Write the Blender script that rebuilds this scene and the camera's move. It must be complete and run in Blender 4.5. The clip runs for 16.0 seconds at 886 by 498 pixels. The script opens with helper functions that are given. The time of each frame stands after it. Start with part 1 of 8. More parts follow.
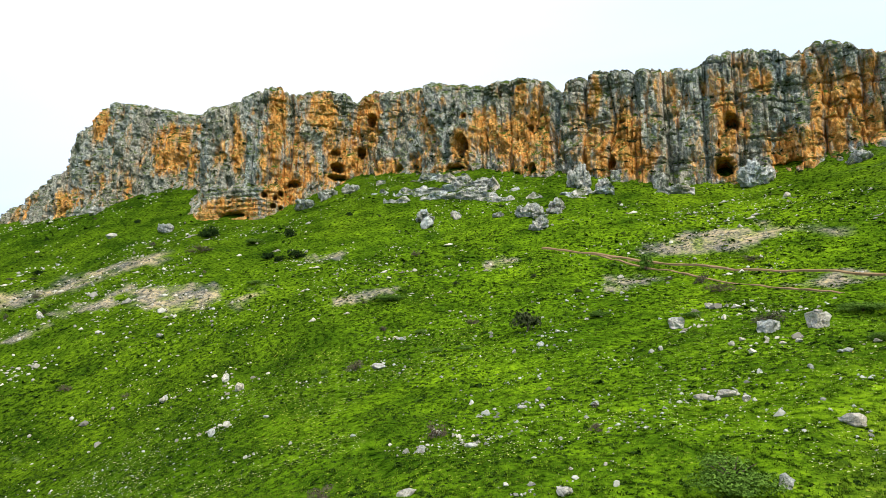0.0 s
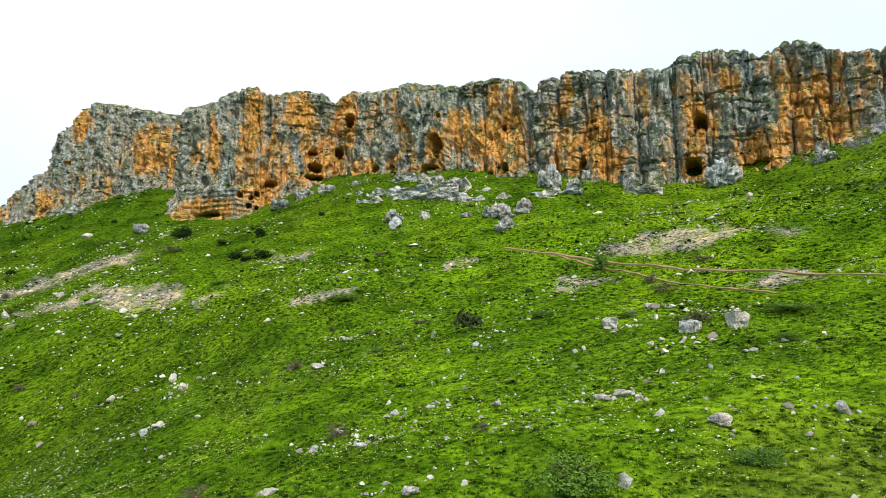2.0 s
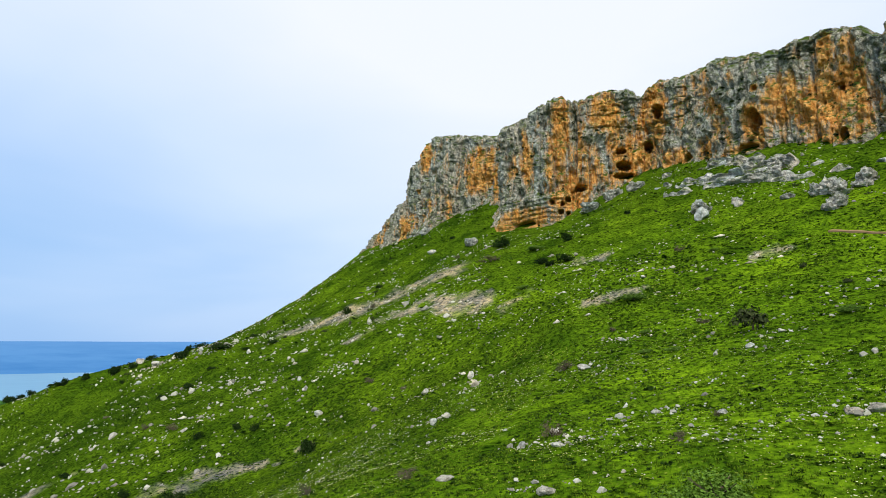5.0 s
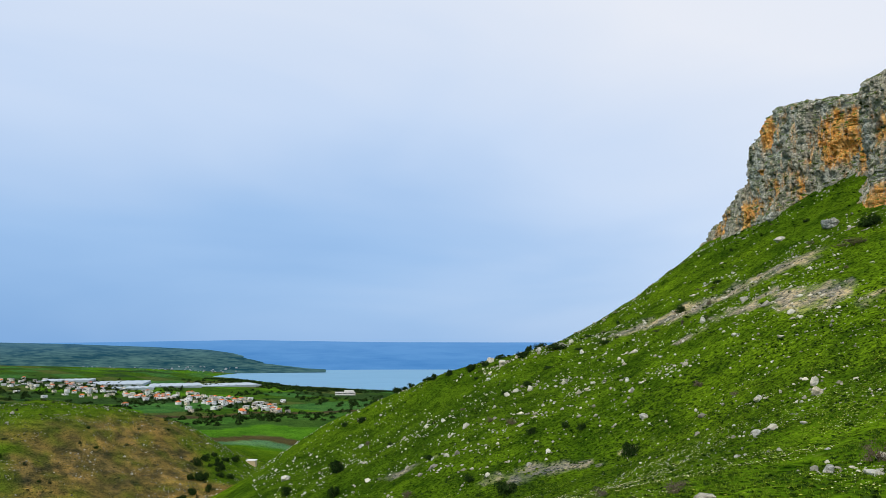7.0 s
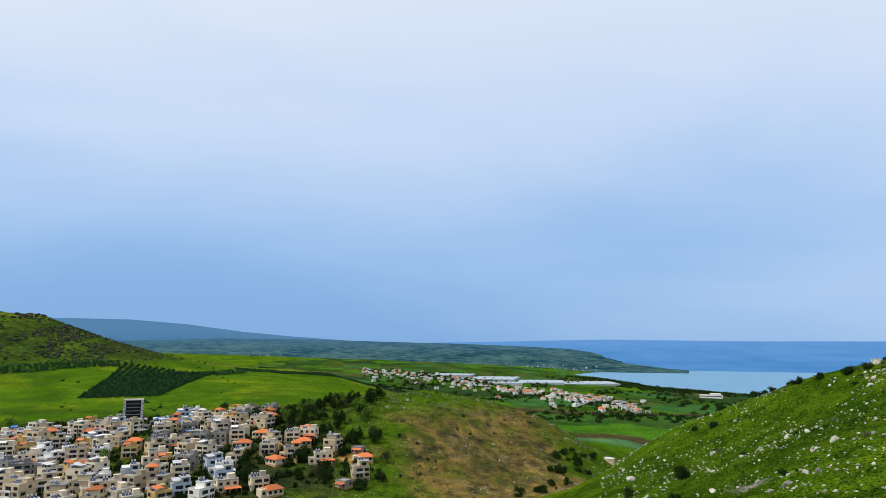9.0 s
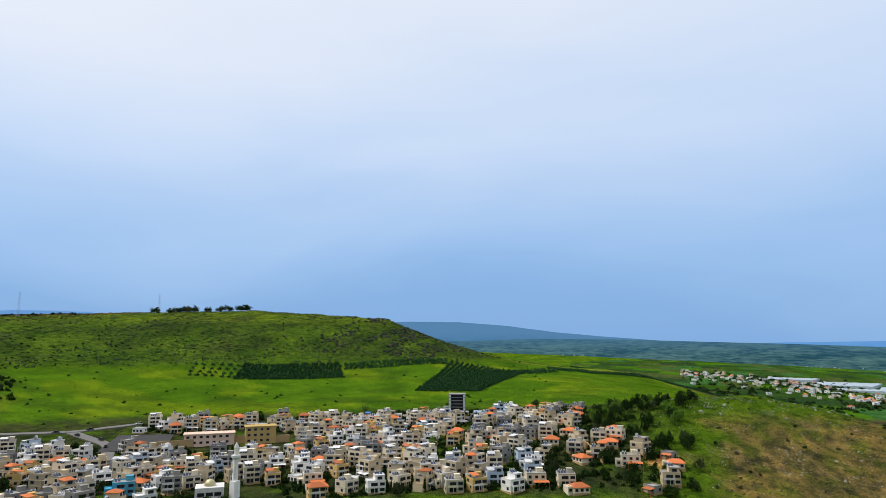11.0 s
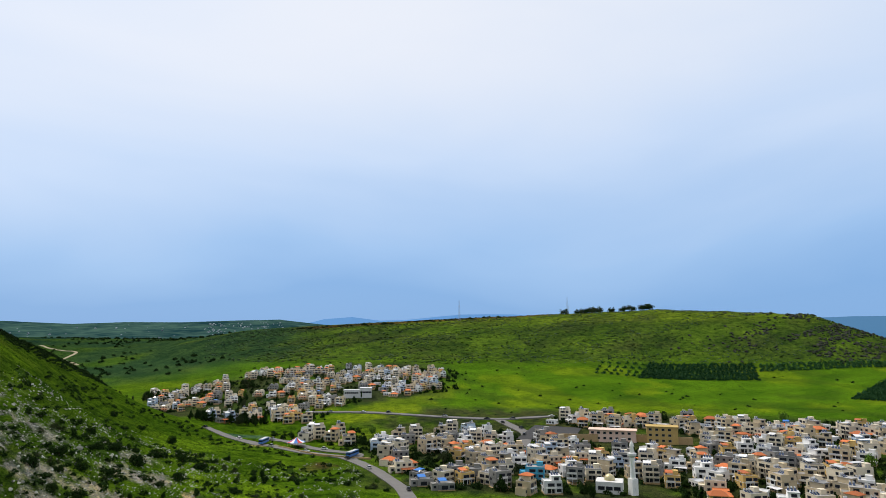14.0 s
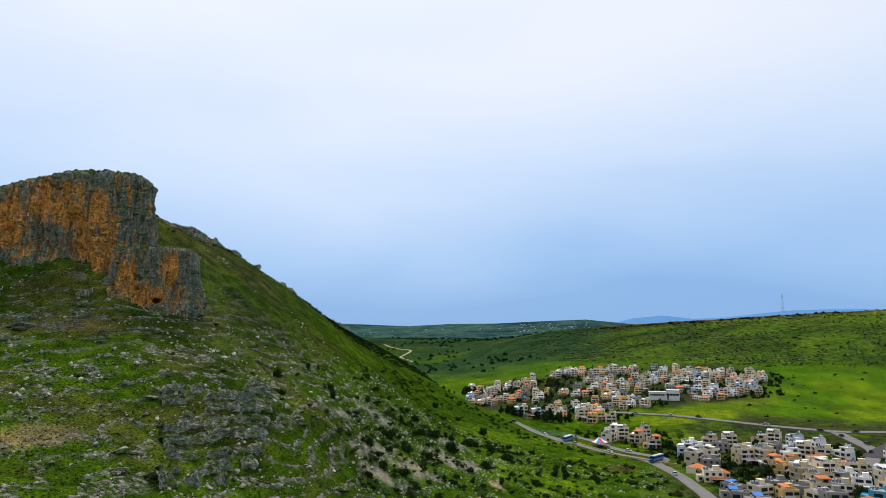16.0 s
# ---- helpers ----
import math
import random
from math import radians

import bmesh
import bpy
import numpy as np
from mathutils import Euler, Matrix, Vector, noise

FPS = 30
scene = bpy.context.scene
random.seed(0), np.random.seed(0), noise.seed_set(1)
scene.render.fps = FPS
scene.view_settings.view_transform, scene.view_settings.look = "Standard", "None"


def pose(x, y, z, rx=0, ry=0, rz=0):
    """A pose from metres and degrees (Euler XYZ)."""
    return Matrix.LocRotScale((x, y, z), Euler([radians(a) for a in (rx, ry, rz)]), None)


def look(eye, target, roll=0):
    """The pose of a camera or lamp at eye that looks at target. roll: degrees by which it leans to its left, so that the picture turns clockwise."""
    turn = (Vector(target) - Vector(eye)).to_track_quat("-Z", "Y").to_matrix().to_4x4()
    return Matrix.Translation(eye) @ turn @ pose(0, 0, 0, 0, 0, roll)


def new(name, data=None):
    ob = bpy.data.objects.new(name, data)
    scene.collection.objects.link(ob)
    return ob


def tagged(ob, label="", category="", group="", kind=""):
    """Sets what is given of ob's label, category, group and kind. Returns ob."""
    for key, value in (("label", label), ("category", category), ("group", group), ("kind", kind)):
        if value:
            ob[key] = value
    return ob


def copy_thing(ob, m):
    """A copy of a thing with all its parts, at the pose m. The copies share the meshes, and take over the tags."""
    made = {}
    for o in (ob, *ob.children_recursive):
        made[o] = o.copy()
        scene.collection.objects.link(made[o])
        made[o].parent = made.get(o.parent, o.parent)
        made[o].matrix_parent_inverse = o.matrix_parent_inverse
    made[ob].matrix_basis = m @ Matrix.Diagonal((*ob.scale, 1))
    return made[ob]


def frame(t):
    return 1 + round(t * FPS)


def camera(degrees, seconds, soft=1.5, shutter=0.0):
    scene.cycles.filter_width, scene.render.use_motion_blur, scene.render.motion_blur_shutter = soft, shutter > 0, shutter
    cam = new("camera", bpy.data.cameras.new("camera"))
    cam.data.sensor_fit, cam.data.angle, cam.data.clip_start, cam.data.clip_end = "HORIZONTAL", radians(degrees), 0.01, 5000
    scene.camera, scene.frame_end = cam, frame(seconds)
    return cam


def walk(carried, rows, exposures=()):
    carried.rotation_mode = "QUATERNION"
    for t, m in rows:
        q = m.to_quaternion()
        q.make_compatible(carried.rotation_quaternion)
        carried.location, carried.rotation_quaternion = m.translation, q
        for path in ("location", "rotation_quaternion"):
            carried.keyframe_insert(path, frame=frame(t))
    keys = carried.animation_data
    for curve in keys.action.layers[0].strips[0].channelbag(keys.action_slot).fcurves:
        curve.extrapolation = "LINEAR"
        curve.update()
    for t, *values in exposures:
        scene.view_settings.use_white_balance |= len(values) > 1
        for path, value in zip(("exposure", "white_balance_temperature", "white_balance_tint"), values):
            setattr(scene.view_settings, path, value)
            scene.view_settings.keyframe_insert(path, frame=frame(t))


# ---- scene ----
cam = camera(70.10, 16.0, soft=0.6)
PATH = [
    (0.0, pose(-0.00, 0.00, 0.00, 98.44, 0.00, -0.00)),
    (0.5, pose(1.46, -0.05, 0.01, 98.43, 0.00, 0.03)),
    (1.0, pose(2.97, -0.06, 0.01, 98.43, 0.00, 0.05)),
    (1.5, pose(4.63, -0.09, 0.01, 98.43, 0.00, 0.02)),
    (2.0, pose(6.25, -0.11, 0.00, 98.44, 0.00, -0.01)),
    (2.5, pose(8.00, -0.18, 0.00, 98.44, 0.00, 0.13)),
    (3.0, pose(9.55, -0.20, 0.01, 98.44, 0.00, 2.28)),
    (3.2, pose(10.17, -0.15, 0.02, 98.44, 0.00, 4.31)),
    (5.3, pose(16.10, 1.90, -0.00, 98.55, 0.00, 36.18)),
    (5.5, pose(16.52, 2.19, -0.04, 98.57, 0.00, 39.26)),
    (6.0, pose(17.45, 3.21, 0.00, 98.56, 0.00, 46.74)),
    (6.5, pose(18.21, 4.49, -0.02, 98.57, 0.00, 54.84)),
    (7.0, pose(18.74, 6.03, -0.02, 98.57, 0.00, 62.40)),
    (7.5, pose(19.10, 7.81, -0.06, 98.56, 0.00, 70.58)),
    (8.0, pose(19.02, 9.70, -0.22, 98.54, 0.00, 78.14)),
    (8.5, pose(18.72, 11.59, -0.34, 98.53, 0.00, 86.29)),
    (9.0, pose(18.35, 13.43, -0.48, 98.53, 0.00, 93.82)),
    (9.5, pose(17.84, 15.27, -0.68, 98.54, 0.00, 101.96)),
    (10.0, pose(17.21, 17.24, -0.94, 98.54, 0.00, 109.02)),
    (10.2, pose(16.90, 18.02, -0.96, 98.55, 0.00, 111.72)),
    (12.3, pose(12.94, 25.75, -0.51, 98.49, 0.00, 135.75)),
    (12.5, pose(12.49, 26.50, -0.45, 98.48, 0.00, 137.97)),
    (13.0, pose(11.15, 28.39, -0.29, 98.48, 0.00, 143.79)),
    (13.5, pose(9.65, 30.20, -0.16, 98.45, 0.00, 150.79)),
    (14.0, pose(8.01, 31.80, -0.09, 98.43, 0.00, 157.49)),
    (14.5, pose(6.20, 33.15, -0.08, 98.42, 0.00, 164.61)),
    (15.0, pose(4.27, 34.32, -0.06, 98.40, 0.00, 171.17)),
    (15.5, pose(2.20, 35.39, 0.01, 98.40, 0.00, 178.21)),
    (16.0, pose(-0.01, 36.37, 0.14, 98.40, 0.00, 184.80)),
]
EXPOSURES = [(0.0, 0.46), (2.5, 0.48), (3.2, 0.45), (5.5, 0.06), (7.0, -0.05), (9.0, -0.04), (10.2, -0.04), (12.5, 0.0), (14.5, -0.04), (16.0, 0.02)]
walk(cam, PATH, EXPOSURES)

# ---- sky and light: a bright, thinly overcast spring day ----
SUN_HEIGHT, SUN_AZIMUTH = 54.0, 156.0
world = bpy.data.worlds.new("overcast_sky")
scene.world = world
world.use_nodes = True
wn, wl = world.node_tree.nodes, world.node_tree.links
wn.clear()
w_out, w_bg = wn.new("ShaderNodeOutputWorld"), wn.new("ShaderNodeBackground")
w_sky = wn.new("ShaderNodeTexSky")
w_sky.sky_type, w_sky.sun_disc = "NISHITA", False
w_sky.sun_elevation, w_sky.sun_rotation = radians(SUN_HEIGHT), radians(SUN_AZIMUTH)
w_sky.air_density, w_sky.dust_density, w_sky.ozone_density = 1.0, 2.0, 1.0
w_co = wn.new("ShaderNodeTexCoord")
w_sep = wn.new("ShaderNodeSeparateXYZ")
wl.new(w_co.outputs["Generated"], w_sep.inputs[0])
w_map = wn.new("ShaderNodeMapping")
w_map.inputs["Scale"].default_value = (0.9, 0.9, 3.2)
wl.new(w_co.outputs["Generated"], w_map.inputs[0])
w_noise = wn.new("ShaderNodeTexNoise")
w_noise.inputs["Scale"].default_value, w_noise.inputs["Detail"].default_value, w_noise.inputs["Roughness"].default_value = 1.5, 4.0, 0.45
w_noise.inputs["Distortion"].default_value = 0.5
wl.new(w_map.outputs[0], w_noise.inputs["Vector"])
# cloud whiteness grows with height above the horizon
w_ramp = wn.new("ShaderNodeValToRGB")
w_ramp.color_ramp.elements[0].position, w_ramp.color_ramp.elements[0].color = 0.0, (0.245, 0.465, 0.83, 1)
w_ramp.color_ramp.elements[1].position, w_ramp.color_ramp.elements[1].color = 0.62, (0.90, 0.94, 1.03, 1)
e = w_ramp.color_ramp.elements.new(0.12)
e.color = (0.37, 0.585, 0.92, 1)
e = w_ramp.color_ramp.elements.new(0.32)
e.color = (0.63, 0.775, 1.01, 1)
w_add = wn.new("ShaderNodeMath")
w_add.operation = "MULTIPLY_ADD"
w_add.inputs[1].default_value, w_add.inputs[2].default_value = 0.40, -0.21
wl.new(w_noise.outputs["Fac"], w_add.inputs[0])
w_sum = wn.new("ShaderNodeMath")
# the veil is whiter round the hidden sun
w_dot = wn.new("ShaderNodeVectorMath")
w_dot.operation = "DOT_PRODUCT"
w_dot.inputs[1].default_value = (math.sin(radians(SUN_AZIMUTH)) * math.cos(radians(SUN_HEIGHT)), math.cos(radians(SUN_AZIMUTH)) * math.cos(radians(SUN_HEIGHT)), math.sin(radians(SUN_HEIGHT)))
wl.new(w_co.outputs["Generated"], w_dot.inputs[0])
w_glow = wn.new("ShaderNodeMath")
w_glow.operation = "MULTIPLY_ADD"
w_glow.inputs[1].default_value, w_glow.inputs[2].default_value = 0.17, -0.03
wl.new(w_dot.outputs["Value"], w_glow.inputs[0])
w_high = wn.new("ShaderNodeMath")
wl.new(w_sep.outputs["Z"], w_high.inputs[0])
w_rise = wn.new("ShaderNodeMapRange")
w_rise.inputs[2].default_value = 0.32
wl.new(w_sep.outputs["Z"], w_rise.inputs[0])
w_veil = wn.new("ShaderNodeMath")
w_veil.operation = "MULTIPLY"
wl.new(w_glow.outputs[0], w_veil.inputs[0])
wl.new(w_rise.outputs[0], w_veil.inputs[1])
w_low = wn.new("ShaderNodeVectorMath")
w_low.operation = "DOT_PRODUCT"
w_low.inputs[1].default_value = (-0.09 * math.sin(radians(SUN_AZIMUTH)), -0.09 * math.cos(radians(SUN_AZIMUTH)), 0.0)
wl.new(w_co.outputs["Generated"], w_low.inputs[0])
w_fall = wn.new("ShaderNodeMapRange")
w_fall.inputs[2].default_value, w_fall.inputs[3].default_value, w_fall.inputs[4].default_value = 0.30, 1.0, 0.0
wl.new(w_sep.outputs["Z"], w_fall.inputs[0])
w_clear = wn.new("ShaderNodeMath")
w_clear.operation = "MULTIPLY_ADD"
wl.new(w_low.outputs["Value"], w_clear.inputs[0])
wl.new(w_fall.outputs[0], w_clear.inputs[1])
wl.new(w_veil.outputs[0], w_clear.inputs[2])
wl.new(w_clear.outputs[0], w_high.inputs[1])
wl.new(w_high.outputs[0], w_sum.inputs[0])
wl.new(w_add.outputs[0], w_sum.inputs[1])
w_bank = wn.new("ShaderNodeVectorMath")
w_bank.operation = "DOT_PRODUCT"
w_bank.inputs[1].default_value = (-math.sin(radians(22)) * math.cos(radians(20)), math.cos(radians(22)) * math.cos(radians(20)), math.sin(radians(20)))
wl.new(w_co.outputs["Generated"], w_bank.inputs[0])
w_front = wn.new("ShaderNodeMath")
w_front.operation = "MAXIMUM"
w_front.inputs[1].default_value = 0.0
wl.new(w_bank.outputs["Value"], w_front.inputs[0])
w_heap = wn.new("ShaderNodeMath")
w_heap.operation = "POWER"
w_heap.inputs[1].default_value = 7.0
wl.new(w_front.outputs[0], w_heap.inputs[0])
w_north = wn.new("ShaderNodeMath")
w_north.operation = "MULTIPLY_ADD"
w_north.inputs[1].default_value = 0.30
wl.new(w_heap.outputs[0], w_north.inputs[0])
wl.new(w_sum.outputs[0], w_north.inputs[2])
wl.new(w_north.outputs[0], w_ramp.inputs[0])
w_mix = wn.new("ShaderNodeMix")
w_mix.data_type = "RGBA"
w_mix.inputs[0].default_value = 0.9
w_scale = wn.new("ShaderNodeVectorMath")
w_scale.operation = "SCALE"
w_scale.inputs["Scale"].default_value = 0.1
wl.new(w_sky.outputs[0], w_scale.inputs[0])
wl.new(w_scale.outputs[0], w_mix.inputs[6])
wl.new(w_ramp.outputs[0], w_mix.inputs[7])
wl.new(w_mix.outputs[2], w_bg.inputs["Color"])
w_bg.inputs["Strength"].default_value = 1.0
wl.new(w_bg.outputs[0], w_out.inputs[0])

sun = new("sun", bpy.data.lights.new("sun", "SUN"))
sun.data.energy, sun.data.angle, sun.data.color = 3.1, radians(10), (1.0, 0.94, 0.83)
sun_dir = Vector((math.sin(radians(SUN_AZIMUTH)) * math.cos(radians(SUN_HEIGHT)), math.cos(radians(SUN_AZIMUTH)) * math.cos(radians(SUN_HEIGHT)), math.sin(radians(SUN_HEIGHT))))
sun.matrix_world = look((0, 0, 300), Vector((0, 0, 300)) - sun_dir)

# ---- materials ----
class Nodes:
    """A small builder of node materials."""

    def __init__(self, name, rough=0.9, spec=0.2):
        self.mat = bpy.data.materials.new(name)
        self.mat.use_nodes = True
        self.t = self.mat.node_tree
        self.bsdf = self.t.nodes["Principled BSDF"]
        self.bsdf.inputs["Roughness"].default_value = rough
        self.bsdf.inputs["Specular IOR Level"].default_value = spec

    def put(self, kind, **values):
        n = self.t.nodes.new(kind)
        for k, v in values.items():
            n.inputs[k.replace("_", " ")].default_value = v
        return n

    def link(self, a, b):
        self.t.links.new(a, b)
        return b.node

    def coords(self, scale=(1, 1, 1), space="Object"):
        m = self.put("ShaderNodeMapping")
        m.inputs["Scale"].default_value = scale
        if space == "World":
            self.link(self.put("ShaderNodeNewGeometry").outputs["Position"], m.inputs[0])
        else:
            self.link(self.put("ShaderNodeTexCoord").outputs[space], m.inputs[0])
        return m.outputs[0]

    def noise(self, scale, detail=4.0, rough=0.55, vec=None):
        n = self.put("ShaderNodeTexNoise", Scale=scale, Detail=detail, Roughness=rough)
        if vec is not None:
            self.link(vec, n.inputs["Vector"])
        return n.outputs["Fac"]

    def cells(self, scale, vec=None, out="Distance"):
        n = self.put("ShaderNodeTexVoronoi", Scale=scale)
        if vec is not None:
            self.link(vec, n.inputs["Vector"])
        return n.outputs[out]

    def ramp(self, fac, *stops):
        n = self.t.nodes.new("ShaderNodeValToRGB")
        els = n.color_ramp.elements
        for i, (pos, col) in enumerate(stops):
            el = els[i] if i < 2 else els.new(pos)
            el.position = pos
            el.color = (*col, 1) if len(col) == 3 else col
        self.link(fac, n.inputs[0])
        return n.outputs[0]

    def band(self, fac, a, b, lo=0.0, hi=1.0):
        n = self.t.nodes.new("ShaderNodeMapRange")
        n.interpolation_type = "SMOOTHSTEP"
        for i, v in enumerate((a, b, lo, hi)):
            n.inputs[i + 1].default_value = v
        self.link(fac, n.inputs[0])
        return n.outputs[0]

    def mix(self, fac, a, b, mode="MIX"):
        n = self.t.nodes.new("ShaderNodeMix")
        n.data_type, n.blend_type = "RGBA", mode
        for sock, v in ((n.inputs[0], fac), (n.inputs[6], a), (n.inputs[7], b)):
            if isinstance(v, (int, float)):
                sock.default_value = v
            elif isinstance(v, tuple):
                sock.default_value = (*v, 1)
            else:
                self.link(v, sock)
        return n.outputs[2]

    def math(self, op, a, b=0.0):
        n = self.t.nodes.new("ShaderNodeMath")
        n.operation = op
        for sock, v in zip(n.inputs, (a, b)):
            if isinstance(v, (int, float)):
                sock.default_value = v
            else:
                self.link(v, sock)
        return n.outputs[0]

    def attr(self, name, out="Fac"):
        n = self.t.nodes.new("ShaderNodeAttribute")
        n.attribute_name = name
        return n.outputs[out]

    def chance(self):
        return self.t.nodes.new("ShaderNodeObjectInfo").outputs["Random"]

    def island(self):
        return self.t.nodes.new("ShaderNodeNewGeometry").outputs["Random Per Island"]

    def facing_up(self):
        s = self.put("ShaderNodeSeparateXYZ")
        self.link(self.put("ShaderNodeNewGeometry").outputs["Normal"], s.inputs[0])
        return s.outputs["Z"]

    def bump(self, height, strength=0.5, distance=0.1):
        b = self.put("ShaderNodeBump", Strength=strength, Distance=distance)
        self.link(height, b.inputs["Height"])
        self.link(b.outputs[0], self.bsdf.inputs["Normal"])

    def colour(self, c):
        if isinstance(c, tuple):
            self.bsdf.inputs["Base Color"].default_value = (*c, 1)
        else:
            self.link(c, self.bsdf.inputs["Base Color"])
        return self.mat


def ground_material():
    m = Nodes("hillside_ground", 1.0, 0.0)
    p = m.coords(space="World")
    cover = m.attr("cover", "Color")
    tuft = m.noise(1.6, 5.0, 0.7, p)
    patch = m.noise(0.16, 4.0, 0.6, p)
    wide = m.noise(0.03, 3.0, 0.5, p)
    # tone follows the bump height: dark in its hollows, bright on top
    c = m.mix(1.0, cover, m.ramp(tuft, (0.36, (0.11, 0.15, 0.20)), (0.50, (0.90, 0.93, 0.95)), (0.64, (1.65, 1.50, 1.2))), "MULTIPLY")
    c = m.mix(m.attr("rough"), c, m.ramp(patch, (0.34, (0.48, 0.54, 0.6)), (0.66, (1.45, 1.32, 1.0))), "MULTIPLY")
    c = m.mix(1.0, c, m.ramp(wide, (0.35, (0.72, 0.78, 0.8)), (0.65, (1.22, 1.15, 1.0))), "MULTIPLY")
    # darker lines drawn along the contours for little trodden steps
    lie = m.put("ShaderNodeSeparateXYZ")
    m.link(p, lie.inputs[0])
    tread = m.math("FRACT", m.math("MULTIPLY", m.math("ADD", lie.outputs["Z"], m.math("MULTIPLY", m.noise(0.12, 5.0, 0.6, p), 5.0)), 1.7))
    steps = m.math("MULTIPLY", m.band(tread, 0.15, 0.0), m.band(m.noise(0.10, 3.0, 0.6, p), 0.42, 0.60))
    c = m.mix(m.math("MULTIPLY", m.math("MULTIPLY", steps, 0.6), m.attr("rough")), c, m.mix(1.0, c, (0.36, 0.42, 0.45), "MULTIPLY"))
    # flowers: yellow specks in drifts
    dots = m.cells(2.6, p)
    drift = m.math("MULTIPLY", m.band(m.noise(0.11, 3.0, 0.6, p), 0.48, 0.68), m.attr("flower"))
    c = m.mix(m.math("MULTIPLY", m.band(dots, 0.24, 0.10), drift), c, (0.55, 0.56, 0.10))
    # limestone rubble shows through the grass
    rub = m.cells(1.3, p)
    size = m.cells(1.3, p, "Color")
    where = m.band(m.math("ADD", m.math("MULTIPLY", m.noise(0.45, 4.0, 0.6, p), 0.9), m.attr("stone")), 0.92, 1.12)
    stone = m.math("MULTIPLY", m.band(rub, 0.50, 0.40), where)
    grey = m.ramp(m.noise(3.0, 3.0, 0.6, p), (0.3, (0.22, 0.21, 0.19)), (0.7, (0.46, 0.44, 0.41)))
    c = m.mix(stone, c, grey)
    # beds of rock that crop out along the contours
    zz = m.put("ShaderNodeSeparateXYZ")
    m.link(m.coords(space="World"), zz.inputs[0])
    level = m.math("ADD", zz.outputs["Z"], m.math("MULTIPLY", m.noise(0.035, 5.0, 0.6, p), 24.0))
    saw = m.math("FRACT", m.math("MULTIPLY", level, 0.21))
    beds = m.math("MULTIPLY", m.band(saw, 0.55, 0.95), m.attr("strata"))
    beds = m.math("MULTIPLY", beds, m.band(m.noise(0.5, 6.0, 0.75, p), 0.44, 0.54))
    c = m.mix(beds, c, m.ramp(m.noise(1.1, 7.0, 0.75, p), (0.36, (0.05, 0.052, 0.04)), (0.5, (0.19, 0.18, 0.155)), (0.64, (0.42, 0.40, 0.36))))
    # trodden earth
    c = m.mix(m.band(m.math("ADD", m.attr("earth"), m.math("MULTIPLY", m.noise(0.8, 3.0, 0.6, p), 0.5)), 0.62, 0.92), c, m.mix(m.noise(1.2, 4.0, 0.6, p), (0.13, 0.088, 0.042), (0.32, 0.24, 0.13)))
    h = m.math("ADD", m.math("ADD", tuft, m.math("MULTIPLY", stone, 0.6)), m.math("MULTIPLY", beds, 0.8))
    m.bump(h, 0.9, 0.45)
    return m.colour(c)


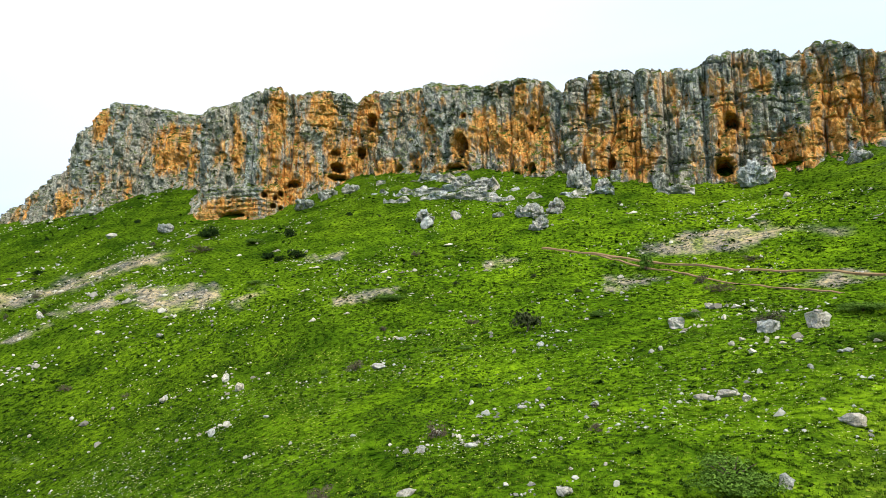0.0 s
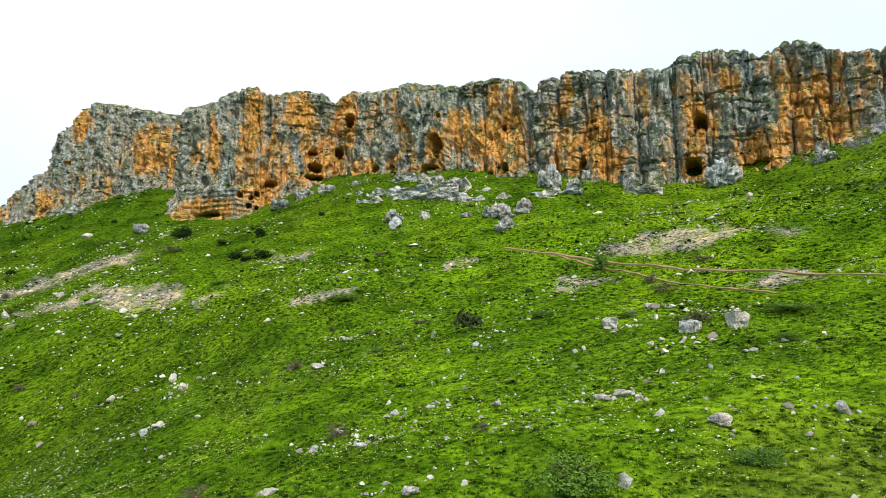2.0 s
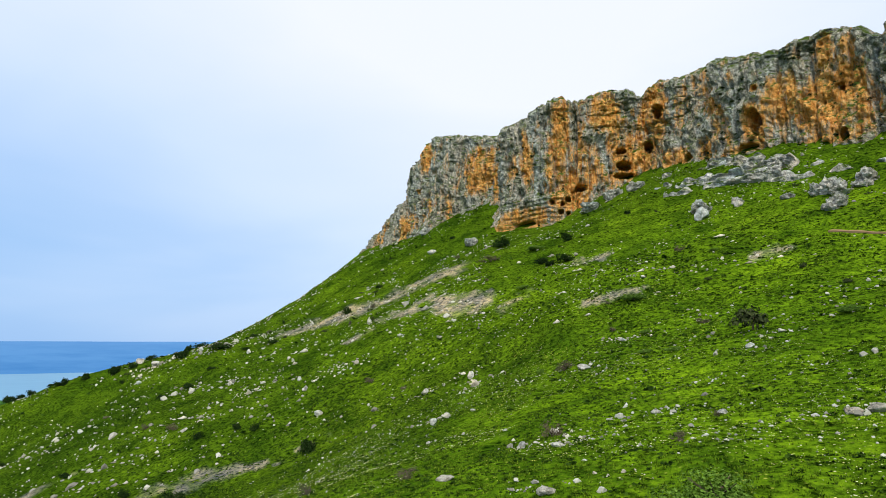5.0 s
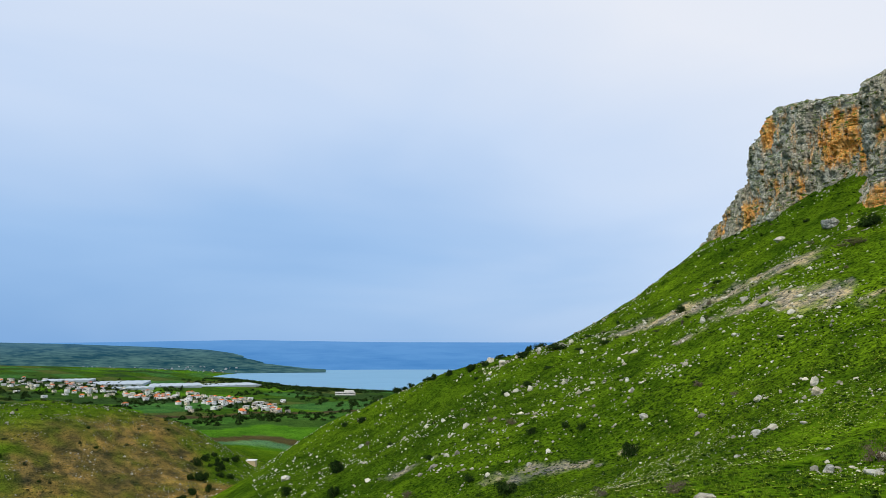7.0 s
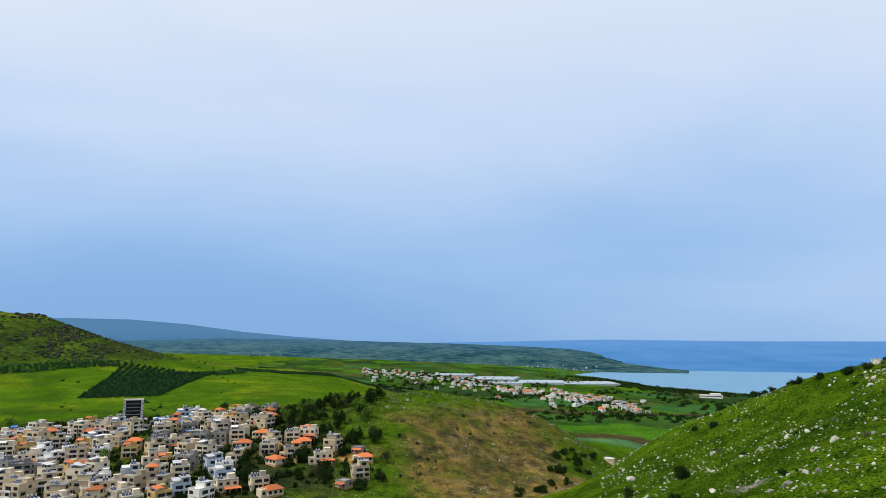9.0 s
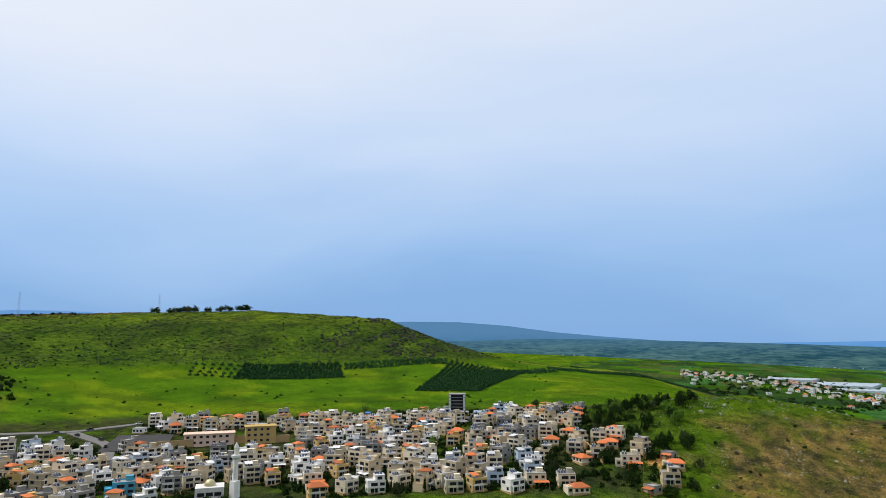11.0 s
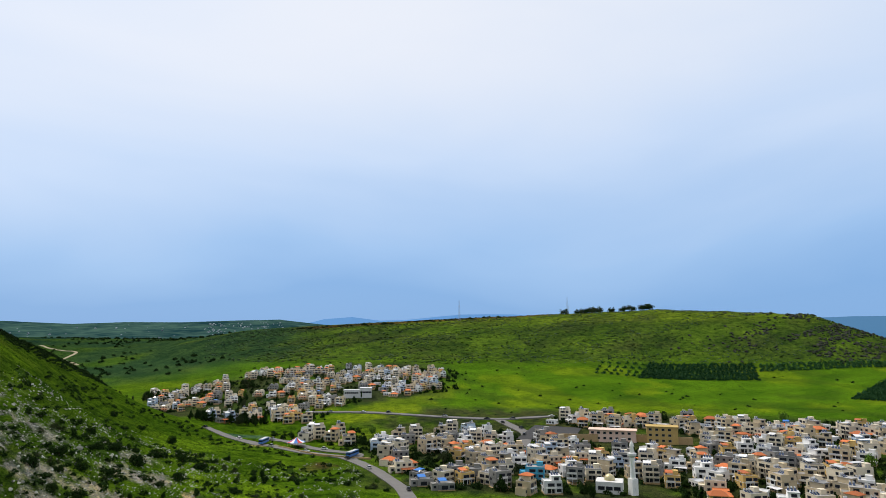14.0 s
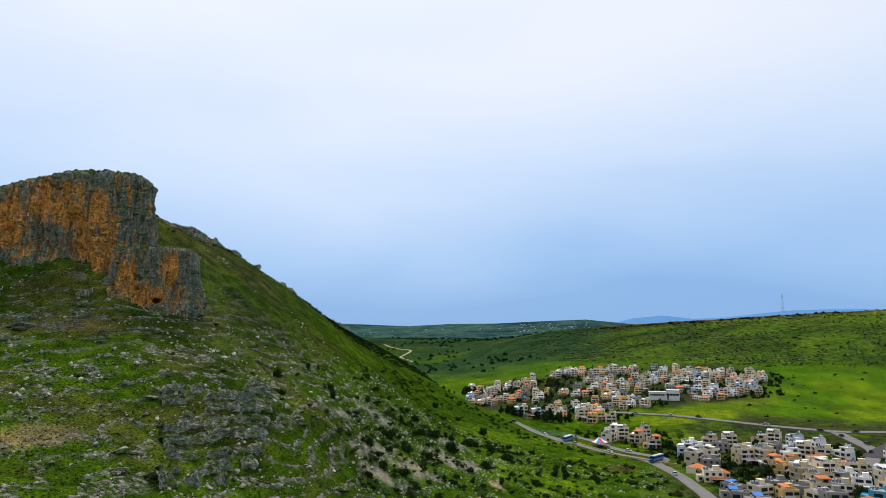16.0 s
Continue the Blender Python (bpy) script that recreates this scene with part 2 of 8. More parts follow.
def rock_material(name, grey=(0.33, 0.325, 0.30), pale=(0.68, 0.665, 0.62), rust=(0.68, 0.33, 0.085), moss=(0.045, 0.07, 0.012), rust_amount=0.0, moss_amount=0.0, dark=1.0, low=0.42):
    m = Nodes(name, 1.0, 0.0)
    p = m.coords(space="World")
    tall = m.coords((1, 1, 0.10), "World")
    grain = m.noise(2.0, 8.0, 0.84, p)
    base = m.ramp(grain, (0.39, tuple(v * low for v in grey)), (0.49, grey), (0.60, pale))
    streak = m.noise(0.9, 7.0, 0.72, tall)
    base = m.mix(1.0, base, m.ramp(streak, (0.38, (low + 0.12, low + 0.14, low + 0.15)), (0.56, (1.12, 1.11, 1.09))), "MULTIPLY")
    # the weathered skin runs from blue-grey to warm grey
    base = m.mix(1.0, base, m.ramp(m.noise(0.16, 5.0, 0.6, tall), (0.38, (0.90, 0.99, 1.04)), (0.62, (1.08, 1.0, 0.90))), "MULTIPLY")
    warm = m.ramp(m.noise(0.9, 9.0, 0.78, p), (0.36, tuple(v * q for v, q in zip(rust, (0.60, 0.46, 0.34)))), (0.49, rust), (0.62, tuple(min(0.86, v * 1.10 + 0.12) for v in rust)))
    warm = m.mix(1.0, warm, m.ramp(streak, (0.36, (0.62, 0.52, 0.46)), (0.56, (1.14, 1.12, 1.1))), "MULTIPLY")
    where = m.math("ADD", m.attr("rust"), m.math("MULTIPLY", m.noise(0.36, 9.0, 0.74, m.coords((1, 1, 0.22), "World")), 1.0))
    where = m.band(m.math("ADD", where, rust_amount), 0.84, 1.02)
    fleck = m.math("MULTIPLY", m.band(m.noise(3.2, 5.0, 0.8, p), 0.54, 0.62), m.band(m.noise(0.22, 5.0, 0.7, p), 0.40, 0.58))
    base = m.mix(m.math("MULTIPLY", fleck, 0.65), base, tuple(min(0.82, v * 1.08) for v in pale))
    c = m.mix(where, base, warm)
    # black lichen and cracks
    c = m.mix(m.band(m.noise(1.7, 8.0, 0.80, m.coords((1, 1, 0.4), "World")), 0.57, 0.63, 0.0, 0.8 * dark), c, (0.035, 0.036, 0.034))
    if moss_amount:
        skin = m.math("MULTIPLY", m.band(m.noise(0.30, 8.0, 0.74, m.coords((1, 1, 0.45), "World")), 0.50, 0.60), m.math("SUBTRACT", 1.0, m.math("MULTIPLY", where, 0.75)))
        c = m.mix(m.math("MULTIPLY", skin, 0.72), c, m.ramp(m.noise(2.4, 6.0, 0.75, p), (0.38, (0.035, 0.055, 0.028)), (0.52, (0.16, 0.19, 0.12)), (0.64, (0.42, 0.43, 0.35))))
        green = m.math("MULTIPLY", m.band(m.facing_up(), 0.10, 0.6), m.band(m.noise(0.5, 6.0, 0.68, p), 0.60 - moss_amount, 0.66 - moss_amount))
        c = m.mix(green, c, m.mix(m.noise(2.5, 3.0, 0.6, p), moss, (0.085, 0.14, 0.02)))
    h = m.math("ADD", m.noise(1.1, 9.0, 0.75, p), m.math("MULTIPLY", m.noise(1.6, 6.0, 0.68, tall), 0.3))
    m.bump(h, 1.0, 1.0)
    return m.colour(c)


def plain_material(name, a, b, scale=3.0, rough=0.8, spec=0.25, vary=0.0, bump=0.0, metal=0.0):
    m = Nodes(name, rough, spec)
    m.bsdf.inputs["Metallic"].default_value = metal
    n = m.noise(scale, 5.0, 0.6, m.coords())
    c = m.mix(n, a, b)
    if vary:
        c = m.mix(1.0, c, m.ramp(m.chance(), (0.0, (1 - 2.2 * vary, 1 - 2.0 * vary, 1 - 1.7 * vary)), (0.45, (1, 0.98, 0.96)), (1.0, (1 + vary, 1 + vary, 1 + vary))), "MULTIPLY")
        # rain streaks and dust
        grime = m.noise(0.9, 6.0, 0.7, m.coords((1, 1, 0.3)))
        c = m.mix(m.band(grime, 0.54, 0.72, 0.0, 0.4), c, tuple(0.42 * v for v in a))
    if bump:
        m.bump(n, bump, 0.05)
    return m.colour(c)


def leaf_material(name, a, b):
    m = Nodes(name, 0.9, 0.03)
    c = m.mix(m.island(), a, b)
    c = m.mix(1.0, c, m.ramp(m.chance(), (0.0, (0.75, 0.8, 0.8)), (1.0, (1.25, 1.2, 1.1))), "MULTIPLY")
    return m.colour(c)


def hazed_far_material(name, low, high, scale, upper=None):
    """A backdrop of far land, blue haze painted into its glowing colour. upper: its tone towards the crests."""
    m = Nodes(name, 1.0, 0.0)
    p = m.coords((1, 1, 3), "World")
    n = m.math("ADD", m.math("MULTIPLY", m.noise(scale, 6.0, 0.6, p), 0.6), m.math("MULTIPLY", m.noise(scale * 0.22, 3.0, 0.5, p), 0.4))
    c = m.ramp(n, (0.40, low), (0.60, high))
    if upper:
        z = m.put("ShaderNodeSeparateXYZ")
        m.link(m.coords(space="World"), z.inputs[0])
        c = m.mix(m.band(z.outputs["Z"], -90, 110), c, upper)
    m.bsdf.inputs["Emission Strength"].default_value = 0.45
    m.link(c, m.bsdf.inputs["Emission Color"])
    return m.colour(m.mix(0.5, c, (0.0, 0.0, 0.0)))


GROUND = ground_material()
CLIFF_ROCK = rock_material("cliff_rock", grey=(0.40, 0.40, 0.355), pale=(0.80, 0.79, 0.71), rust=(0.84, 0.42, 0.105), moss_amount=0.16)
# darker copy of the cliff rock, the mountain's shade put into its colour
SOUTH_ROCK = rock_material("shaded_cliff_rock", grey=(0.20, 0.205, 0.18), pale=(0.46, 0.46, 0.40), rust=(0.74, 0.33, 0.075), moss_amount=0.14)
BOULDER_ROCK = rock_material("limestone_boulder", grey=(0.60, 0.58, 0.52), pale=(0.84, 0.82, 0.75), rust=(0.62, 0.53, 0.40), rust_amount=0.18, dark=0.4, low=0.72)
CRAG_STONE = rock_material("outcrop_stone", grey=(0.58, 0.575, 0.53), pale=(0.86, 0.85, 0.80), rust=(0.42, 0.33, 0.2), rust_amount=0.2, moss_amount=0.10, dark=0.8)
RUBBLE = leaf_material("limestone_rubble", (0.17, 0.16, 0.135), (0.60, 0.575, 0.50))
LEAF_DARK = leaf_material("evergreen_leaves", (0.006, 0.015, 0.004), (0.024, 0.05, 0.011))
LEAF_GREEN = leaf_material("shrub_leaves", (0.040, 0.090, 0.010), (0.13, 0.23, 0.035))
LEAF_SAGE = leaf_material("sage_leaves", (0.045, 0.075, 0.045), (0.14, 0.19, 0.125))
LEAF_OLIVE = leaf_material("grey_green_leaves", (0.022, 0.032, 0.014), (0.055, 0.072, 0.03))
TWIGS = leaf_material("dry_twigs", (0.06, 0.048, 0.035), (0.14, 0.12, 0.085))
TUFT = leaf_material("grass_tufts", (0.022, 0.050, 0.003), (0.15, 0.25, 0.014))
WEEDS = leaf_material("dark_weeds", (0.008, 0.022, 0.003), (0.040, 0.085, 0.008))
PETALS = leaf_material("pale_petals", (0.55, 0.56, 0.20), (0.72, 0.72, 0.60))
LEAF_GROVE = leaf_material("orchard_leaves", (0.014, 0.046, 0.016), (0.042, 0.105, 0.038))
DARK_ASPHALT = plain_material("dark_asphalt", (0.035, 0.035, 0.037), (0.065, 0.064, 0.064), 0.2, 0.9, 0.15)
BARK = plain_material("bark", (0.06, 0.045, 0.03), (0.13, 0.10, 0.075), 6.0, 0.95, 0.1)
CONCRETE = plain_material("raw_concrete", (0.19, 0.185, 0.175), (0.32, 0.31, 0.29), 0.5, 0.95, 0.05, 0.17)
WHITE_WALL = plain_material("white_plaster", (0.62, 0.61, 0.59), (0.78, 0.77, 0.75), 0.5, 0.95, 0.05, 0.13)
CREAM_WALL = plain_material("cream_plaster", (0.56, 0.49, 0.37), (0.70, 0.63, 0.50), 0.5, 0.95, 0.05, 0.17)
BEIGE_WALL = plain_material("beige_stone_cladding", (0.46, 0.37, 0.24), (0.60, 0.50, 0.35), 0.5, 0.95, 0.05, 0.18)
OCHRE_WALL = plain_material("ochre_plaster", (0.54, 0.36, 0.12), (0.64, 0.45, 0.18), 0.5, 0.95, 0.05, 0.12)
BLUE_WALL = plain_material("pale_blue_plaster", (0.36, 0.46, 0.58), (0.46, 0.55, 0.66), 0.5, 0.95, 0.05, 0.1)
TURQUOISE_WALL = plain_material("turquoise_plaster", (0.06, 0.30, 0.44), (0.09, 0.36, 0.50), 0.5, 0.95, 0.05)
PINK_WALL = plain_material("pink_plaster", (0.66, 0.46, 0.36), (0.74, 0.54, 0.44), 0.5, 0.95, 0.05)
ROOF_GREY = plain_material("roof_screed", (0.20, 0.195, 0.19), (0.38, 0.37, 0.35), 0.4, 0.9, 0.1, 0.2)
ROOF_WHITE = plain_material("white_roof_coating", (0.48, 0.49, 0.50), (0.70, 0.70, 0.70), 0.4, 0.7, 0.2, 0.12)
ROOF_TILE = plain_material("orange_roof_tiles", (0.46, 0.115, 0.035), (0.58, 0.19, 0.07), 2.0, 0.8, 0.2, 0.15)
WINDOW_FRAME = plain_material("grey_window_frame", (0.16, 0.155, 0.15), (0.24, 0.23, 0.22), 2.0, 0.7, 0.25)
TARP_BLUE = plain_material("blue_tarpaulin", (0.02, 0.12, 0.42), (0.04, 0.2, 0.55), 2.0, 0.6, 0.3)
TRIM_WHITE = plain_material("white_trim", (0.58, 0.57, 0.55), (0.68, 0.67, 0.65), 2.0, 0.7, 0.25)
WINDOW_GLASS = plain_material("dark_window_glass", (0.010, 0.012, 0.016), (0.028, 0.032, 0.038), 1.5, 0.4, 0.06)
METAL = plain_material("galvanised_metal", (0.35, 0.36, 0.38), (0.5, 0.51, 0.52), 4.0, 0.4, 0.5, metal=0.6)
PANEL_BLUE = plain_material("solar_panel_glass", (0.015, 0.03, 0.07), (0.03, 0.05, 0.10), 3.0, 0.2, 0.5)
ASPHALT = plain_material("worn_asphalt", (0.11, 0.105, 0.10), (0.20, 0.19, 0.18), 0.25, 0.9, 0.15)
STONE_WALL = plain_material("sandstone_retaining_wall", (0.33, 0.22, 0.10), (0.48, 0.34, 0.18), 0.8, 0.9, 0.1, bump=0.5)

# ---- terrain: a height field spanned between ridge, foot and valley lines ----
def lattice(ix, iy, seed):
    n = (ix.astype(np.int64) * 374761393 + iy.astype(np.int64) * 668265263 + seed * 1274126177) & 0x7FFFFFFF
    n = ((n ^ (n >> 13)) * 1103515245) & 0x7FFFFFFF
    n = (n ^ (n >> 16)) * 60493 & 0x7FFFFFFF
    return (n & 0xFFFF) / 65535.0


def vnoise(x, y, seed=0):
    """Smooth value noise in 0..1 on unit cells."""
    x, y = np.asarray(x, float), np.asarray(y, float)
    ix, iy = np.floor(x), np.floor(y)
    u, v = x - ix, y - iy
    u, v = u * u * (3 - 2 * u), v * v * (3 - 2 * v)
    a, b = lattice(ix, iy, seed), lattice(ix + 1, iy, seed)
    c, d = lattice(ix, iy + 1, seed), lattice(ix + 1, iy + 1, seed)
    return (a * (1 - u) + b * u) * (1 - v) + (c * (1 - u) + d * u) * v


def fbm(x, y, seed=0, octaves=4):
    total, amp, norm = 0.0, 1.0, 0.0
    for k in range(octaves):
        total = total + amp * vnoise(x * 2 ** k + 17.3 * k, y * 2 ** k - 9.1 * k, seed + k)
        norm, amp = norm + amp, amp * 0.5
    return total / norm


def step(a, b, v):
    w = np.clip((v - a) / (b - a), 0, 1)
    return w * w * (3 - 2 * w)


# the slope under the northern cliff
TALUS_LOW = [(-26, 34, -15), (-8, 26, -8.5), (13, 25, -5.6), (28, 20, -5), (60, 20, 2)]
TALUS_MID = [(-51, 73, -15), (-16, 58, -7.0), (10, 42, -4.0), (29, 49, 1.0), (50, 62, 6.5), (90, 70, 20)]
TALUS_UP = [(-98, 99, -8.8), (-42, 94, 0.8), (-8, 93, 7.6), (28, 88, 10.6), (57, 103, 24), (100, 88, 34)]
CLIFF_FOOT = [(-165, 226, 41), (-128, 203, 40), (-96, 188, 43), (-70, 160, 30), (-46, 154, 29), (-24, 165, 42), (5, 147, 39), (28, 137, 37), (57, 122, 31), (73, 114, 33), (95, 104, 41), (135, 85, 48), (190, 50, 55)]
BELOW_FOOT = [(-97, 136, 9), (-56, 146, 26), (-34, 138, 24), (-4, 126, 24), (20, 122, 26)]
PLATEAU = [(-150, 250, 60), (-100, 222, 66), (-20, 200, 66), (60, 155, 56), (130, 118, 60), (260, 90, 90)]
PLATEAU_BACK = [(-150, 420, 40), (120, 380, 80), (500, 250, 120)]
# the spur that runs down to the plain
SPUR_UPPER = [(-163, 215, 36), (-133, 184, 30), (-138, 162, 13.5), (-138, 137, 0)]
SPUR_CREST = [(-135, 117, -1.5), (-152, 119, -5), (-190, 114, -11), (-215, 107, -20), (-242, 93, -32), (-257, 79, -45), (-267, 58, -61)]
SPUR_BACK = [(-215, 270, 5), (-200, 200, -2), (-215, 165, -24), (-250, 140, -42), (-290, 118, -62), (-340, 180, -78), (-420, 330, -90)]
SPUR_FACE = [(-98, 80, -16), (-110, 60, -28), (-150, 45, -40), (-178, 54, -41), (-174, 70, -36), (-161, 95, -23)]
# the ravine floor, the brown hill and the village terrace
RAVINE = [(260, 10, -8), (130, -45, -26), (40, -60, -36), (-60, -30, -44), (-150, 10, -56), (-275, 25, -68), (-376, 80, -74), (-492, 113, -84)]
UNDER = [(-30, 0, -26), (0, -8, -16), (40, -10, -12)]
BROWN_CREST = [(-380, -84, -41), (-404, -69, -36), (-450, -28, -34.5), (-452, 13, -41), (-440, 53, -52), (-416, 84, -71)]
BROWN_FOOT = [(-275, -48, -66), (-271, -12, -68), (-285, 25, -68)]
BROWN_BACK = [(-560, -30, -62), (-560, 60, -76), (-640, -110, -46)]
VILLAGE_LOW = [(-60, -215, -64), (-105, -239, -66), (-181, -183, -69), (-248, -90, -66), (-278, -60, -64)]
VILLAGE_TOP = [(-200, -410, -56), (-266, -389, -55), (-365, -316, -55), (-424, -228, -52), (-442, -127, -48)]
VILLAGE_WEST = [(-136, -398, -60), (-67, -508, -56), (-78, -607, -31), (-240, -583, -31)]
MEADOW = [(-325, -609, -26), (-504, -531, -27), (-663, -402, -25), (-813, -333, -30), (-854, -218, -38)]
HILL_CREST = [(-80, -1000, 17), (-174, -956, 23), (-344, -908, 34), (-513, -824, 43), (-654, -719, 49), (-745, -546, 36), (-757, -440, -6)]
HILL_BACK = [(-600, -1100, 20), (-900, -750, 0), (-950, -500, -30)]
WADI = [(40, -520, -52), (100, -777, -46), (166, -950, -31), (294, -1230, 2)]
# the southern mountain
SOUTH_SKY = [(250, -205, 50), (220, -228, 58), (192, -245, 70), (176, -262, 66), (179, -287, 62), (167, -305, 58), (153, -333, 50), (141, -370, 36), (118, -418, 13), (100, -474, -2), (64, -520, -26)]
SOUTH_FOOT = [(230, -160, 22), (192, -192, 18), (167, -199, 17), (142, -208, 14), (131, -232, 17)]
SOUTH_MID = [(160, -110, -12), (123, -134, -14), (100, -154, -16), (76, -170, -20), (63, -216, -25), (50, -280, -31), (30, -380, -44)]
SOUTH_LOW = [(90, -84, -30), (74, -133, -36), (48, -158, -43), (14, -208, -54), (-17, -263, -60), (-54, -259, -64), (-30, -403, -62)]
SOUTH_BACK = [(330, -300, 62), (300, -450, 40), (260, -650, 10), (400, -900, 30)]
# the plain by the lake, its shore and the far land
PLAIN_NEAR = [(-640, 130, -88), (-720, 60, -88), (-860, -30, -86), (-1000, -100, -80)]
PLAIN = [(-758, 205, -90), (-900, 500, -100), (-1376, 134, -104), (-1300, -60, -94), (-1700, -150, -88)]
SHORE = [(-800, 1250, -115.6), (-1200, 850, -115.6), (-1525, 641, -115.6), (-1687, 552, -115.6), (-1771, 488, -115.6), (-1975, 459, -115.6), (-2234, 403, -115.6), (-2400, 350, -115.6), (-2540, 420, -115.6), (-2748, 587, -115.6), (-3079, 866, -115.6)]
LAKE_BED = [(-1100, 1600, -130), (-1800, 1000, -130), (-2150, 640, -122), (-2480, 560, -120), (-2300, 1000, -132), (-3200, 1300, -140), (-2000, 2000, -135), (-300, 1900, -130)]
FAR_WEST = [(-2300, 150, -95), (-2200, -600, -75), (-1500, -900, -55), (-700, -1900, 0), (600, -2300, 5), (1500, -1200, 80)]
RIM = [(-4500, 1400, -140), (-4300, -1500, -40), (-2500, -4000, 20), (500, -4700, 0), (4500, -1500, 100), (4000, 2500, 60), (800, 4600, -120), (-2500, 4000, -140)]
LINES = [TALUS_LOW, TALUS_MID, TALUS_UP, CLIFF_FOOT, BELOW_FOOT, PLATEAU, PLATEAU_BACK, SPUR_UPPER, SPUR_CREST, SPUR_BACK, SPUR_FACE, RAVINE, UNDER, BROWN_CREST, BROWN_FOOT, BROWN_BACK,
         VILLAGE_LOW, VILLAGE_TOP, VILLAGE_WEST, MEADOW, HILL_CREST, HILL_BACK, WADI, SOUTH_SKY, SOUTH_FOOT, SOUTH_MID, SOUTH_LOW, SOUTH_BACK, PLAIN_NEAR, PLAIN, SHORE, LAKE_BED, FAR_WEST, RIM]


def along(line, spacing):
    """Points along a line at about that spacing."""
    out = []
    for a, b in zip(line[:-1], line[1:]):
        a, b = np.array(a, float), np.array(b, float)
        n = max(1, int(np.hypot(*(b - a)[:2]) / spacing))
        out += [a + (b - a) * k / n for k in range(n)]
    return out + [np.array(line[-1], float)]


def spanned(lines):
    pts = []
    for line in lines:
        far = min(np.hypot(p[0], p[1]) for p in line)
        pts += along(line, max(12.0, 0.09 * far))
    pts = np.array(pts)
    xy, n, soft2 = pts[:, :2] / 100, len(pts), 0.012
    k = np.sqrt(((xy[:, None] - xy[None]) ** 2).sum(2) + soft2) - np.eye(n) * 0.01
    p = np.c_[np.ones(n), xy]
    a = np.block([[k, p], [p.T, np.zeros((3, 3))]])
    w = np.linalg.solve(a, np.r_[pts[:, 2], 0, 0, 0])

    def height(x, y):
        x, y = np.atleast_1d(np.asarray(x, float)) / 100, np.atleast_1d(np.asarray(y, float)) / 100
        out = np.empty(x.size)
        for i in range(0, x.size, 20000):
            s = slice(i, i + 20000)
            r = np.sqrt((x[s, None] - xy[:, 0]) ** 2 + (y[s, None] - xy[:, 1]) ** 2 + soft2)
            out[s] = r @ w[:n] + w[n] + w[n + 1] * x[s] + w[n + 2] * y[s]
        return out
    return height


rough_height = spanned(LINES)


def ground_z(x, y):
    """The height of the ground, with its swells and hummocks."""
    x, y = np.atleast_1d(np.asarray(x, float)), np.atleast_1d(np.asarray(y, float))
    d = np.hypot(x - 6, y - 14)
    z = rough_height(x, y)
    wild = 1 - step(-72, -88, z) * step(500, 700, d)
    flat = 1 - 0.85 * step(240, 270, d) * step(-40, -80, x) * step(-430, -400, -np.abs(x + 250) - 0 * y) * step(-20, -60, y)
    z = z + flat * wild * step(15, 60, d) * (fbm(x / 26, y / 26, 3, 3) - 0.5) * np.clip(d / 60, 0.6, 3.2)
    z = z + wild * (fbm(x / 5.5, y / 5.5, 8, 3) - 0.5) * 0.9 * (1 - 0.7 * step(250, 500, d))
    z = z + wild * (vnoise(x / 1.1, y / 1.1, 12) - 0.5) * 0.22 * (1 - step(120, 220, d))
    return z

# ---- mesh helpers ----
def mesh_of(name, verts, faces, *materials, smooth=False):
    me = bpy.data.meshes.new(name)
    me.from_pydata([tuple(v) for v in verts], [], [tuple(f) for f in faces])
    for m in materials:
        me.materials.append(m)
    if smooth:
        me.polygons.foreach_set("use_smooth", [True] * len(me.polygons))
    me.update()
    return me


def grid_mesh(name, p, material, wrap=False, smooth=True):
    """A sheet of quads over an array of points [rows, columns, 3]."""
    n, m = p.shape[:2]
    i = np.arange(n * m).reshape(n, m)
    if wrap:
        i = np.c_[i, i[:, :1]]
    q = np.stack([i[:-1, :-1], i[:-1, 1:], i[1:, 1:], i[1:, :-1]], -1).reshape(-1, 4)
    me = bpy.data.meshes.new(name)
    me.vertices.add(n * m)
    me.vertices.foreach_set("co", p.reshape(-1).astype(np.float32))
    me.loops.add(q.size)
    me.loops.foreach_set("vertex_index", q.reshape(-1).astype(np.int32))
    me.polygons.add(len(q))
    me.polygons.foreach_set("loop_start", np.arange(0, q.size, 4, dtype=np.int32))
    me.polygons.foreach_set("use_smooth", np.full(len(q), smooth))
    me.materials.append(material)
    me.update(calc_edges=True)
    return me


def paint(me, name, values):
    """A float or colour attribute on the points of a mesh."""
    values = np.asarray(values, np.float32)
    if values.ndim == 1:
        me.attributes.new(name, "FLOAT", "POINT").data.foreach_set("value", values)
    else:
        full = np.c_[values, np.ones(len(values))].astype(np.float32)
        me.attributes.new(name, "FLOAT_COLOR", "POINT").data.foreach_set("color", full.reshape(-1))


def near_line(x, y, line):
    """Distance of points from a line in plan."""
    best = np.full(x.shape, 1e9)
    for a, b in zip(line[:-1], line[1:]):
        ax, ay, bx, by = a[0], a[1], b[0], b[1]
        w = np.clip(((x - ax) * (bx - ax) + (y - ay) * (by - ay)) / ((bx - ax) ** 2 + (by - ay) ** 2), 0, 1)
        best = np.minimum(best, np.hypot(x - ax - w * (bx - ax), y - ay - w * (by - ay)))
    return best


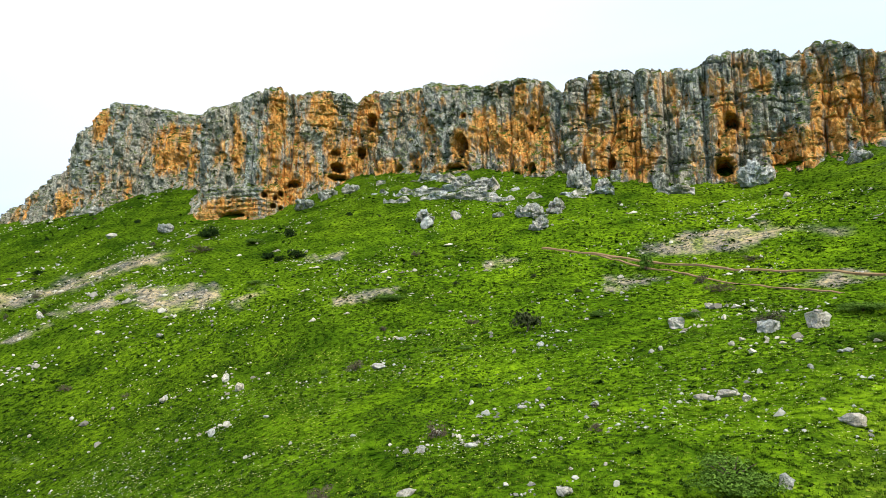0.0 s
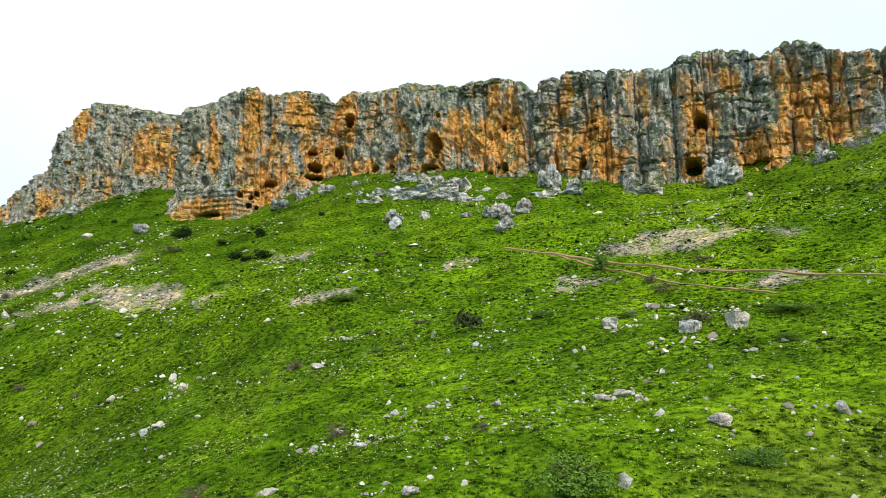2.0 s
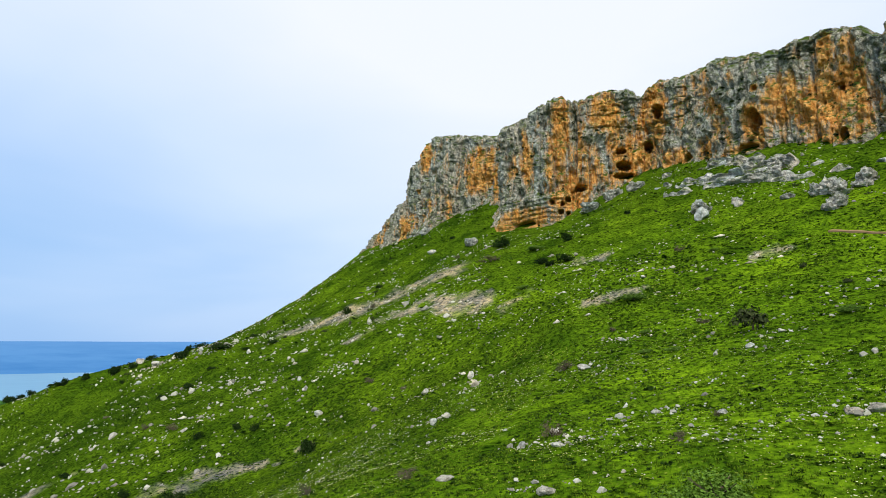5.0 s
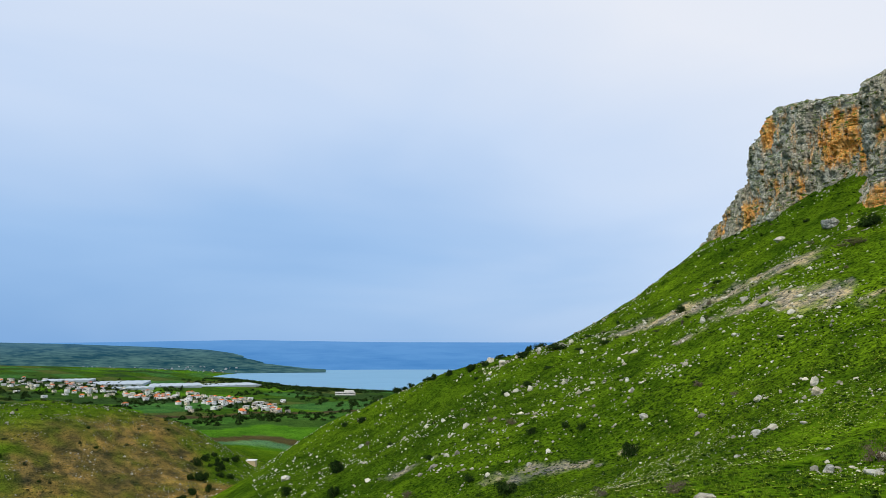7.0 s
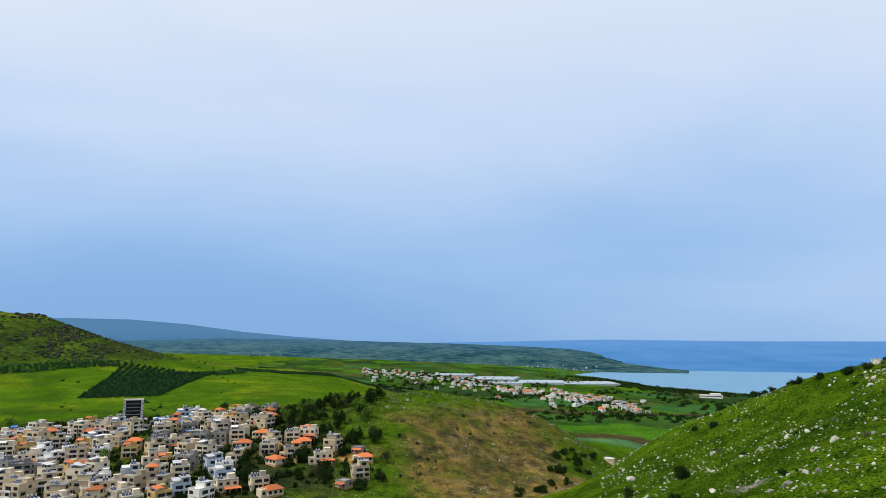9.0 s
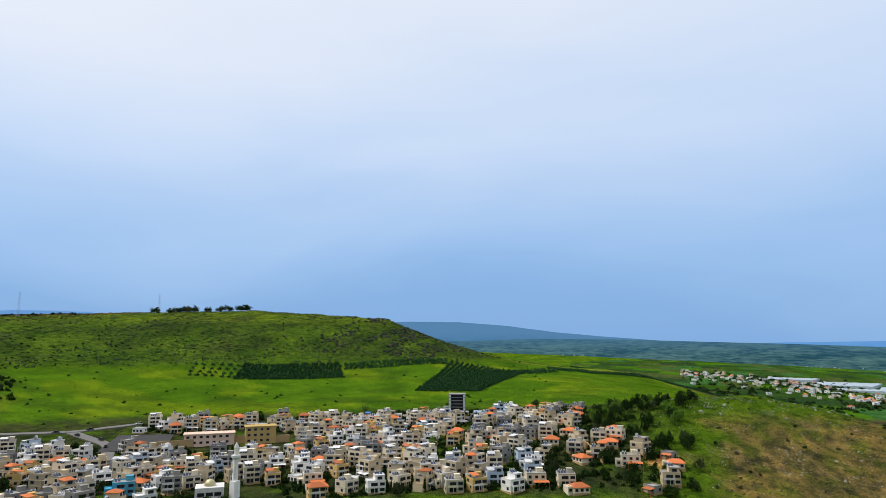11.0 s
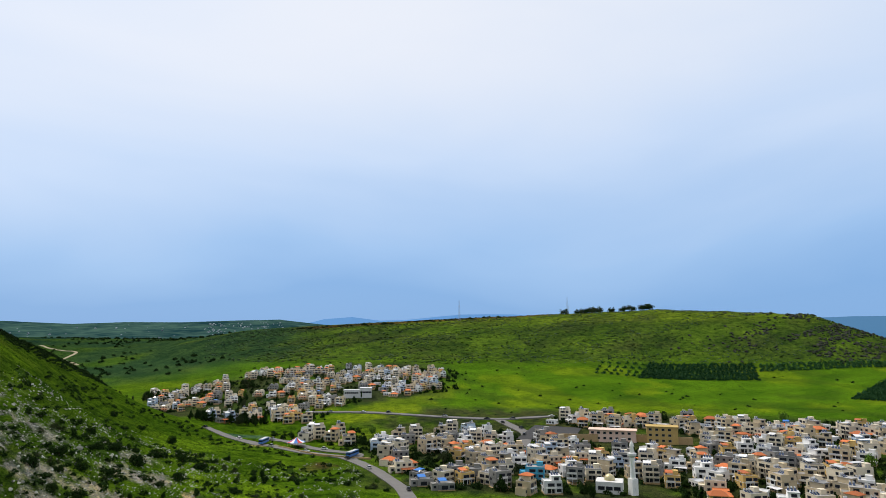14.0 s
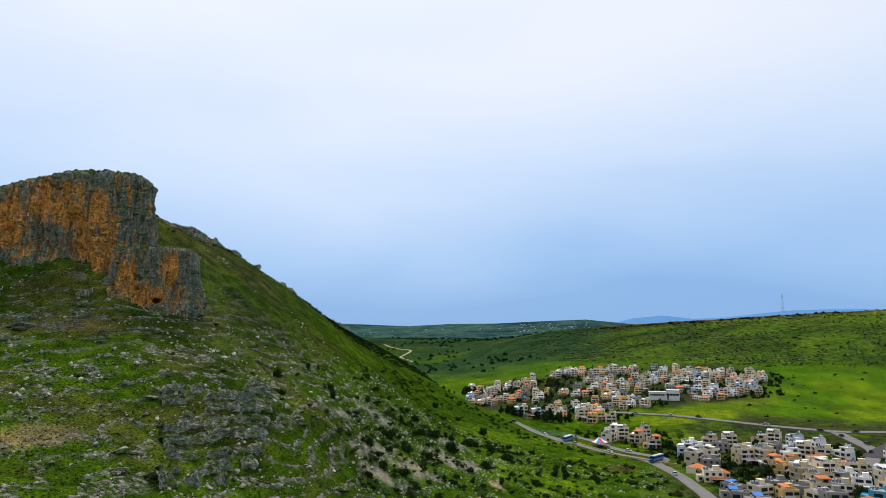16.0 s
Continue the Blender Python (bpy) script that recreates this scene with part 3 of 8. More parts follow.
def blob(x, y, cx, cy, rx, ry, turn=0.0, rag=0.9):
    """1 in the middle of an oval, 0 outside, with a ragged rim."""
    c, s = math.cos(radians(turn)), math.sin(radians(turn))
    u, v = (c * (x - cx) + s * (y - cy)) / rx, (-s * (x - cx) + c * (y - cy)) / ry
    r = np.hypot(u, v) + (fbm(x / (0.5 * min(rx, ry) + 1), y / (0.5 * min(rx, ry) + 1), 31, 3) - 0.5) * rag
    return step(1.0, 0.75, r)


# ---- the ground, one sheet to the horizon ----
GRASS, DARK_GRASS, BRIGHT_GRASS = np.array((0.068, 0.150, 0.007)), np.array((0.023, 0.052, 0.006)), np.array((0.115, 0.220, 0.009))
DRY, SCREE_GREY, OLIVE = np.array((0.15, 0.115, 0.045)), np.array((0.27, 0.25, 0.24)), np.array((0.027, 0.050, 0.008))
SCREES = [(-11, 92.8, 6.5, 1.8, 0), (-95, 131, 31, 7, 2), (-62, 112, 8, 2.4, -10), (-70, 107, 4, 2, 0), (-45, 108, 17, 4.5, -28), (-20, 115, 4, 2, 0), (42, 91, 10, 5.5, -30), (9, 99, 4, 2, 0), (25, 82.5, 5, 2.5, -20), (42, 68, 4, 3, -30), (-62, 66, 11, 3.2, 30), (-108, 62, 7, 2.5, 30)]
SCREES += [(45, -200, 13, 7, 60), (52, -242, 10, 6, 70), (38, -182, 10, 5, 40), (24, -235, 10, 6, 50), (30, -205, 9, 6, 30), (14, -240, 12, 6, 60), (60, -215, 10, 3.5, 70), (20, -270, 12, 5, 60)]
# worn paths: how bare, and their line
PATHS = [(0.35, [(-5.7, 117.2), (6.6, 110.3), (16.3, 102.1)]), (0.5, [(16.3, 102.1), (24, 96), (30.3, 89.3), (36.1, 80.7), (42.1, 73.6), (45.9, 65.1), (52, 55)]), (0.4, [(23.9, 95.7), (28.8, 87.5), (33.2, 77.8), (36.7, 68.8), (38.6, 61)]), (0.33, [(4, 28.5), (8, 30.8), (14.4, 33), (20.4, 33.8), (30, 32.4), (40, 33)]), (0.33, [(-2.6, 33.5), (-9.3, 58.7), (-11, 65.4), (-14.8, 88), (-22.6, 101.7)])]


def land_cover(x, y, z):
    d, az = np.hypot(x - 6, y - 14), np.degrees(np.arctan2(-(x - 6), y - 14)) % 360
    n = fbm(x / 40, y / 40, 51, 4)[:, None]
    col = GRASS * (1 - n) + BRIGHT_GRASS * n
    # a darker tone towards the west, then another with distance
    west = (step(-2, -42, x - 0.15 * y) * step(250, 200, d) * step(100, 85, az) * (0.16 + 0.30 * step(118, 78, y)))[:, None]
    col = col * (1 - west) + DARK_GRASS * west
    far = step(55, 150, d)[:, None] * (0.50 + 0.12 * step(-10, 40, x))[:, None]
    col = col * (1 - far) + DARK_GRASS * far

    def lay(mask, tone):
        nonlocal col
        mask = np.clip(mask, 0, 1)[:, None]
        col = col * (1 - mask) + np.asarray(tone) * mask
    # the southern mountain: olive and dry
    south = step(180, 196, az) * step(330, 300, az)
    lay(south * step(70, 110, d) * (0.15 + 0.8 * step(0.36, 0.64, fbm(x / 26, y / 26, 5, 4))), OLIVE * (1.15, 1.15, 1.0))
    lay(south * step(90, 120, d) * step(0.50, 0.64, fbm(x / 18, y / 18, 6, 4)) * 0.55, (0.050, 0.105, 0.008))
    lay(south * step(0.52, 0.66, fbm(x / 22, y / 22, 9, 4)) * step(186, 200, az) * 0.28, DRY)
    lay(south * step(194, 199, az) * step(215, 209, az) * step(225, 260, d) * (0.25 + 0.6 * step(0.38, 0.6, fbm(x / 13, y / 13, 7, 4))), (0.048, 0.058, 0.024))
    lay(blob(x, y, 116, -110, 26, 5, 48) * 0.7, (0.24, 0.185, 0.11))
    lay(blob(x, y, 160, -180, 30, 12, 20) * 0.35, (0.20, 0.15, 0.08))
    lay(step(160, 170, az) * step(200, 190, az) * step(170, 200, d) * step(500, 440, d) * (0.1 + 0.4 * fbm(x / 14, y / 14, 27, 4)), DARK_GRASS)
    # the brown hill above the ravine
    bare = blob(x, y, -345, 10, 105, 62, -10) * step(-38, -50, z + 5 * (fbm(x / 20, y / 20, 14, 3) - 0.5))
    lay(blob(x, y, -380, 0, 150, 100, -10) * 0.7, (0.050, 0.098, 0.010))
    lay(bare * (0.45 + 0.55 * step(0.3, 0.6, fbm(x / 9, y / 9, 15, 4))), DRY * 0.9)
    lay(bare * step(0.55, 0.68, fbm(x / 7, y / 7, 16, 4)) * 0.8, (0.05, 0.048, 0.03))
    lay(bare * step(0.58, 0.68, fbm(x / 6, y / 6, 18, 4)) * 0.6, (0.26, 0.18, 0.075))
    lay(blob(x, y, -315, -58, 9, 6, 30), (0.42, 0.26, 0.11))
    # meadow, basalt hill and fields
    meadow = step(470, 520, d) * step(100, 112, az) * step(190, 176, az)
    lay(meadow * step(-20, -27, z) * 0.95, BRIGHT_GRASS * (0.52, 0.60, 0.9))
    lay(meadow * step(-20, -27, z) * step(0.5, 0.62, fbm(x / 50, y / 50, 17, 4)) * 0.7, (0.125, 0.185, 0.010))
    lay(meadow * step(-20, -27, z) * step(0.55, 0.66, fbm(x / 22 + y / 60, y / 60, 41, 4)) * 0.6, (0.040, 0.080, 0.010))
    lay(meadow * step(-26, -16, z) * 0.8, (0.064, 0.114, 0.018))
    lay(meadow * step(-26, -14, z) * (0.05 + 0.6 * step(0.44, 0.62, fbm(x / 60, y / 25, 19, 4))), (0.030, 0.054, 0.016))
    lay(meadow * step(22, 34, z) * 0.55, (0.115, 0.165, 0.018))
    lay(meadow * step(-24, -16, z) * step(0.56, 0.66, fbm(x / 45, y / 20, 23, 5)) * 0.35, (0.045, 0.048, 0.030))
    lay(step(30, 12, near_line(x, y, HILL_CREST[1:4])) * step(600, 700, d) * 0.8, (0.085, 0.038, 0.022))
    strips = step(820, 850, d) * step(93, 97, az) * step(122, 117, az) * step(0, -12, z)
    run = d - 5 * (az - 104) + 14 * np.sin(az * 0.9)
    for near, far_end, tone in ((850, 885, (0.125, 0.165, 0.020)), (885, 925, (0.055, 0.038, 0.028)), (925, 1000, (0.024, 0.058, 0.018)), (1000, 1050, (0.115, 0.135, 0.030)), (1050, 1150, (0.028, 0.066, 0.020)), (1150, 1250, (0.085, 0.120, 0.028))):
        lay(strips * step(near - 4, near + 4, run) * step(far_end + 4, far_end - 4, run) * 0.85, tone)
    plain = step(480, 620, d) * step(-60, -76, z)
    strip = lattice(np.floor((x * 0.8 + y * 0.35) / 150), np.floor((y * 0.9 - x * 0.2) / 62), 77)
    tones = np.array([(0.035, 0.085, 0.010), (0.055, 0.14, 0.010), (0.025, 0.055, 0.018), (0.060, 0.085, 0.025), (0.04, 0.115, 0.03), (0.03, 0.07, 0.015)])
    col = np.where((plain > 0.5)[:, None], tones[(strip * 5.99).astype(int)], col)
    belt = step(540, 560, d) * step(1000, 960, d) * step(64, 68, az) * step(90, 87, az) * step(-66, -74, z)
    reach = d + 1.6 * (az - 78) + 18 * np.sin(az * 0.7)
    for near, far_end, tone in ((560, 596, (0.075, 0.17, 0.085)), (596, 640, (0.060, 0.048, 0.026)), (640, 735, (0.055, 0.155, 0.012)), (735, 800, (0.030, 0.075, 0.016)), (800, 900, (0.045, 0.125, 0.022)), (900, 940, (0.06, 0.042, 0.028))):
        lay(belt * step(near - 3, near + 3, reach) * step(far_end + 3, far_end - 3, reach) * 0.95, tone)
    stone = 0.10 + 0.16 * (fbm(x / 18, y / 18, 61, 3) - 0.5)
    stone = stone * step(700, 400, d) - 0.5 * step(400, 700, d)
    for cx, cy, rx, ry, turn in SCREES:
        b = blob(x, y, cx, cy, rx, ry, turn, 1.9)
        lay(b * (0.25 + 0.7 * step(0.36, 0.58, fbm(x / 2.2, y / 2.2, 37, 3))), SCREE_GREY)
        stone = stone + 0.25 * b
    spur = blob(x, y, -165, 100, 70, 40, 10)
    stone = stone + 0.10 * step(162, 170, az) * step(200, 190, az) * step(170, 200, d) * step(500, 440, d) + 0.12 * spur + 0.10 * south * step(90, 130, d) + 0.15 * step(6, 2, near_line(x, y, CLIFF_FOOT))
    earth = np.zeros_like(x)
    for worn, line in PATHS:
        earth = np.maximum(earth, step(0.95, 0.1, near_line(x, y, line)) * worn * (0.88 + 0.24 * fbm(x / 4, y / 4, 39, 3)))
    flower = step(140, 70, d) * step(70, 20, np.abs(az - 0) % 360)
    flower = np.maximum(flower, 0.5 * step(250, 60, d))
    lay(blob(x, y, -63, -313, 15, 8, 45) * 0.85, (0.055, 0.036, 0.024))
    lay(blob(x, y, -45, -380, 10, 5, 0) * 0.9, (0.42, 0.33, 0.22))
    lay(blob(x, y, -34, -420, 14, 5, 0) * 0.9, (0.045, 0.10, 0.085))
    lay(blob(x, y, 1, -228, 5, 3, 45), (0.46, 0.36, 0.24))
    town = step(265, 285, d) * step(520, 495, d) * step(101, 106, az) * step(168, 160, az)
    town = np.maximum(town, step(515, 535, d) * step(700, 680, d) * step(155, 160, az) * step(184, 180, az))
    lay(town * (0.35 + 0.6 * step(0.30, 0.5, fbm(x / 14, y / 14, 71, 3))), (0.036, 0.046, 0.022))
    lay(blob(x, y, -150, -468, 62, 24, 25) * 0.8, (0.125, 0.185, 0.012))
    lay(blob(x, y, -105, -395, 34, 16, 40) * 0.7, (0.10, 0.16, 0.012))
    lay(step(166, 172, az) * step(186, 178, az) * step(230, 260, d) * step(420, 380, d) * step(0.42, 0.60, fbm(x / 16, y / 16, 73, 4)) * 0.75, (0.085, 0.16, 0.010))
    # far woodland, its teal cast holding distance haze in the colour
    hazy_wood = step(1000, 1300, d) * step(158, 166, az) * step(225, 215, az)
    lay(hazy_wood * (0.4 + 0.6 * step(0.42, 0.55, fbm(x / 90, y / 90, 83, 4))), (0.012, 0.034, 0.026))
    lay(step(168, 172, az) * step(192, 186, az) * step(720, 860, d) * step(1500, 1300, d) * (0.3 + 0.6 * step(0.40, 0.52, fbm(x / 110, y / 60, 85, 3))), (0.022, 0.052, 0.026))
    strata = south * step(85, 115, d) * step(185, 192, az) * step(320, 270, d) * (0.45 + 0.55 * step(0.38, 0.6, fbm(x / 35, y / 35, 93, 3)))
    return col, np.clip(stone, 0, 1), earth, np.clip(flower, 0, 1), strata


az_list = np.radians(np.r_[np.arange(-40, 224, 0.36), np.arange(224, 320, 2.0)])
r_list = np.r_[0.01, 3.0 * (4850 / 3.0) ** (np.arange(400) / 399.0)]
rr, aa = np.meshgrid(r_list, az_list, indexing="ij")
gx, gy = 6 - np.sin(aa) * rr, 14 + np.cos(aa) * rr
gz = ground_z(gx.ravel(), gy.ravel()).reshape(gx.shape)
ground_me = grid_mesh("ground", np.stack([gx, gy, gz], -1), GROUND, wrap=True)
paint(ground_me, "rough", 1.0 - 0.75 * step(460, 540, np.hypot(gx.ravel() - 6, gy.ravel() - 14)) * step(-18, -26, gz.ravel()))
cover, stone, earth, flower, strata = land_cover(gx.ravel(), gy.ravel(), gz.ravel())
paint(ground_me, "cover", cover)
paint(ground_me, "stone", stone)
paint(ground_me, "earth", earth)
paint(ground_me, "strata", strata)
paint(ground_me, "flower", flower)
ground = tagged(new("ground", ground_me), "green spring hillside, ravine and fields with limestone rubble", "ground", kind="structure")

# ---- cliffs: columns of limestone with crevices, ledges and caves ----
def columns(s, z, spacing, seed):
    """Rounded columns side by side along s: 0 in the crevices, 1 on the crests."""
    s = s + 0.30 * spacing * (vnoise(s / spacing * 0.7, z / 16.0, seed + 5) - 0.5) * 2
    k = np.floor(s / spacing)
    left = (k + 0.35 * (lattice(k, k * 0, seed) - 0.5)) * spacing
    right = (k + 1 + 0.35 * (lattice(k + 1, k * 0, seed) - 0.5)) * spacing
    u = np.clip((s - left) / (right - left), 0, 1) * 2 - 1
    return np.sqrt(np.clip(1 - np.abs(u) ** 3.2, 0, 1))


def piers(s, z, seams, seed):
    """Broad piers between the given seams: 0 in the seams, 1 in the middle; and which pier it is."""
    s = s + 1.5 * (fbm(s / 9, z / 12.0, seed + 5, 2) - 0.5) * 2
    seams = np.asarray(seams, float)
    k = np.clip(np.searchsorted(seams, s) - 1, 0, len(seams) - 2)
    u = np.clip((s - seams[k]) / (seams[k + 1] - seams[k]), 0, 1) * 2 - 1
    return np.clip(1 - np.abs(u) ** 3.6, 0, 1) ** 0.5, k


CLIFF_SPOTS = []


def cliff(name, nodes, caves, material, label, seams, stains=(), skyline=(), bedded=(), cell=0.25, bulge=2.0, rust_base=0.30, seed=1, back=26.0):
    """A rock wall along nodes (x, y, foot, top). seams: where the deep clefts run; stains: ochre patches (along, z, half width, half height); bedded: stretches of level beds (from, to, up to z)."""
    nodes = np.array(nodes, float)
    seg = np.r_[0, np.cumsum(np.hypot(*np.diff(nodes[:, :2], axis=0).T))]
    s = np.arange(0, seg[-1], cell)
    px, py = np.interp(s, seg, nodes[:, 0]), np.interp(s, seg, nodes[:, 1])
    k = np.exp(-0.5 * (np.arange(-30, 31) * cell / 1.6) ** 2)
    k /= k.sum()
    px, py = (np.convolve(np.pad(v, 30, mode="edge"), k, "valid") for v in (px, py))
    foot, top = np.interp(s, seg, nodes[:, 2]), np.interp(s, seg, nodes[:, 3])
    if skyline:
        sky = np.array(skyline, float)
        inside = (s >= sky[0, 0]) & (s <= sky[-1, 0])
        top = np.where(inside, np.interp(s, sky[:, 0], sky[:, 1]), top)
    wide = np.exp(-0.5 * (np.arange(-60, 61) * cell / 5.0) ** 2)
    wide /= wide.sum()
    sx, sy = (np.convolve(np.pad(v, 60, mode="edge"), wide, "valid") for v in (px, py))
    tx, ty = np.gradient(sx), np.gradient(sy)
    ln = np.hypot(tx, ty)
    nx, ny = ty / ln, -tx / ln
    rows = int(np.max(top - foot + 6) / (cell * 1.15))
    v = np.linspace(0, 1, rows)[:, None]
    top = top + 1.0 + (fbm(s / 2.6, 0 * s, seed + 3, 4) - 0.5) * 1.2 - 0.35 * (1 - columns(s, 0 * s + 60, 3.6, seed + 11))
    z0 = foot - 5
    z = z0 + (top - z0) * v
    ss = s + 0 * z
    big, pier = piers(ss, z, seams, seed)
    mid, fine = columns(ss, z, 3.6, seed + 11), columns(ss, z * 1.4, 1.3, seed + 23)
    n1 = fbm(ss / 6, z / 10, seed + 31, 5)
    n2 = fbm(ss / 1.5, z / 2.0, seed + 41, 4)
    proud = lattice(pier, pier * 0, seed + 3) - 0.5
    rel = (z - foot) / np.maximum(top - foot, 3)
    d = bulge * (big - 0.72) + 1.7 * proud + 0.60 * (mid - 0.8) * (0.1 + 1.6 * fbm(ss / 9, z / 14, seed + 81, 2)) + 0.22 * (fine - 0.8) + (n1 - 0.5) * 4.8 + (n2 - 0.5) * 2.4
    d = d + (vnoise(ss / 0.62, z / 0.7, seed + 91) - 0.5) * 0.75
    # open cracks, upright and along the beds
    crack = np.abs(fbm(ss / 3.4, z / 30, seed + 101, 3) - 0.5)
    bed = np.abs(fbm(ss / 19, z / 2.6, seed + 111, 3) - 0.5)
    d = d - 0.9 * step(0.030, 0.004, crack) - 0.8 * step(0.03, 0.004, bed) * step(0.48, 0.62, fbm(ss / 11, z / 9, seed + 131, 2))
    d = d - 1.3 * np.clip(rel, 0, 1) - 2.0 * step(0.93, 1.0, v) ** 2 + 1.6 * step(0.14, -0.1, rel)
    hollow = step(0.54, 0.38, n1)
    rust = rust_base + 0.10 * hollow + 0.04 * (1 - mid) - 0.05 * step(0.75, 1.0, rel) + 0.05 * proud
    for at, cz, w, h in stains:
        q = ((ss - at) / w) ** 2 + ((z - cz) / h) ** 2
        rust = np.maximum(rust, rust_base + 0.215 * step(2.3, 0.2, q) * (0.7 + 0.6 * fbm(ss / 1.4, z / 7, seed + 151, 3)))
    for a, b, up in bedded:
        zone = step(a, a + 4, ss) * step(b, b - 4, ss) * step(up + 1, up - 1, z)
        saw = (z / 1.25 + 0.8 * fbm(ss / 8, z / 5, seed + 141, 2)) % 1.0
        d = d * (1 - 0.5 * zone) + zone * (0.6 + 0.35 * step(0.1, 0.35, saw) - 0.5 * (saw > 0.88))
    for cx, cy, cz, w, h in caves:
        i = np.argmin((px - cx) ** 2 + (py - cy) ** 2)
        q = np.abs((ss - s[i]) / (0.55 * w) + 0.5 * (fbm(ss / 1.3, z / 1.3, seed + 90, 2) - 0.5)) ** 2.2 + np.abs((z - cz) / (0.55 * h) + 0.5 * (n2 - 0.5)) ** 2.6
        d = d - step(1.15, 0.85, q) * (2.4 + 1.5 * min(w, h))
        rust = np.maximum(rust, rust_base + 0.22 * step(6.0, 1.0, q))
    face = np.stack([px + nx * d, py + ny * d, z], -1)
    # the top runs back over the plateau
    lip = []
    for j in range(1, 26):
        depth = back * (j / 25) ** 1.6
        zz = top + (fbm(s / 4, s * 0 + depth / 4, seed + 71, 3) - 0.5) * 1.4 * min(1, j / 4) - 0.10 * depth - (4 + 0.2 * back) * (j / 25) ** 6
        lip.append(np.stack([px + nx * (d[-1] - depth), py + ny * (d[-1] - depth), zz], -1))
    p = np.concatenate([face, np.array(lip)])
    me = grid_mesh(name, p[:, ::-1], material, smooth=False)
    paint(me, "rust", np.concatenate([rust, np.full((25, len(s)), -0.2)])[:, ::-1].reshape(-1))
    CLIFF_SPOTS.append(face[rows // 6:-4].reshape(-1, 3))
    return tagged(new(name, me), label, "cliff", kind="structure")


NORTH = [(-172, 233, 38, 41), (-147, 216, 39, 50), (-136, 209, 39, 55), (-126, 202, 39, 57), (-121, 199, 39, 65), (-113, 195, 40, 71), (-107, 193, 40, 75), (-95, 190, 43, 73), (-80, 188, 47, 70.5),
         (-70, 183, 45, 68.5), (-64, 166, 36, 63), (-56, 160, 29, 64), (-46, 158, 29, 66.5), (-36, 163, 36, 67.5), (-23, 169, 42, 67), (-19, 170, 43, 70), (2, 151, 39, 64.5), (16, 144, 38, 63.5),
         (27, 139, 36, 58.5), (37, 133, 34, 61.5), (54, 125, 31, 58.5)]
NORTH_EAST = [(60, 123, 31, 61), (72, 117, 32, 59.5), (83, 111, 36, 56), (110, 98, 42, 60), (150, 76, 48, 64), (195, 48, 54, 70)]
NORTH_SKYLINE = [(26, 46.3), (33.5, 51.9), (54.5, 56.7), (58.5, 63.4), (62.5, 67), (69.5, 69.5), (72.5, 73.7), (78, 75.7), (92.5, 73.2), (104, 70.7), (122, 67), (138, 62), (143, 64.6), (149.5, 66.6), (157, 67.1), (161, 66.2), (166, 68), (174, 68.5), (178, 66.5),
                 (182, 70.2), (198.5, 67.1), (203.5, 66.5), (218.5, 62.9), (226.5, 63.5), (235, 61.2), (239, 57.6), (241, 59.4), (248, 60.9), (257, 58.7), (268, 57.7), (275, 60), (283.5, 59.1), (286, 57.2), (290, 59.1), (296, 57.4), (300.5, 54.1), (306, 54), (316, 57)]
NORTH_SEAMS = [-2, 12, 27, 43, 58.5, 70.5, 89.5, 105, 122, 141.5, 150, 160, 163.5, 179, 189, 200, 209.5, 218.5, 226, 238.5, 244, 250.5, 256, 261.5, 269, 275.5, 284, 291, 297, 306, 319, 331, 345, 360, 374, 390, 404, 420, 440]
STAINS_WEST = [(74, 69, 3.6, 6), (60, 43.7, 8, 5.4), (99, 59.7, 5.6, 8.3), (109, 53.8, 2.5, 7.2), (144.5, 51.6, 2.4, 6.8), (143, 33.1, 12.2, 3.6), (155.5, 53.6, 3.2, 14), (158, 40.2, 5.2, 5.9), (168.5, 61.9, 4.2, 6), (174.5, 52.3, 6.1, 8.3), (182, 61.4, 3.4, 7.6), (189, 46.5, 4.5, 3), (201.5, 57, 2, 4), (199, 46.1, 2.9, 2.9)]
STAINS_EAST = [(220, 51.8, 4, 5.3), (214, 47.6, 2.1, 4), (230.5, 46.7, 8, 7.7), (229.5, 58, 1.8, 3.6), (234, 57.9, 1.5, 2.6), (227, 39.6, 7.8, 1.8), (246.5, 55.4, 1.5, 5), (247.5, 42.2, 4.7, 5.6), (253.5, 43.2, 4.4, 7.4), (256.5, 37.8, 3.1, 3.4), (274, 43.5, 3.4, 6.7), (280.5, 53.1, 2, 3.1), (285.5, 37.5, 4.7, 4.4), (291.5, 45.3, 2.7, 9.8), (294.5, 47.5, 3.5, 4.3), (298, 41.3, 2.5, 4.9)]
CAVES_WEST = [(-120.3, 198.5, 41.3, 3.7, 2.5), (-113.0, 195.5, 56.7, 1.2, 1.2), (-28.9, 166.3, 51.3, 2.4, 1.5), (-28.4, 166.5, 47.2, 3.4, 2.4), (-28.8, 167.1, 44.3, 4.6, 1.5), (-45.9, 158.0, 37.5, 1.2, 1.4),
              (-43.3, 159.3, 37.1, 1.0, 1.2), (-42.0, 160.0, 38.4, 1.3, 1.2), (-43.8, 159.1, 34.8, 1.2, 1.2), (-42.0, 160.0, 34.5, 0.9, 1.0), (-39.3, 161.4, 34.8, 1.6, 1.4), (-38.8, 161.6, 41.3, 2.6, 1.8), (-54.7, 160.2, 32.4, 7.6, 1.5), (-19.7, 169.7, 61.3, 2.6, 3.6), (-22.6, 169.1, 52.3, 2.1, 3.0), (-22.5, 169.1, 44.4, 2.2, 1.4)]
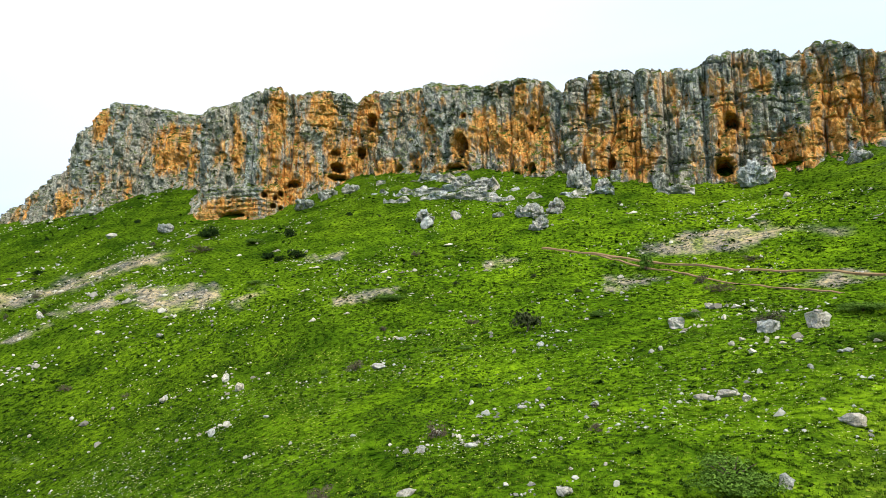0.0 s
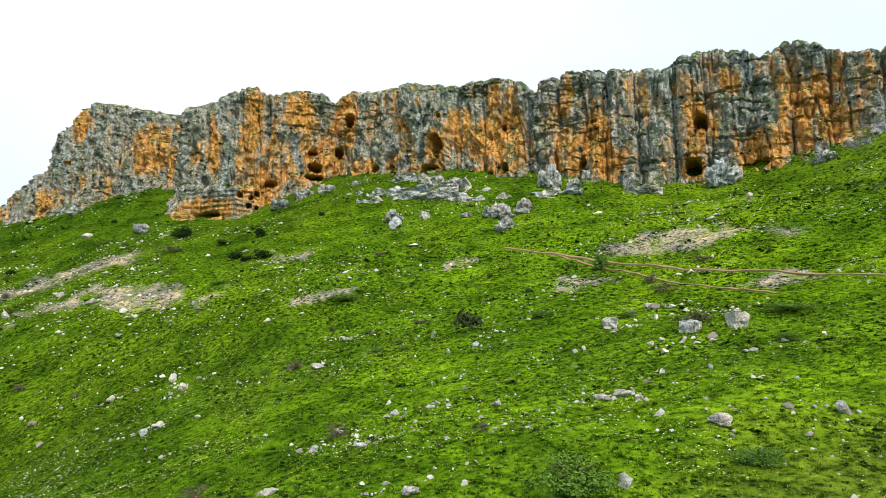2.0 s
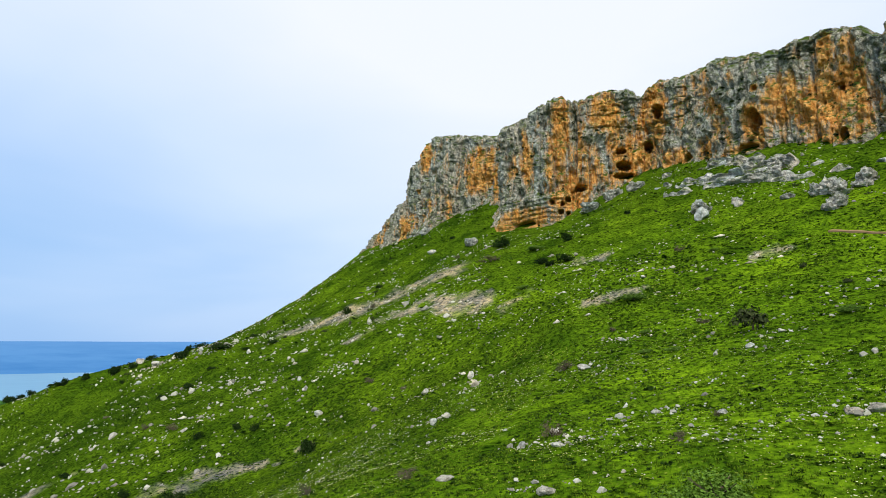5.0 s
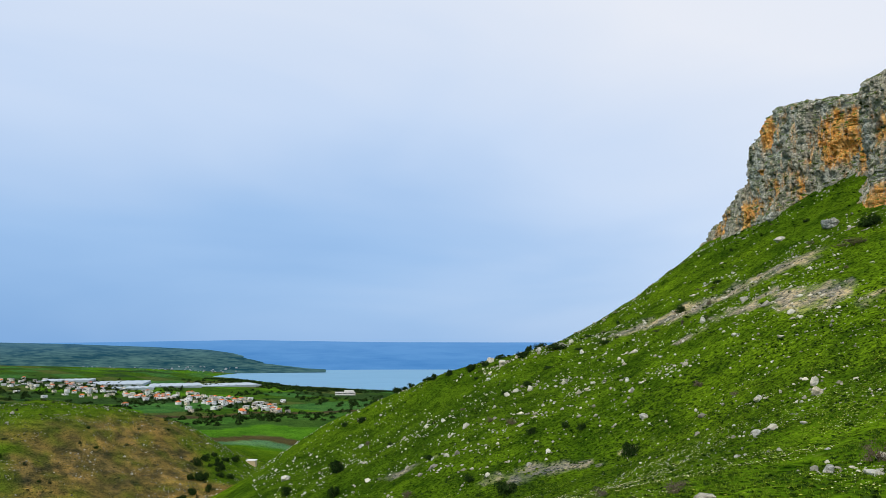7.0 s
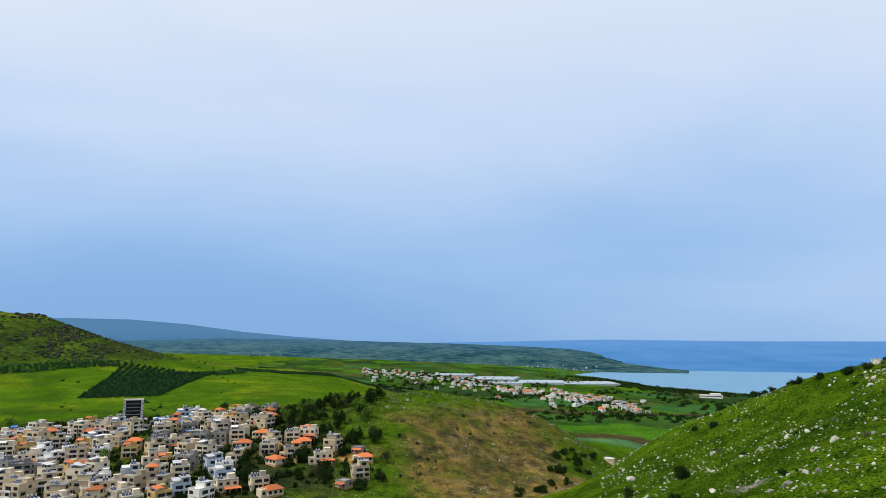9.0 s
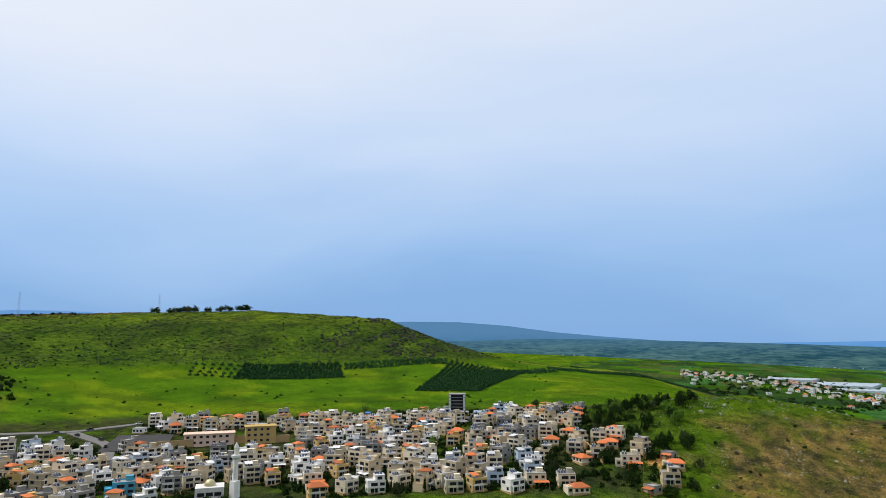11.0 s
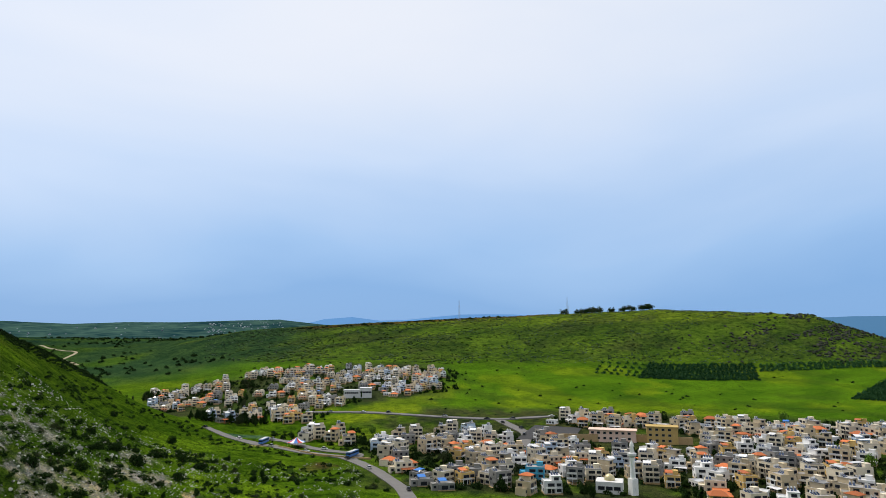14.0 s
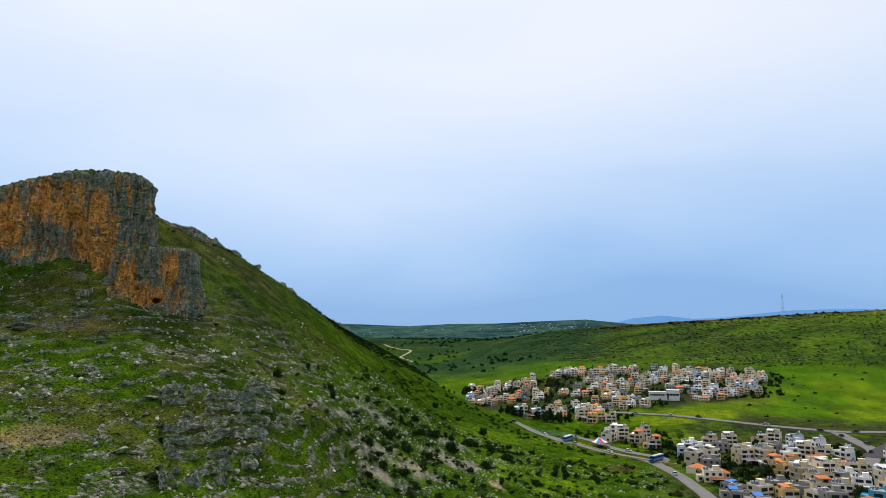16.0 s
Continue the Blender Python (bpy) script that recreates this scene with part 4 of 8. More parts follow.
CAVES_EAST = [(4.3, 149.9, 48.0, 3.0, 5.1), (2.2, 150.9, 42.7, 4.1, 1.6), (20.0, 142.4, 50.5, 1.2, 1.2), (21.0, 141.9, 39.7, 1.8, 2.4), (15.4, 144.6, 38.8, 5.2, 1.8), (5.0, 149.6, 55.5, 1.2, 1.2),
              (57.0, 124.0, 35.0, 2.7, 3.2), (58.8, 123.1, 44.6, 2.2, 3.2), (37.2, 133.9, 38.8, 1.5, 2.9), (66.0, 119.5, 34.5, 1.6, 1.6), (68.1, 118.4, 34.7, 2.4, 1.5), (-8.0, 159.6, 45.4, 1.3, 1.1),
              (-2.8, 155.1, 53.8, 1.0, 1.4), (-11.9, 163.0, 45.6, 1.8, 1.5), (39.1, 132.9, 48.1, 1.5, 1.0)]
cliff("cliff_north", NORTH + NORTH_EAST, CAVES_WEST + CAVES_EAST, CLIFF_ROCK, "long grey and orange limestone cliff with dark cave mouths", NORTH_SEAMS, STAINS_WEST + STAINS_EAST, NORTH_SKYLINE, [(136, 160, 40)], seed=4)
SOUTH = [(231, -199, 24.4, 60.1), (216, -203, 31.5, 63.1), (203, -205, 34.4, 66.4), (192, -209, 36.0, 69.9), (182, -212, 33.1, 73.4), (168, -216, 25.8, 74.0), (156, -220, 17.4, 73.3), (150, -228, 17.6, 70.0), (155, -240, 30, 58.6), (168, -262, 50, 56)]
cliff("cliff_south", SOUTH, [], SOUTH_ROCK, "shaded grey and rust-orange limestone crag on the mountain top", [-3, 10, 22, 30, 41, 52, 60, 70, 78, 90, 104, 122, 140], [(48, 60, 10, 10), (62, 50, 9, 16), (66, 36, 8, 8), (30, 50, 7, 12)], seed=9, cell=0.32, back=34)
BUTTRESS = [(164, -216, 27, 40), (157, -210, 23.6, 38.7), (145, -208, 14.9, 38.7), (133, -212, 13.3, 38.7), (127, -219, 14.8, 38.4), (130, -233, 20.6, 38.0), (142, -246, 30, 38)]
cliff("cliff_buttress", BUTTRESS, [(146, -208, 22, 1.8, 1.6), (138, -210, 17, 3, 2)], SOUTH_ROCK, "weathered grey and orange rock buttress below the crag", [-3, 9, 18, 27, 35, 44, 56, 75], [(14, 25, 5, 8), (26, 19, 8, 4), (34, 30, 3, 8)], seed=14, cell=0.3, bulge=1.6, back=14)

# ---- the lake and the far land ----
def water_material():
    m = Nodes("lake_water", 0.45, 0.22)
    n = m.noise(0.02, 4.0, 0.6, m.coords((1, 0.25, 1), "World"))
    m.bump(m.noise(0.3, 3.0, 0.6, m.coords(space="World")), 0.15, 0.3)
    return m.colour(m.mix(n, (0.08, 0.22, 0.36), (0.13, 0.29, 0.44)))


lake_p = np.array([[(-400, 4700, -115), (-400, 500, -115)], [(-4300, 2300, -115), (-4300, 200, -115)]], float)
lake = tagged(new("lake", grid_mesh("lake", lake_p, water_material(), smooth=False)), "calm pale blue lake beyond the plain", "lake", kind="structure")


def far_range(name, az0, az1, dist, profile, base, material, label, seed, depth=0.28):
    """A range of far hills: heights over the bearing, sloping towards the viewer."""
    az = np.radians(np.linspace(az0, az1, 260))
    f = np.linspace(0, 1, 260)
    crest = np.interp(f, np.linspace(0, 1, len(profile)), profile)
    v = np.linspace(0, 1, 26)[:, None]
    d = dist * (1 - depth * (1 - v)) + 0 * az
    x, y = -np.sin(az) * d, np.cos(az) * d
    z = base + (crest - base) * v ** 1.15 + (fbm(x / 260, y / 260, seed, 5) - 0.5) * (0.10 * (crest - base) + 6) * np.sin(v * 3.0)
    return tagged(new(name, grid_mesh(name, np.stack([x, y, z], -1)[:, ::-1], material)), label, "far hills", kind="structure")


# bluish tones: the haze of the distance is mixed into each colour
FAR_BLUE = hazed_far_material("far_blue_shore", (0.06, 0.20, 0.46), (0.09, 0.25, 0.52), 0.004, (0.13, 0.30, 0.58))
FAR_GREEN = hazed_far_material("far_green_slopes", (0.010, 0.050, 0.072), (0.075, 0.155, 0.150), 0.020, (0.055, 0.145, 0.25))
WEST_GREEN = hazed_far_material("far_wooded_slopes", (0.012, 0.042, 0.048), (0.060, 0.120, 0.095), 0.02)
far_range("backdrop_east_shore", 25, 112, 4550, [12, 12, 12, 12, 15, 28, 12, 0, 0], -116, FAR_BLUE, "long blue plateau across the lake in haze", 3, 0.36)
FAR_VIOLET = hazed_far_material("far_blue_mountain", (0.026, 0.115, 0.24), (0.060, 0.165, 0.29), 0.014, (0.080, 0.195, 0.345))
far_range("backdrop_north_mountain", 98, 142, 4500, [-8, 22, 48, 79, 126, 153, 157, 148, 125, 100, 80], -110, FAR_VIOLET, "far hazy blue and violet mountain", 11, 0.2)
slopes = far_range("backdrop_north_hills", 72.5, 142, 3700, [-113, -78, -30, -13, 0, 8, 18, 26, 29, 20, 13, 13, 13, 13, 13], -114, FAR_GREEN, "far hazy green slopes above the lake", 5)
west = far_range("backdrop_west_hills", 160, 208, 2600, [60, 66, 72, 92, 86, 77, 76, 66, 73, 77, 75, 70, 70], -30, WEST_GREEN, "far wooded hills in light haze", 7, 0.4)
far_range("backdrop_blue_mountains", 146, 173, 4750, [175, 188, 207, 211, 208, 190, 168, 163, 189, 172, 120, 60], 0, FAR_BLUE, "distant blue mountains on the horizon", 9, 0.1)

# ---- building helpers ----
def box(x0, y0, z0, x1, y1, z1):
    v = [(x, y, z) for z in (z0, z1) for x, y in ((x0, y0), (x1, y0), (x1, y1), (x0, y1))]
    return v, [(3, 2, 1, 0), (4, 5, 6, 7), (0, 1, 5, 4), (1, 2, 6, 5), (2, 3, 7, 6), (3, 0, 4, 7)]


def join(*pieces):
    verts, faces = [], []
    for v, f in pieces:
        faces += [tuple(i + len(verts) for i in q) for q in f]
        verts += list(v)
    return verts, faces


def drum(x, y, z0, z1, r0, r1, n=12):
    v = [(x + r * math.cos(2 * math.pi * k / n), y + r * math.sin(2 * math.pi * k / n), z) for z, r in ((z0, r0), (z1, r1)) for k in range(n)]
    f = [(k, (k + 1) % n, n + (k + 1) % n, n + k) for k in range(n)]
    return v, f + [tuple(range(n - 1, -1, -1)), tuple(range(n, 2 * n))]


def piece(name, geo, material, parent, m=None, label="", smooth=False):
    """One mesh as a part of a thing. geo is verts and faces, or a ready mesh."""
    me = geo if isinstance(geo, bpy.types.Mesh) else mesh_of(name, *geo, material, smooth=smooth)
    ob = new(name, me)
    ob.parent = parent
    if m is not None:
        ob.matrix_basis = m
    return tagged(ob, label)


def at_ground(x, y):
    return float(ground_z(x, y)[0])


def window_mesh(name, w, h):
    """A frame with dark panes set back in it; the outer side looks along -y."""
    a, b, t = w / 2, w / 2 - 0.13, 0.13
    v = [(-a, 0.1, 0), (a, 0.1, 0), (a, 0.1, h), (-a, 0.1, h), (-a, -0.1, 0), (a, -0.1, 0), (a, -0.1, h), (-a, -0.1, h), (-b, -0.1, t), (b, -0.1, t), (b, -0.1, h - t), (-b, -0.1, h - t), (-b, -0.02, t), (b, -0.02, t), (b, -0.02, h - t), (-b, -0.02, h - t)]
    f = [(0, 1, 5, 4), (1, 2, 6, 5), (2, 3, 7, 6), (3, 0, 4, 7), (4, 5, 9, 8), (5, 6, 10, 9), (6, 7, 11, 10), (7, 4, 8, 11), (8, 9, 13, 12), (9, 10, 14, 13), (10, 11, 15, 14), (11, 8, 12, 15), (12, 13, 14, 15)]
    me = mesh_of(name, v, f, WINDOW_FRAME, WINDOW_GLASS)
    me.polygons.foreach_set("material_index", [0] * 12 + [1])
    return me


WINDOW, WIDE_WINDOW, BALCONY_DOOR = window_mesh("window", 1.9, 1.6), window_mesh("window", 3.0, 1.7), window_mesh("balcony_door", 4.2, 2.3)
STOREY = 2.9


def parapet(x0, y0, x1, y1, h, up=0.75, t=0.2):
    """A low wall round a flat roof, one ring."""
    v = [(x, y, z) for z in (h, h + up) for a in (0, t) for x, y in ((x0 + a, y0 + a), (x1 - a, y0 + a), (x1 - a, y1 - a), (x0 + a, y1 - a))]
    f = []
    for k in range(4):
        n = (k + 1) % 4
        f += [(k, n, 8 + n, 8 + k), (4 + n, 4 + k, 12 + k, 12 + n), (8 + k, 8 + n, 12 + n, 12 + k)]
    return v, f


def hip_roof(x0, y0, x1, y1, h, rise):
    e, c = 0.6, (x1 - x0) * 0.28
    v = [(x0 - e, y0 - e, h), (x1 + e, y0 - e, h), (x1 + e, y1 + e, h), (x0 - e, y1 + e, h), (x0 + c, (y0 + y1) / 2, h + rise), (x1 - c, (y0 + y1) / 2, h + rise),
         (x0 - e, y0 - e, h - 0.2), (x1 + e, y0 - e, h - 0.2), (x1 + e, y1 + e, h - 0.2), (x0 - e, y1 + e, h - 0.2)]
    return v, [(0, 1, 5, 4), (1, 2, 5), (2, 3, 4, 5), (3, 0, 4), (6, 7, 1, 0), (7, 8, 2, 1), (8, 9, 3, 2), (9, 6, 0, 3), (9, 8, 7, 6)]


def sheet(x0, y0, z0, x1, y1, z1, t=0.12):
    """A sloping sheet roof, z0 at its outer edge."""
    v = [(x0, y0, z0), (x1, y0, z0), (x1, y1, z1), (x0, y1, z1)]
    v += [(a, b, c - t) for a, b, c in v]
    return v, [(0, 1, 2, 3), (7, 6, 5, 4), (4, 5, 1, 0), (5, 6, 2, 1), (6, 7, 3, 2), (7, 4, 0, 3)]


def house(w, d, storeys, wall, label, tiled=False, upper=0.0, wing=0.0, porch=True, pillars=False, white_roof=False, tanks=2, awning=None, canopy=None):
    """A village house round its own base, front to -y. upper: share of the roof under a set-back storey; wing: width of a lower side wing."""
    root = tagged(new("house"), label, "house", "village houses")
    h, z0 = STOREY * storeys, STOREY if pillars else 0
    roof_mat = ROOF_WHITE if white_roof else ROOF_GREY
    a, b = -w / 2, w / 2
    band = TRIM_WHITE if wall in (OCHRE_WALL, BLUE_WALL) else wall
    piece("wall", box(a, -d / 2, z0, b, d / 2, h), wall, root)
    if not tiled:
        piece("parapet", parapet(a, -d / 2, b, d / 2, h), wall, root)
    if upper:
        ux0, ux1, uy0 = b - w * upper, b - 0.3, -d / 2 + 1.8
        piece("upper_storey", box(ux0, uy0, h, ux1, d / 2 - 0.3, h + STOREY), wall, root)
    piece("plinth", box(a - 0.3, -d / 2 - 0.3, -4.5, b + 0.3, d / 2 + 0.3, 0.02), STONE_WALL, root)
    if wing:
        wh = max(1, storeys - 1) * STOREY
        piece("side_wing", box(a - wing, -d * 0.32, -4.5, a, d * 0.42, wh), wall, root)
        piece("wing_parapet", parapet(a - wing, -d * 0.32, a - 0.02, d * 0.42, wh, 0.5), wall, root)
    for k in range(2 if pillars else 1, storeys):
        piece("floor_band", box(a - 0.15, -d / 2 - 0.15, k * STOREY - 0.14, b + 0.15, d / 2 + 0.15, k * STOREY + 0.10), band, root)
    if pillars:
        for x in (a + 0.4, 0, b - 0.4):
            piece("pillar", box(x - 0.25, -d / 2 + 0.2, 0, x + 0.25, -d / 2 + 0.7, z0), CONCRETE, root)
        piece("stair_core", box(-w * 0.46, d * 0.05, 0, w * 0.46, d * 0.46, z0), CONCRETE, root)
    rail_mat = TRIM_WHITE if wall in (OCHRE_WALL, BEIGE_WALL, CONCRETE) else wall
    for k in range(1 if pillars else 0, storeys):
        z = k * STOREY + 0.75
        if porch:
            piece("balcony_door", BALCONY_DOOR, None, root, pose(-w * 0.12, -d / 2 - 0.02, z - 0.6))
            piece("window", WIDE_WINDOW, None, root, pose(w * 0.32, -d / 2 - 0.02, z))
            if k:
                x0, x1, zb = -w * 0.44, w * 0.16, k * STOREY
                geo = [box(x0, -d / 2 - 1.9, zb - 0.12, x1, -d / 2 - 0.16, zb + 0.08), box(x0, -d / 2 - 1.9, zb + 0.08, x1, -d / 2 - 1.78, zb + 1.0)]
                geo += [box(x, -d / 2 - 1.85, zb - STOREY, x + 0.25, -d / 2 - 1.6, zb - 0.12) for x in (x0, (x0 + x1) / 2, x1 - 0.25)]
                piece("balcony", join(*geo), rail_mat, root)
        else:
            for x in (-w * 0.33, 0, w * 0.33):
                piece("window", WINDOW, None, root, pose(x, -d / 2 - 0.02, z))
        if not wing or k == storeys - 1:
            piece("window", WIDE_WINDOW if k % 2 else WINDOW, None, root, pose(a - 0.02, -d * 0.2 * (-1) ** k, z, 0, 0, -90))
        piece("window", WIDE_WINDOW if k % 2 else WINDOW, None, root, pose(b + 0.02, d * 0.2 * (-1) ** k, z, 0, 0, 90))
    if wing:
        for k in range(max(1, storeys - 1)):
            piece("window", WINDOW, None, root, pose(a - wing / 2, -d * 0.32 - 0.02, k * STOREY + 0.75))
    if upper:
        piece("window", WIDE_WINDOW, None, root, pose((ux0 + ux1) / 2, uy0 - 0.02, h + 0.7))
        piece("upper_roof", hip_roof(ux0, uy0, ux1, d / 2 - 0.3, h + STOREY + 0.02, 1.3) if canopy == "hip" else box(ux0 - 0.3, uy0 - 0.5, h + STOREY, ux1 + 0.3, d / 2, h + STOREY + 0.22), ROOF_TILE if canopy == "hip" else roof_mat, root)
    top, tx = (h + STOREY + 0.22, ux0 + 0.8) if upper and canopy != "hip" else (h + 0.12, -w * 0.36)
    if tiled:
        piece("tiled_roof", hip_roof(a, -d / 2, b, d / 2, h, 2.0), ROOF_TILE, root, label="orange clay tile hip roof")
        tanks = 0
    else:
        piece("roof", box(a + 0.2, -d / 2 + 0.2, h - 0.1, b - 0.2, d / 2 - 0.2, h + 0.12), roof_mat, root)
        if not upper and storeys > 1:
            piece("stair_head", join(box(w * 0.08, d * 0.08, h + 0.1, w * 0.40, d * 0.42, h + 2.4), box(w * 0.08 - 0.2, d * 0.08 - 0.2, h + 2.4, w * 0.40 + 0.2, d * 0.42 + 0.2, h + 2.56)), wall, root)
    if canopy in ("red", "white", "blue"):
        x0, x1 = (a + 0.3, b - w * upper - 0.3) if upper else (a + 0.4, w * 0.04)
        tint = {"red": ROOF_TILE, "white": ROOF_WHITE, "blue": TARP_BLUE}[canopy]
        piece("roof_canopy", join(sheet(x0, -d / 2 + 0.4, h + 2.0, x1, d * 0.25, h + 2.6), *[box(x, y, h, x + 0.14, y + 0.14, h + 2.05) for x in (x0, x1 - 0.14) for y in (-d / 2 + 0.5, d * 0.2)]), tint, root)
    for k in range(tanks):
        x = tx + 1.7 * k
        tank = join(drum(x, d * 0.3, top + 0.7, top + 1.8, 0.45, 0.45, 10), box(x - 0.35, d * 0.3 - 0.35, top - 0.1, x + 0.35, d * 0.3 + 0.35, top + 0.7))
        n = len(tank[1])
        tv, tf = join(tank, sheet(x - 0.6, d * 0.06, top + 0.1, x + 0.6, d * 0.24, top + 1.1, 0.08))
        me = mesh_of("solar_heater", tv, tf, ROOF_WHITE, PANEL_BLUE)
        me.polygons.foreach_set("material_index", [0] * n + [1] * 6)
        piece("solar_heater", me, None, root, label="white roof tank with a dark solar panel")
    if awning:
        tint = {"red": ROOF_TILE, "white": ROOF_WHITE, "blue": TARP_BLUE}[awning]
        piece("awning", join(sheet(-w * 0.2, -d / 2 - 4.2, 2.3, b + 1.2, -d / 2 - 0.1, 2.8), box(-w * 0.2, -d / 2 - 4.1, -3, -w * 0.2 + 0.2, -d / 2 - 3.9, 2.25), box(b + 0.9, -d / 2 - 4.1, -3, b + 1.1, -d / 2 - 3.9, 2.25)), tint, root)
    return root


KINDS = [
    (house, 10.5, 10, 2, BEIGE_WALL, "beige stone-clad house with balconies and a set-back upper storey", {"upper": 0.6}),
    (house, 11, 10, 3, CONCRETE, "unfinished grey concrete house on open ground-floor pillars", {"pillars": True, "tanks": 2}),
    (house, 10.5, 9, 2, WHITE_WALL, "two-storey white plastered house with white sheet awnings", {"white_roof": True, "awning": "white", "wing": 4}),
    (house, 9.5, 9, 2, OCHRE_WALL, "two-storey ochre house with orange tiled hip roof", {"tiled": True}),
    (house, 10, 10, 3, CREAM_WALL, "three-storey cream plastered house with balconies and roof tanks", {"tanks": 3, "canopy": "white"}),
    (house, 10.5, 10, 2, BLUE_WALL, "pale blue house with white trim and a set-back upper storey", {"upper": 0.5, "canopy": "white"}),
    (house, 12, 9.5, 2, CREAM_WALL, "wide cream house with red awning, side wing and flat roof", {"awning": "red", "porch": False, "wing": 3.5}),
    (house, 9.5, 9.5, 2, OCHRE_WALL, "ochre house with white balconies and red roof canopy", {"tanks": 1, "canopy": "red"}),
    (house, 11, 9, 2, WHITE_WALL, "white house with set-back storey, tanks and solar panels", {"tanks": 3, "upper": 0.55, "white_roof": True}),
    (house, 12, 10, 2, CONCRETE, "two-storey bare grey concrete house with flat roof", {"porch": False, "wing": 3}),
    (house, 10, 9, 1, CREAM_WALL, "small cream house with orange tiled roof and low wing", {"tiled": True, "porch": False, "wing": 3}),
    (house, 12, 10, 3, BEIGE_WALL, "broad beige apartment house with balconies, tanks and flat roof", {"tanks": 3, "awning": "white"}),
    (house, 9, 8, 1, WHITE_WALL, "single-storey white outbuilding with white sheet roof", {"white_roof": True, "tanks": 0, "porch": False}),
    (house, 8, 7, 1, CONCRETE, "single-storey grey shed with orange sheet awning", {"porch": False, "tanks": 0, "awning": "red"}),
    (house, 11, 9, 2, BEIGE_WALL, "beige house with orange tiled top storey and side wing", {"upper": 0.55, "canopy": "hip", "wing": 3}),
    (house, 10, 9, 1, CONCRETE, "low grey concrete house with blue tarpaulin on the roof", {"canopy": "blue", "wing": 4, "tanks": 1}),
    (house, 10.5, 9.5, 2, CREAM_WALL, "two-storey cream house with balconies and solar tanks", {"tanks": 3}),
]
MODELS = [make(*sizes, label, **more) for make, *sizes, label, more in KINDS]
SHARES = [6, 2, 5, 2, 5, 3, 4, 4, 5, 3, 2, 5, 3, 2, 3, 2, 5]

# ---- roads of the village ----
ROADS = [([(-12, -432), (-30, -407), (-60, -359), (-84, -338), (-90, -303), (-90, -254), (-84, -225)], 6.8), ([(-49, -417), (-75, -363), (-97, -341), (-86, -330)], 6.0), ([(-257, -390), (-214, -397), (-182, -420), (-134, -462), (-90, -490)], 6.0),
         ([(-214, -397), (-212, -350), (-190, -318)], 7.0)]


def ribbon(name, line, width, material, label, lift=0.35, category="road", gap=5.0):
    """A strip draped over the ground, with a kerb's thickness."""
    p = np.array(along([(*q[:2], 0) for q in line], gap))[:, :2]
    for _ in range(4):
        p[1:-1] = 0.25 * p[:-2] + 0.5 * p[1:-1] + 0.25 * p[2:]
    t = np.gradient(p, axis=0)
    t /= np.linalg.norm(t, axis=1)[:, None]
    n = np.c_[-t[:, 1], t[:, 0]]
    rows = []
    for off, dz in ((-0.5, -1.2), (-0.5, 0), (-0.17, 0.04), (0.17, 0.04), (0.5, 0), (0.5, -1.2)):
        q = p + n * off * width
        z = np.maximum(ground_z(p[:, 0], p[:, 1]), ground_z(q[:, 0], q[:, 1])) + lift + dz
        rows.append(np.c_[q, z])
    return tagged(new(name, grid_mesh(name, np.array(rows)[::-1], material, smooth=False)), label, category, kind="structure")


for line, width in ROADS:
    ribbon("road", line, width, ASPHALT, "worn grey asphalt village road")

# ---- where the houses stand ----
FIXED = [(-236, -293, 11), (-256, -270, 10), (-420, -233, 15), (-249, -308, 26), (-268, -289, 22), (-185, -210, 13), (-139, -517, 16), (-155, -245, 10), (-210, -352, 20), (-228, -338, 16), (-63, -377, 12)]


def bearing(x, y):
    return math.degrees(math.atan2(-(x - 6), y - 14)) % 360, math.hypot(x - 6, y - 14)


def in_village(x, y):
    a, d = bearing(x, y)
    west = 157 < a < 182 and 520 < d < 655 and d > 520 + (max(0, 168 - a) * 4) and not (a > 176 and d < 560)
    core = 101 < a < 166 and 280 < d < (410 if a < 108 else 474 if a < 147 else 440 - (a - 147) * 2.0)
    if core and a > 159:
        core = d > 300 + (a - 159) * 14
    if core and a < 109:
        core = 290 < d < (372 if a > 105 else 338)
    strip = 166 <= a < 172 and 395 < d < 440
    low = 169 < a < 177.5 and 478 < d < 530
    return (west or core or strip or low) and all((x - u) ** 2 + (y - v) ** 2 > (r + 7) ** 2 for u, v, r in FIXED)


rng = random.Random(5)
spots = []
for k in range(12000):
    a, d = radians(rng.uniform(100, 183)), rng.uniform(283, 692)
    x, y = 6 - math.sin(a) * d, 14 + math.cos(a) * d
    if not in_village(x, y) or fbm(np.array([x / 24]), np.array([y / 24]), 87, 2)[0] > 0.63:
        continue
    near = 7.0 if d > 515 else 9.3
    if math.degrees(a) < 113 and rng.random() < 0.6:
        continue
    if 166 <= math.degrees(a) < 172 and d < 460 and rng.random() < 0.55:
        continue
    if any((x - u) ** 2 + (y - v) ** 2 < near * near for u, v, _ in spots):
        continue
    if min(float(near_line(np.array([x]), np.array([y]), line)[0]) - width / 2 for line, width in ROADS) < 7.5:
        continue
    spots.append((x, y, a))
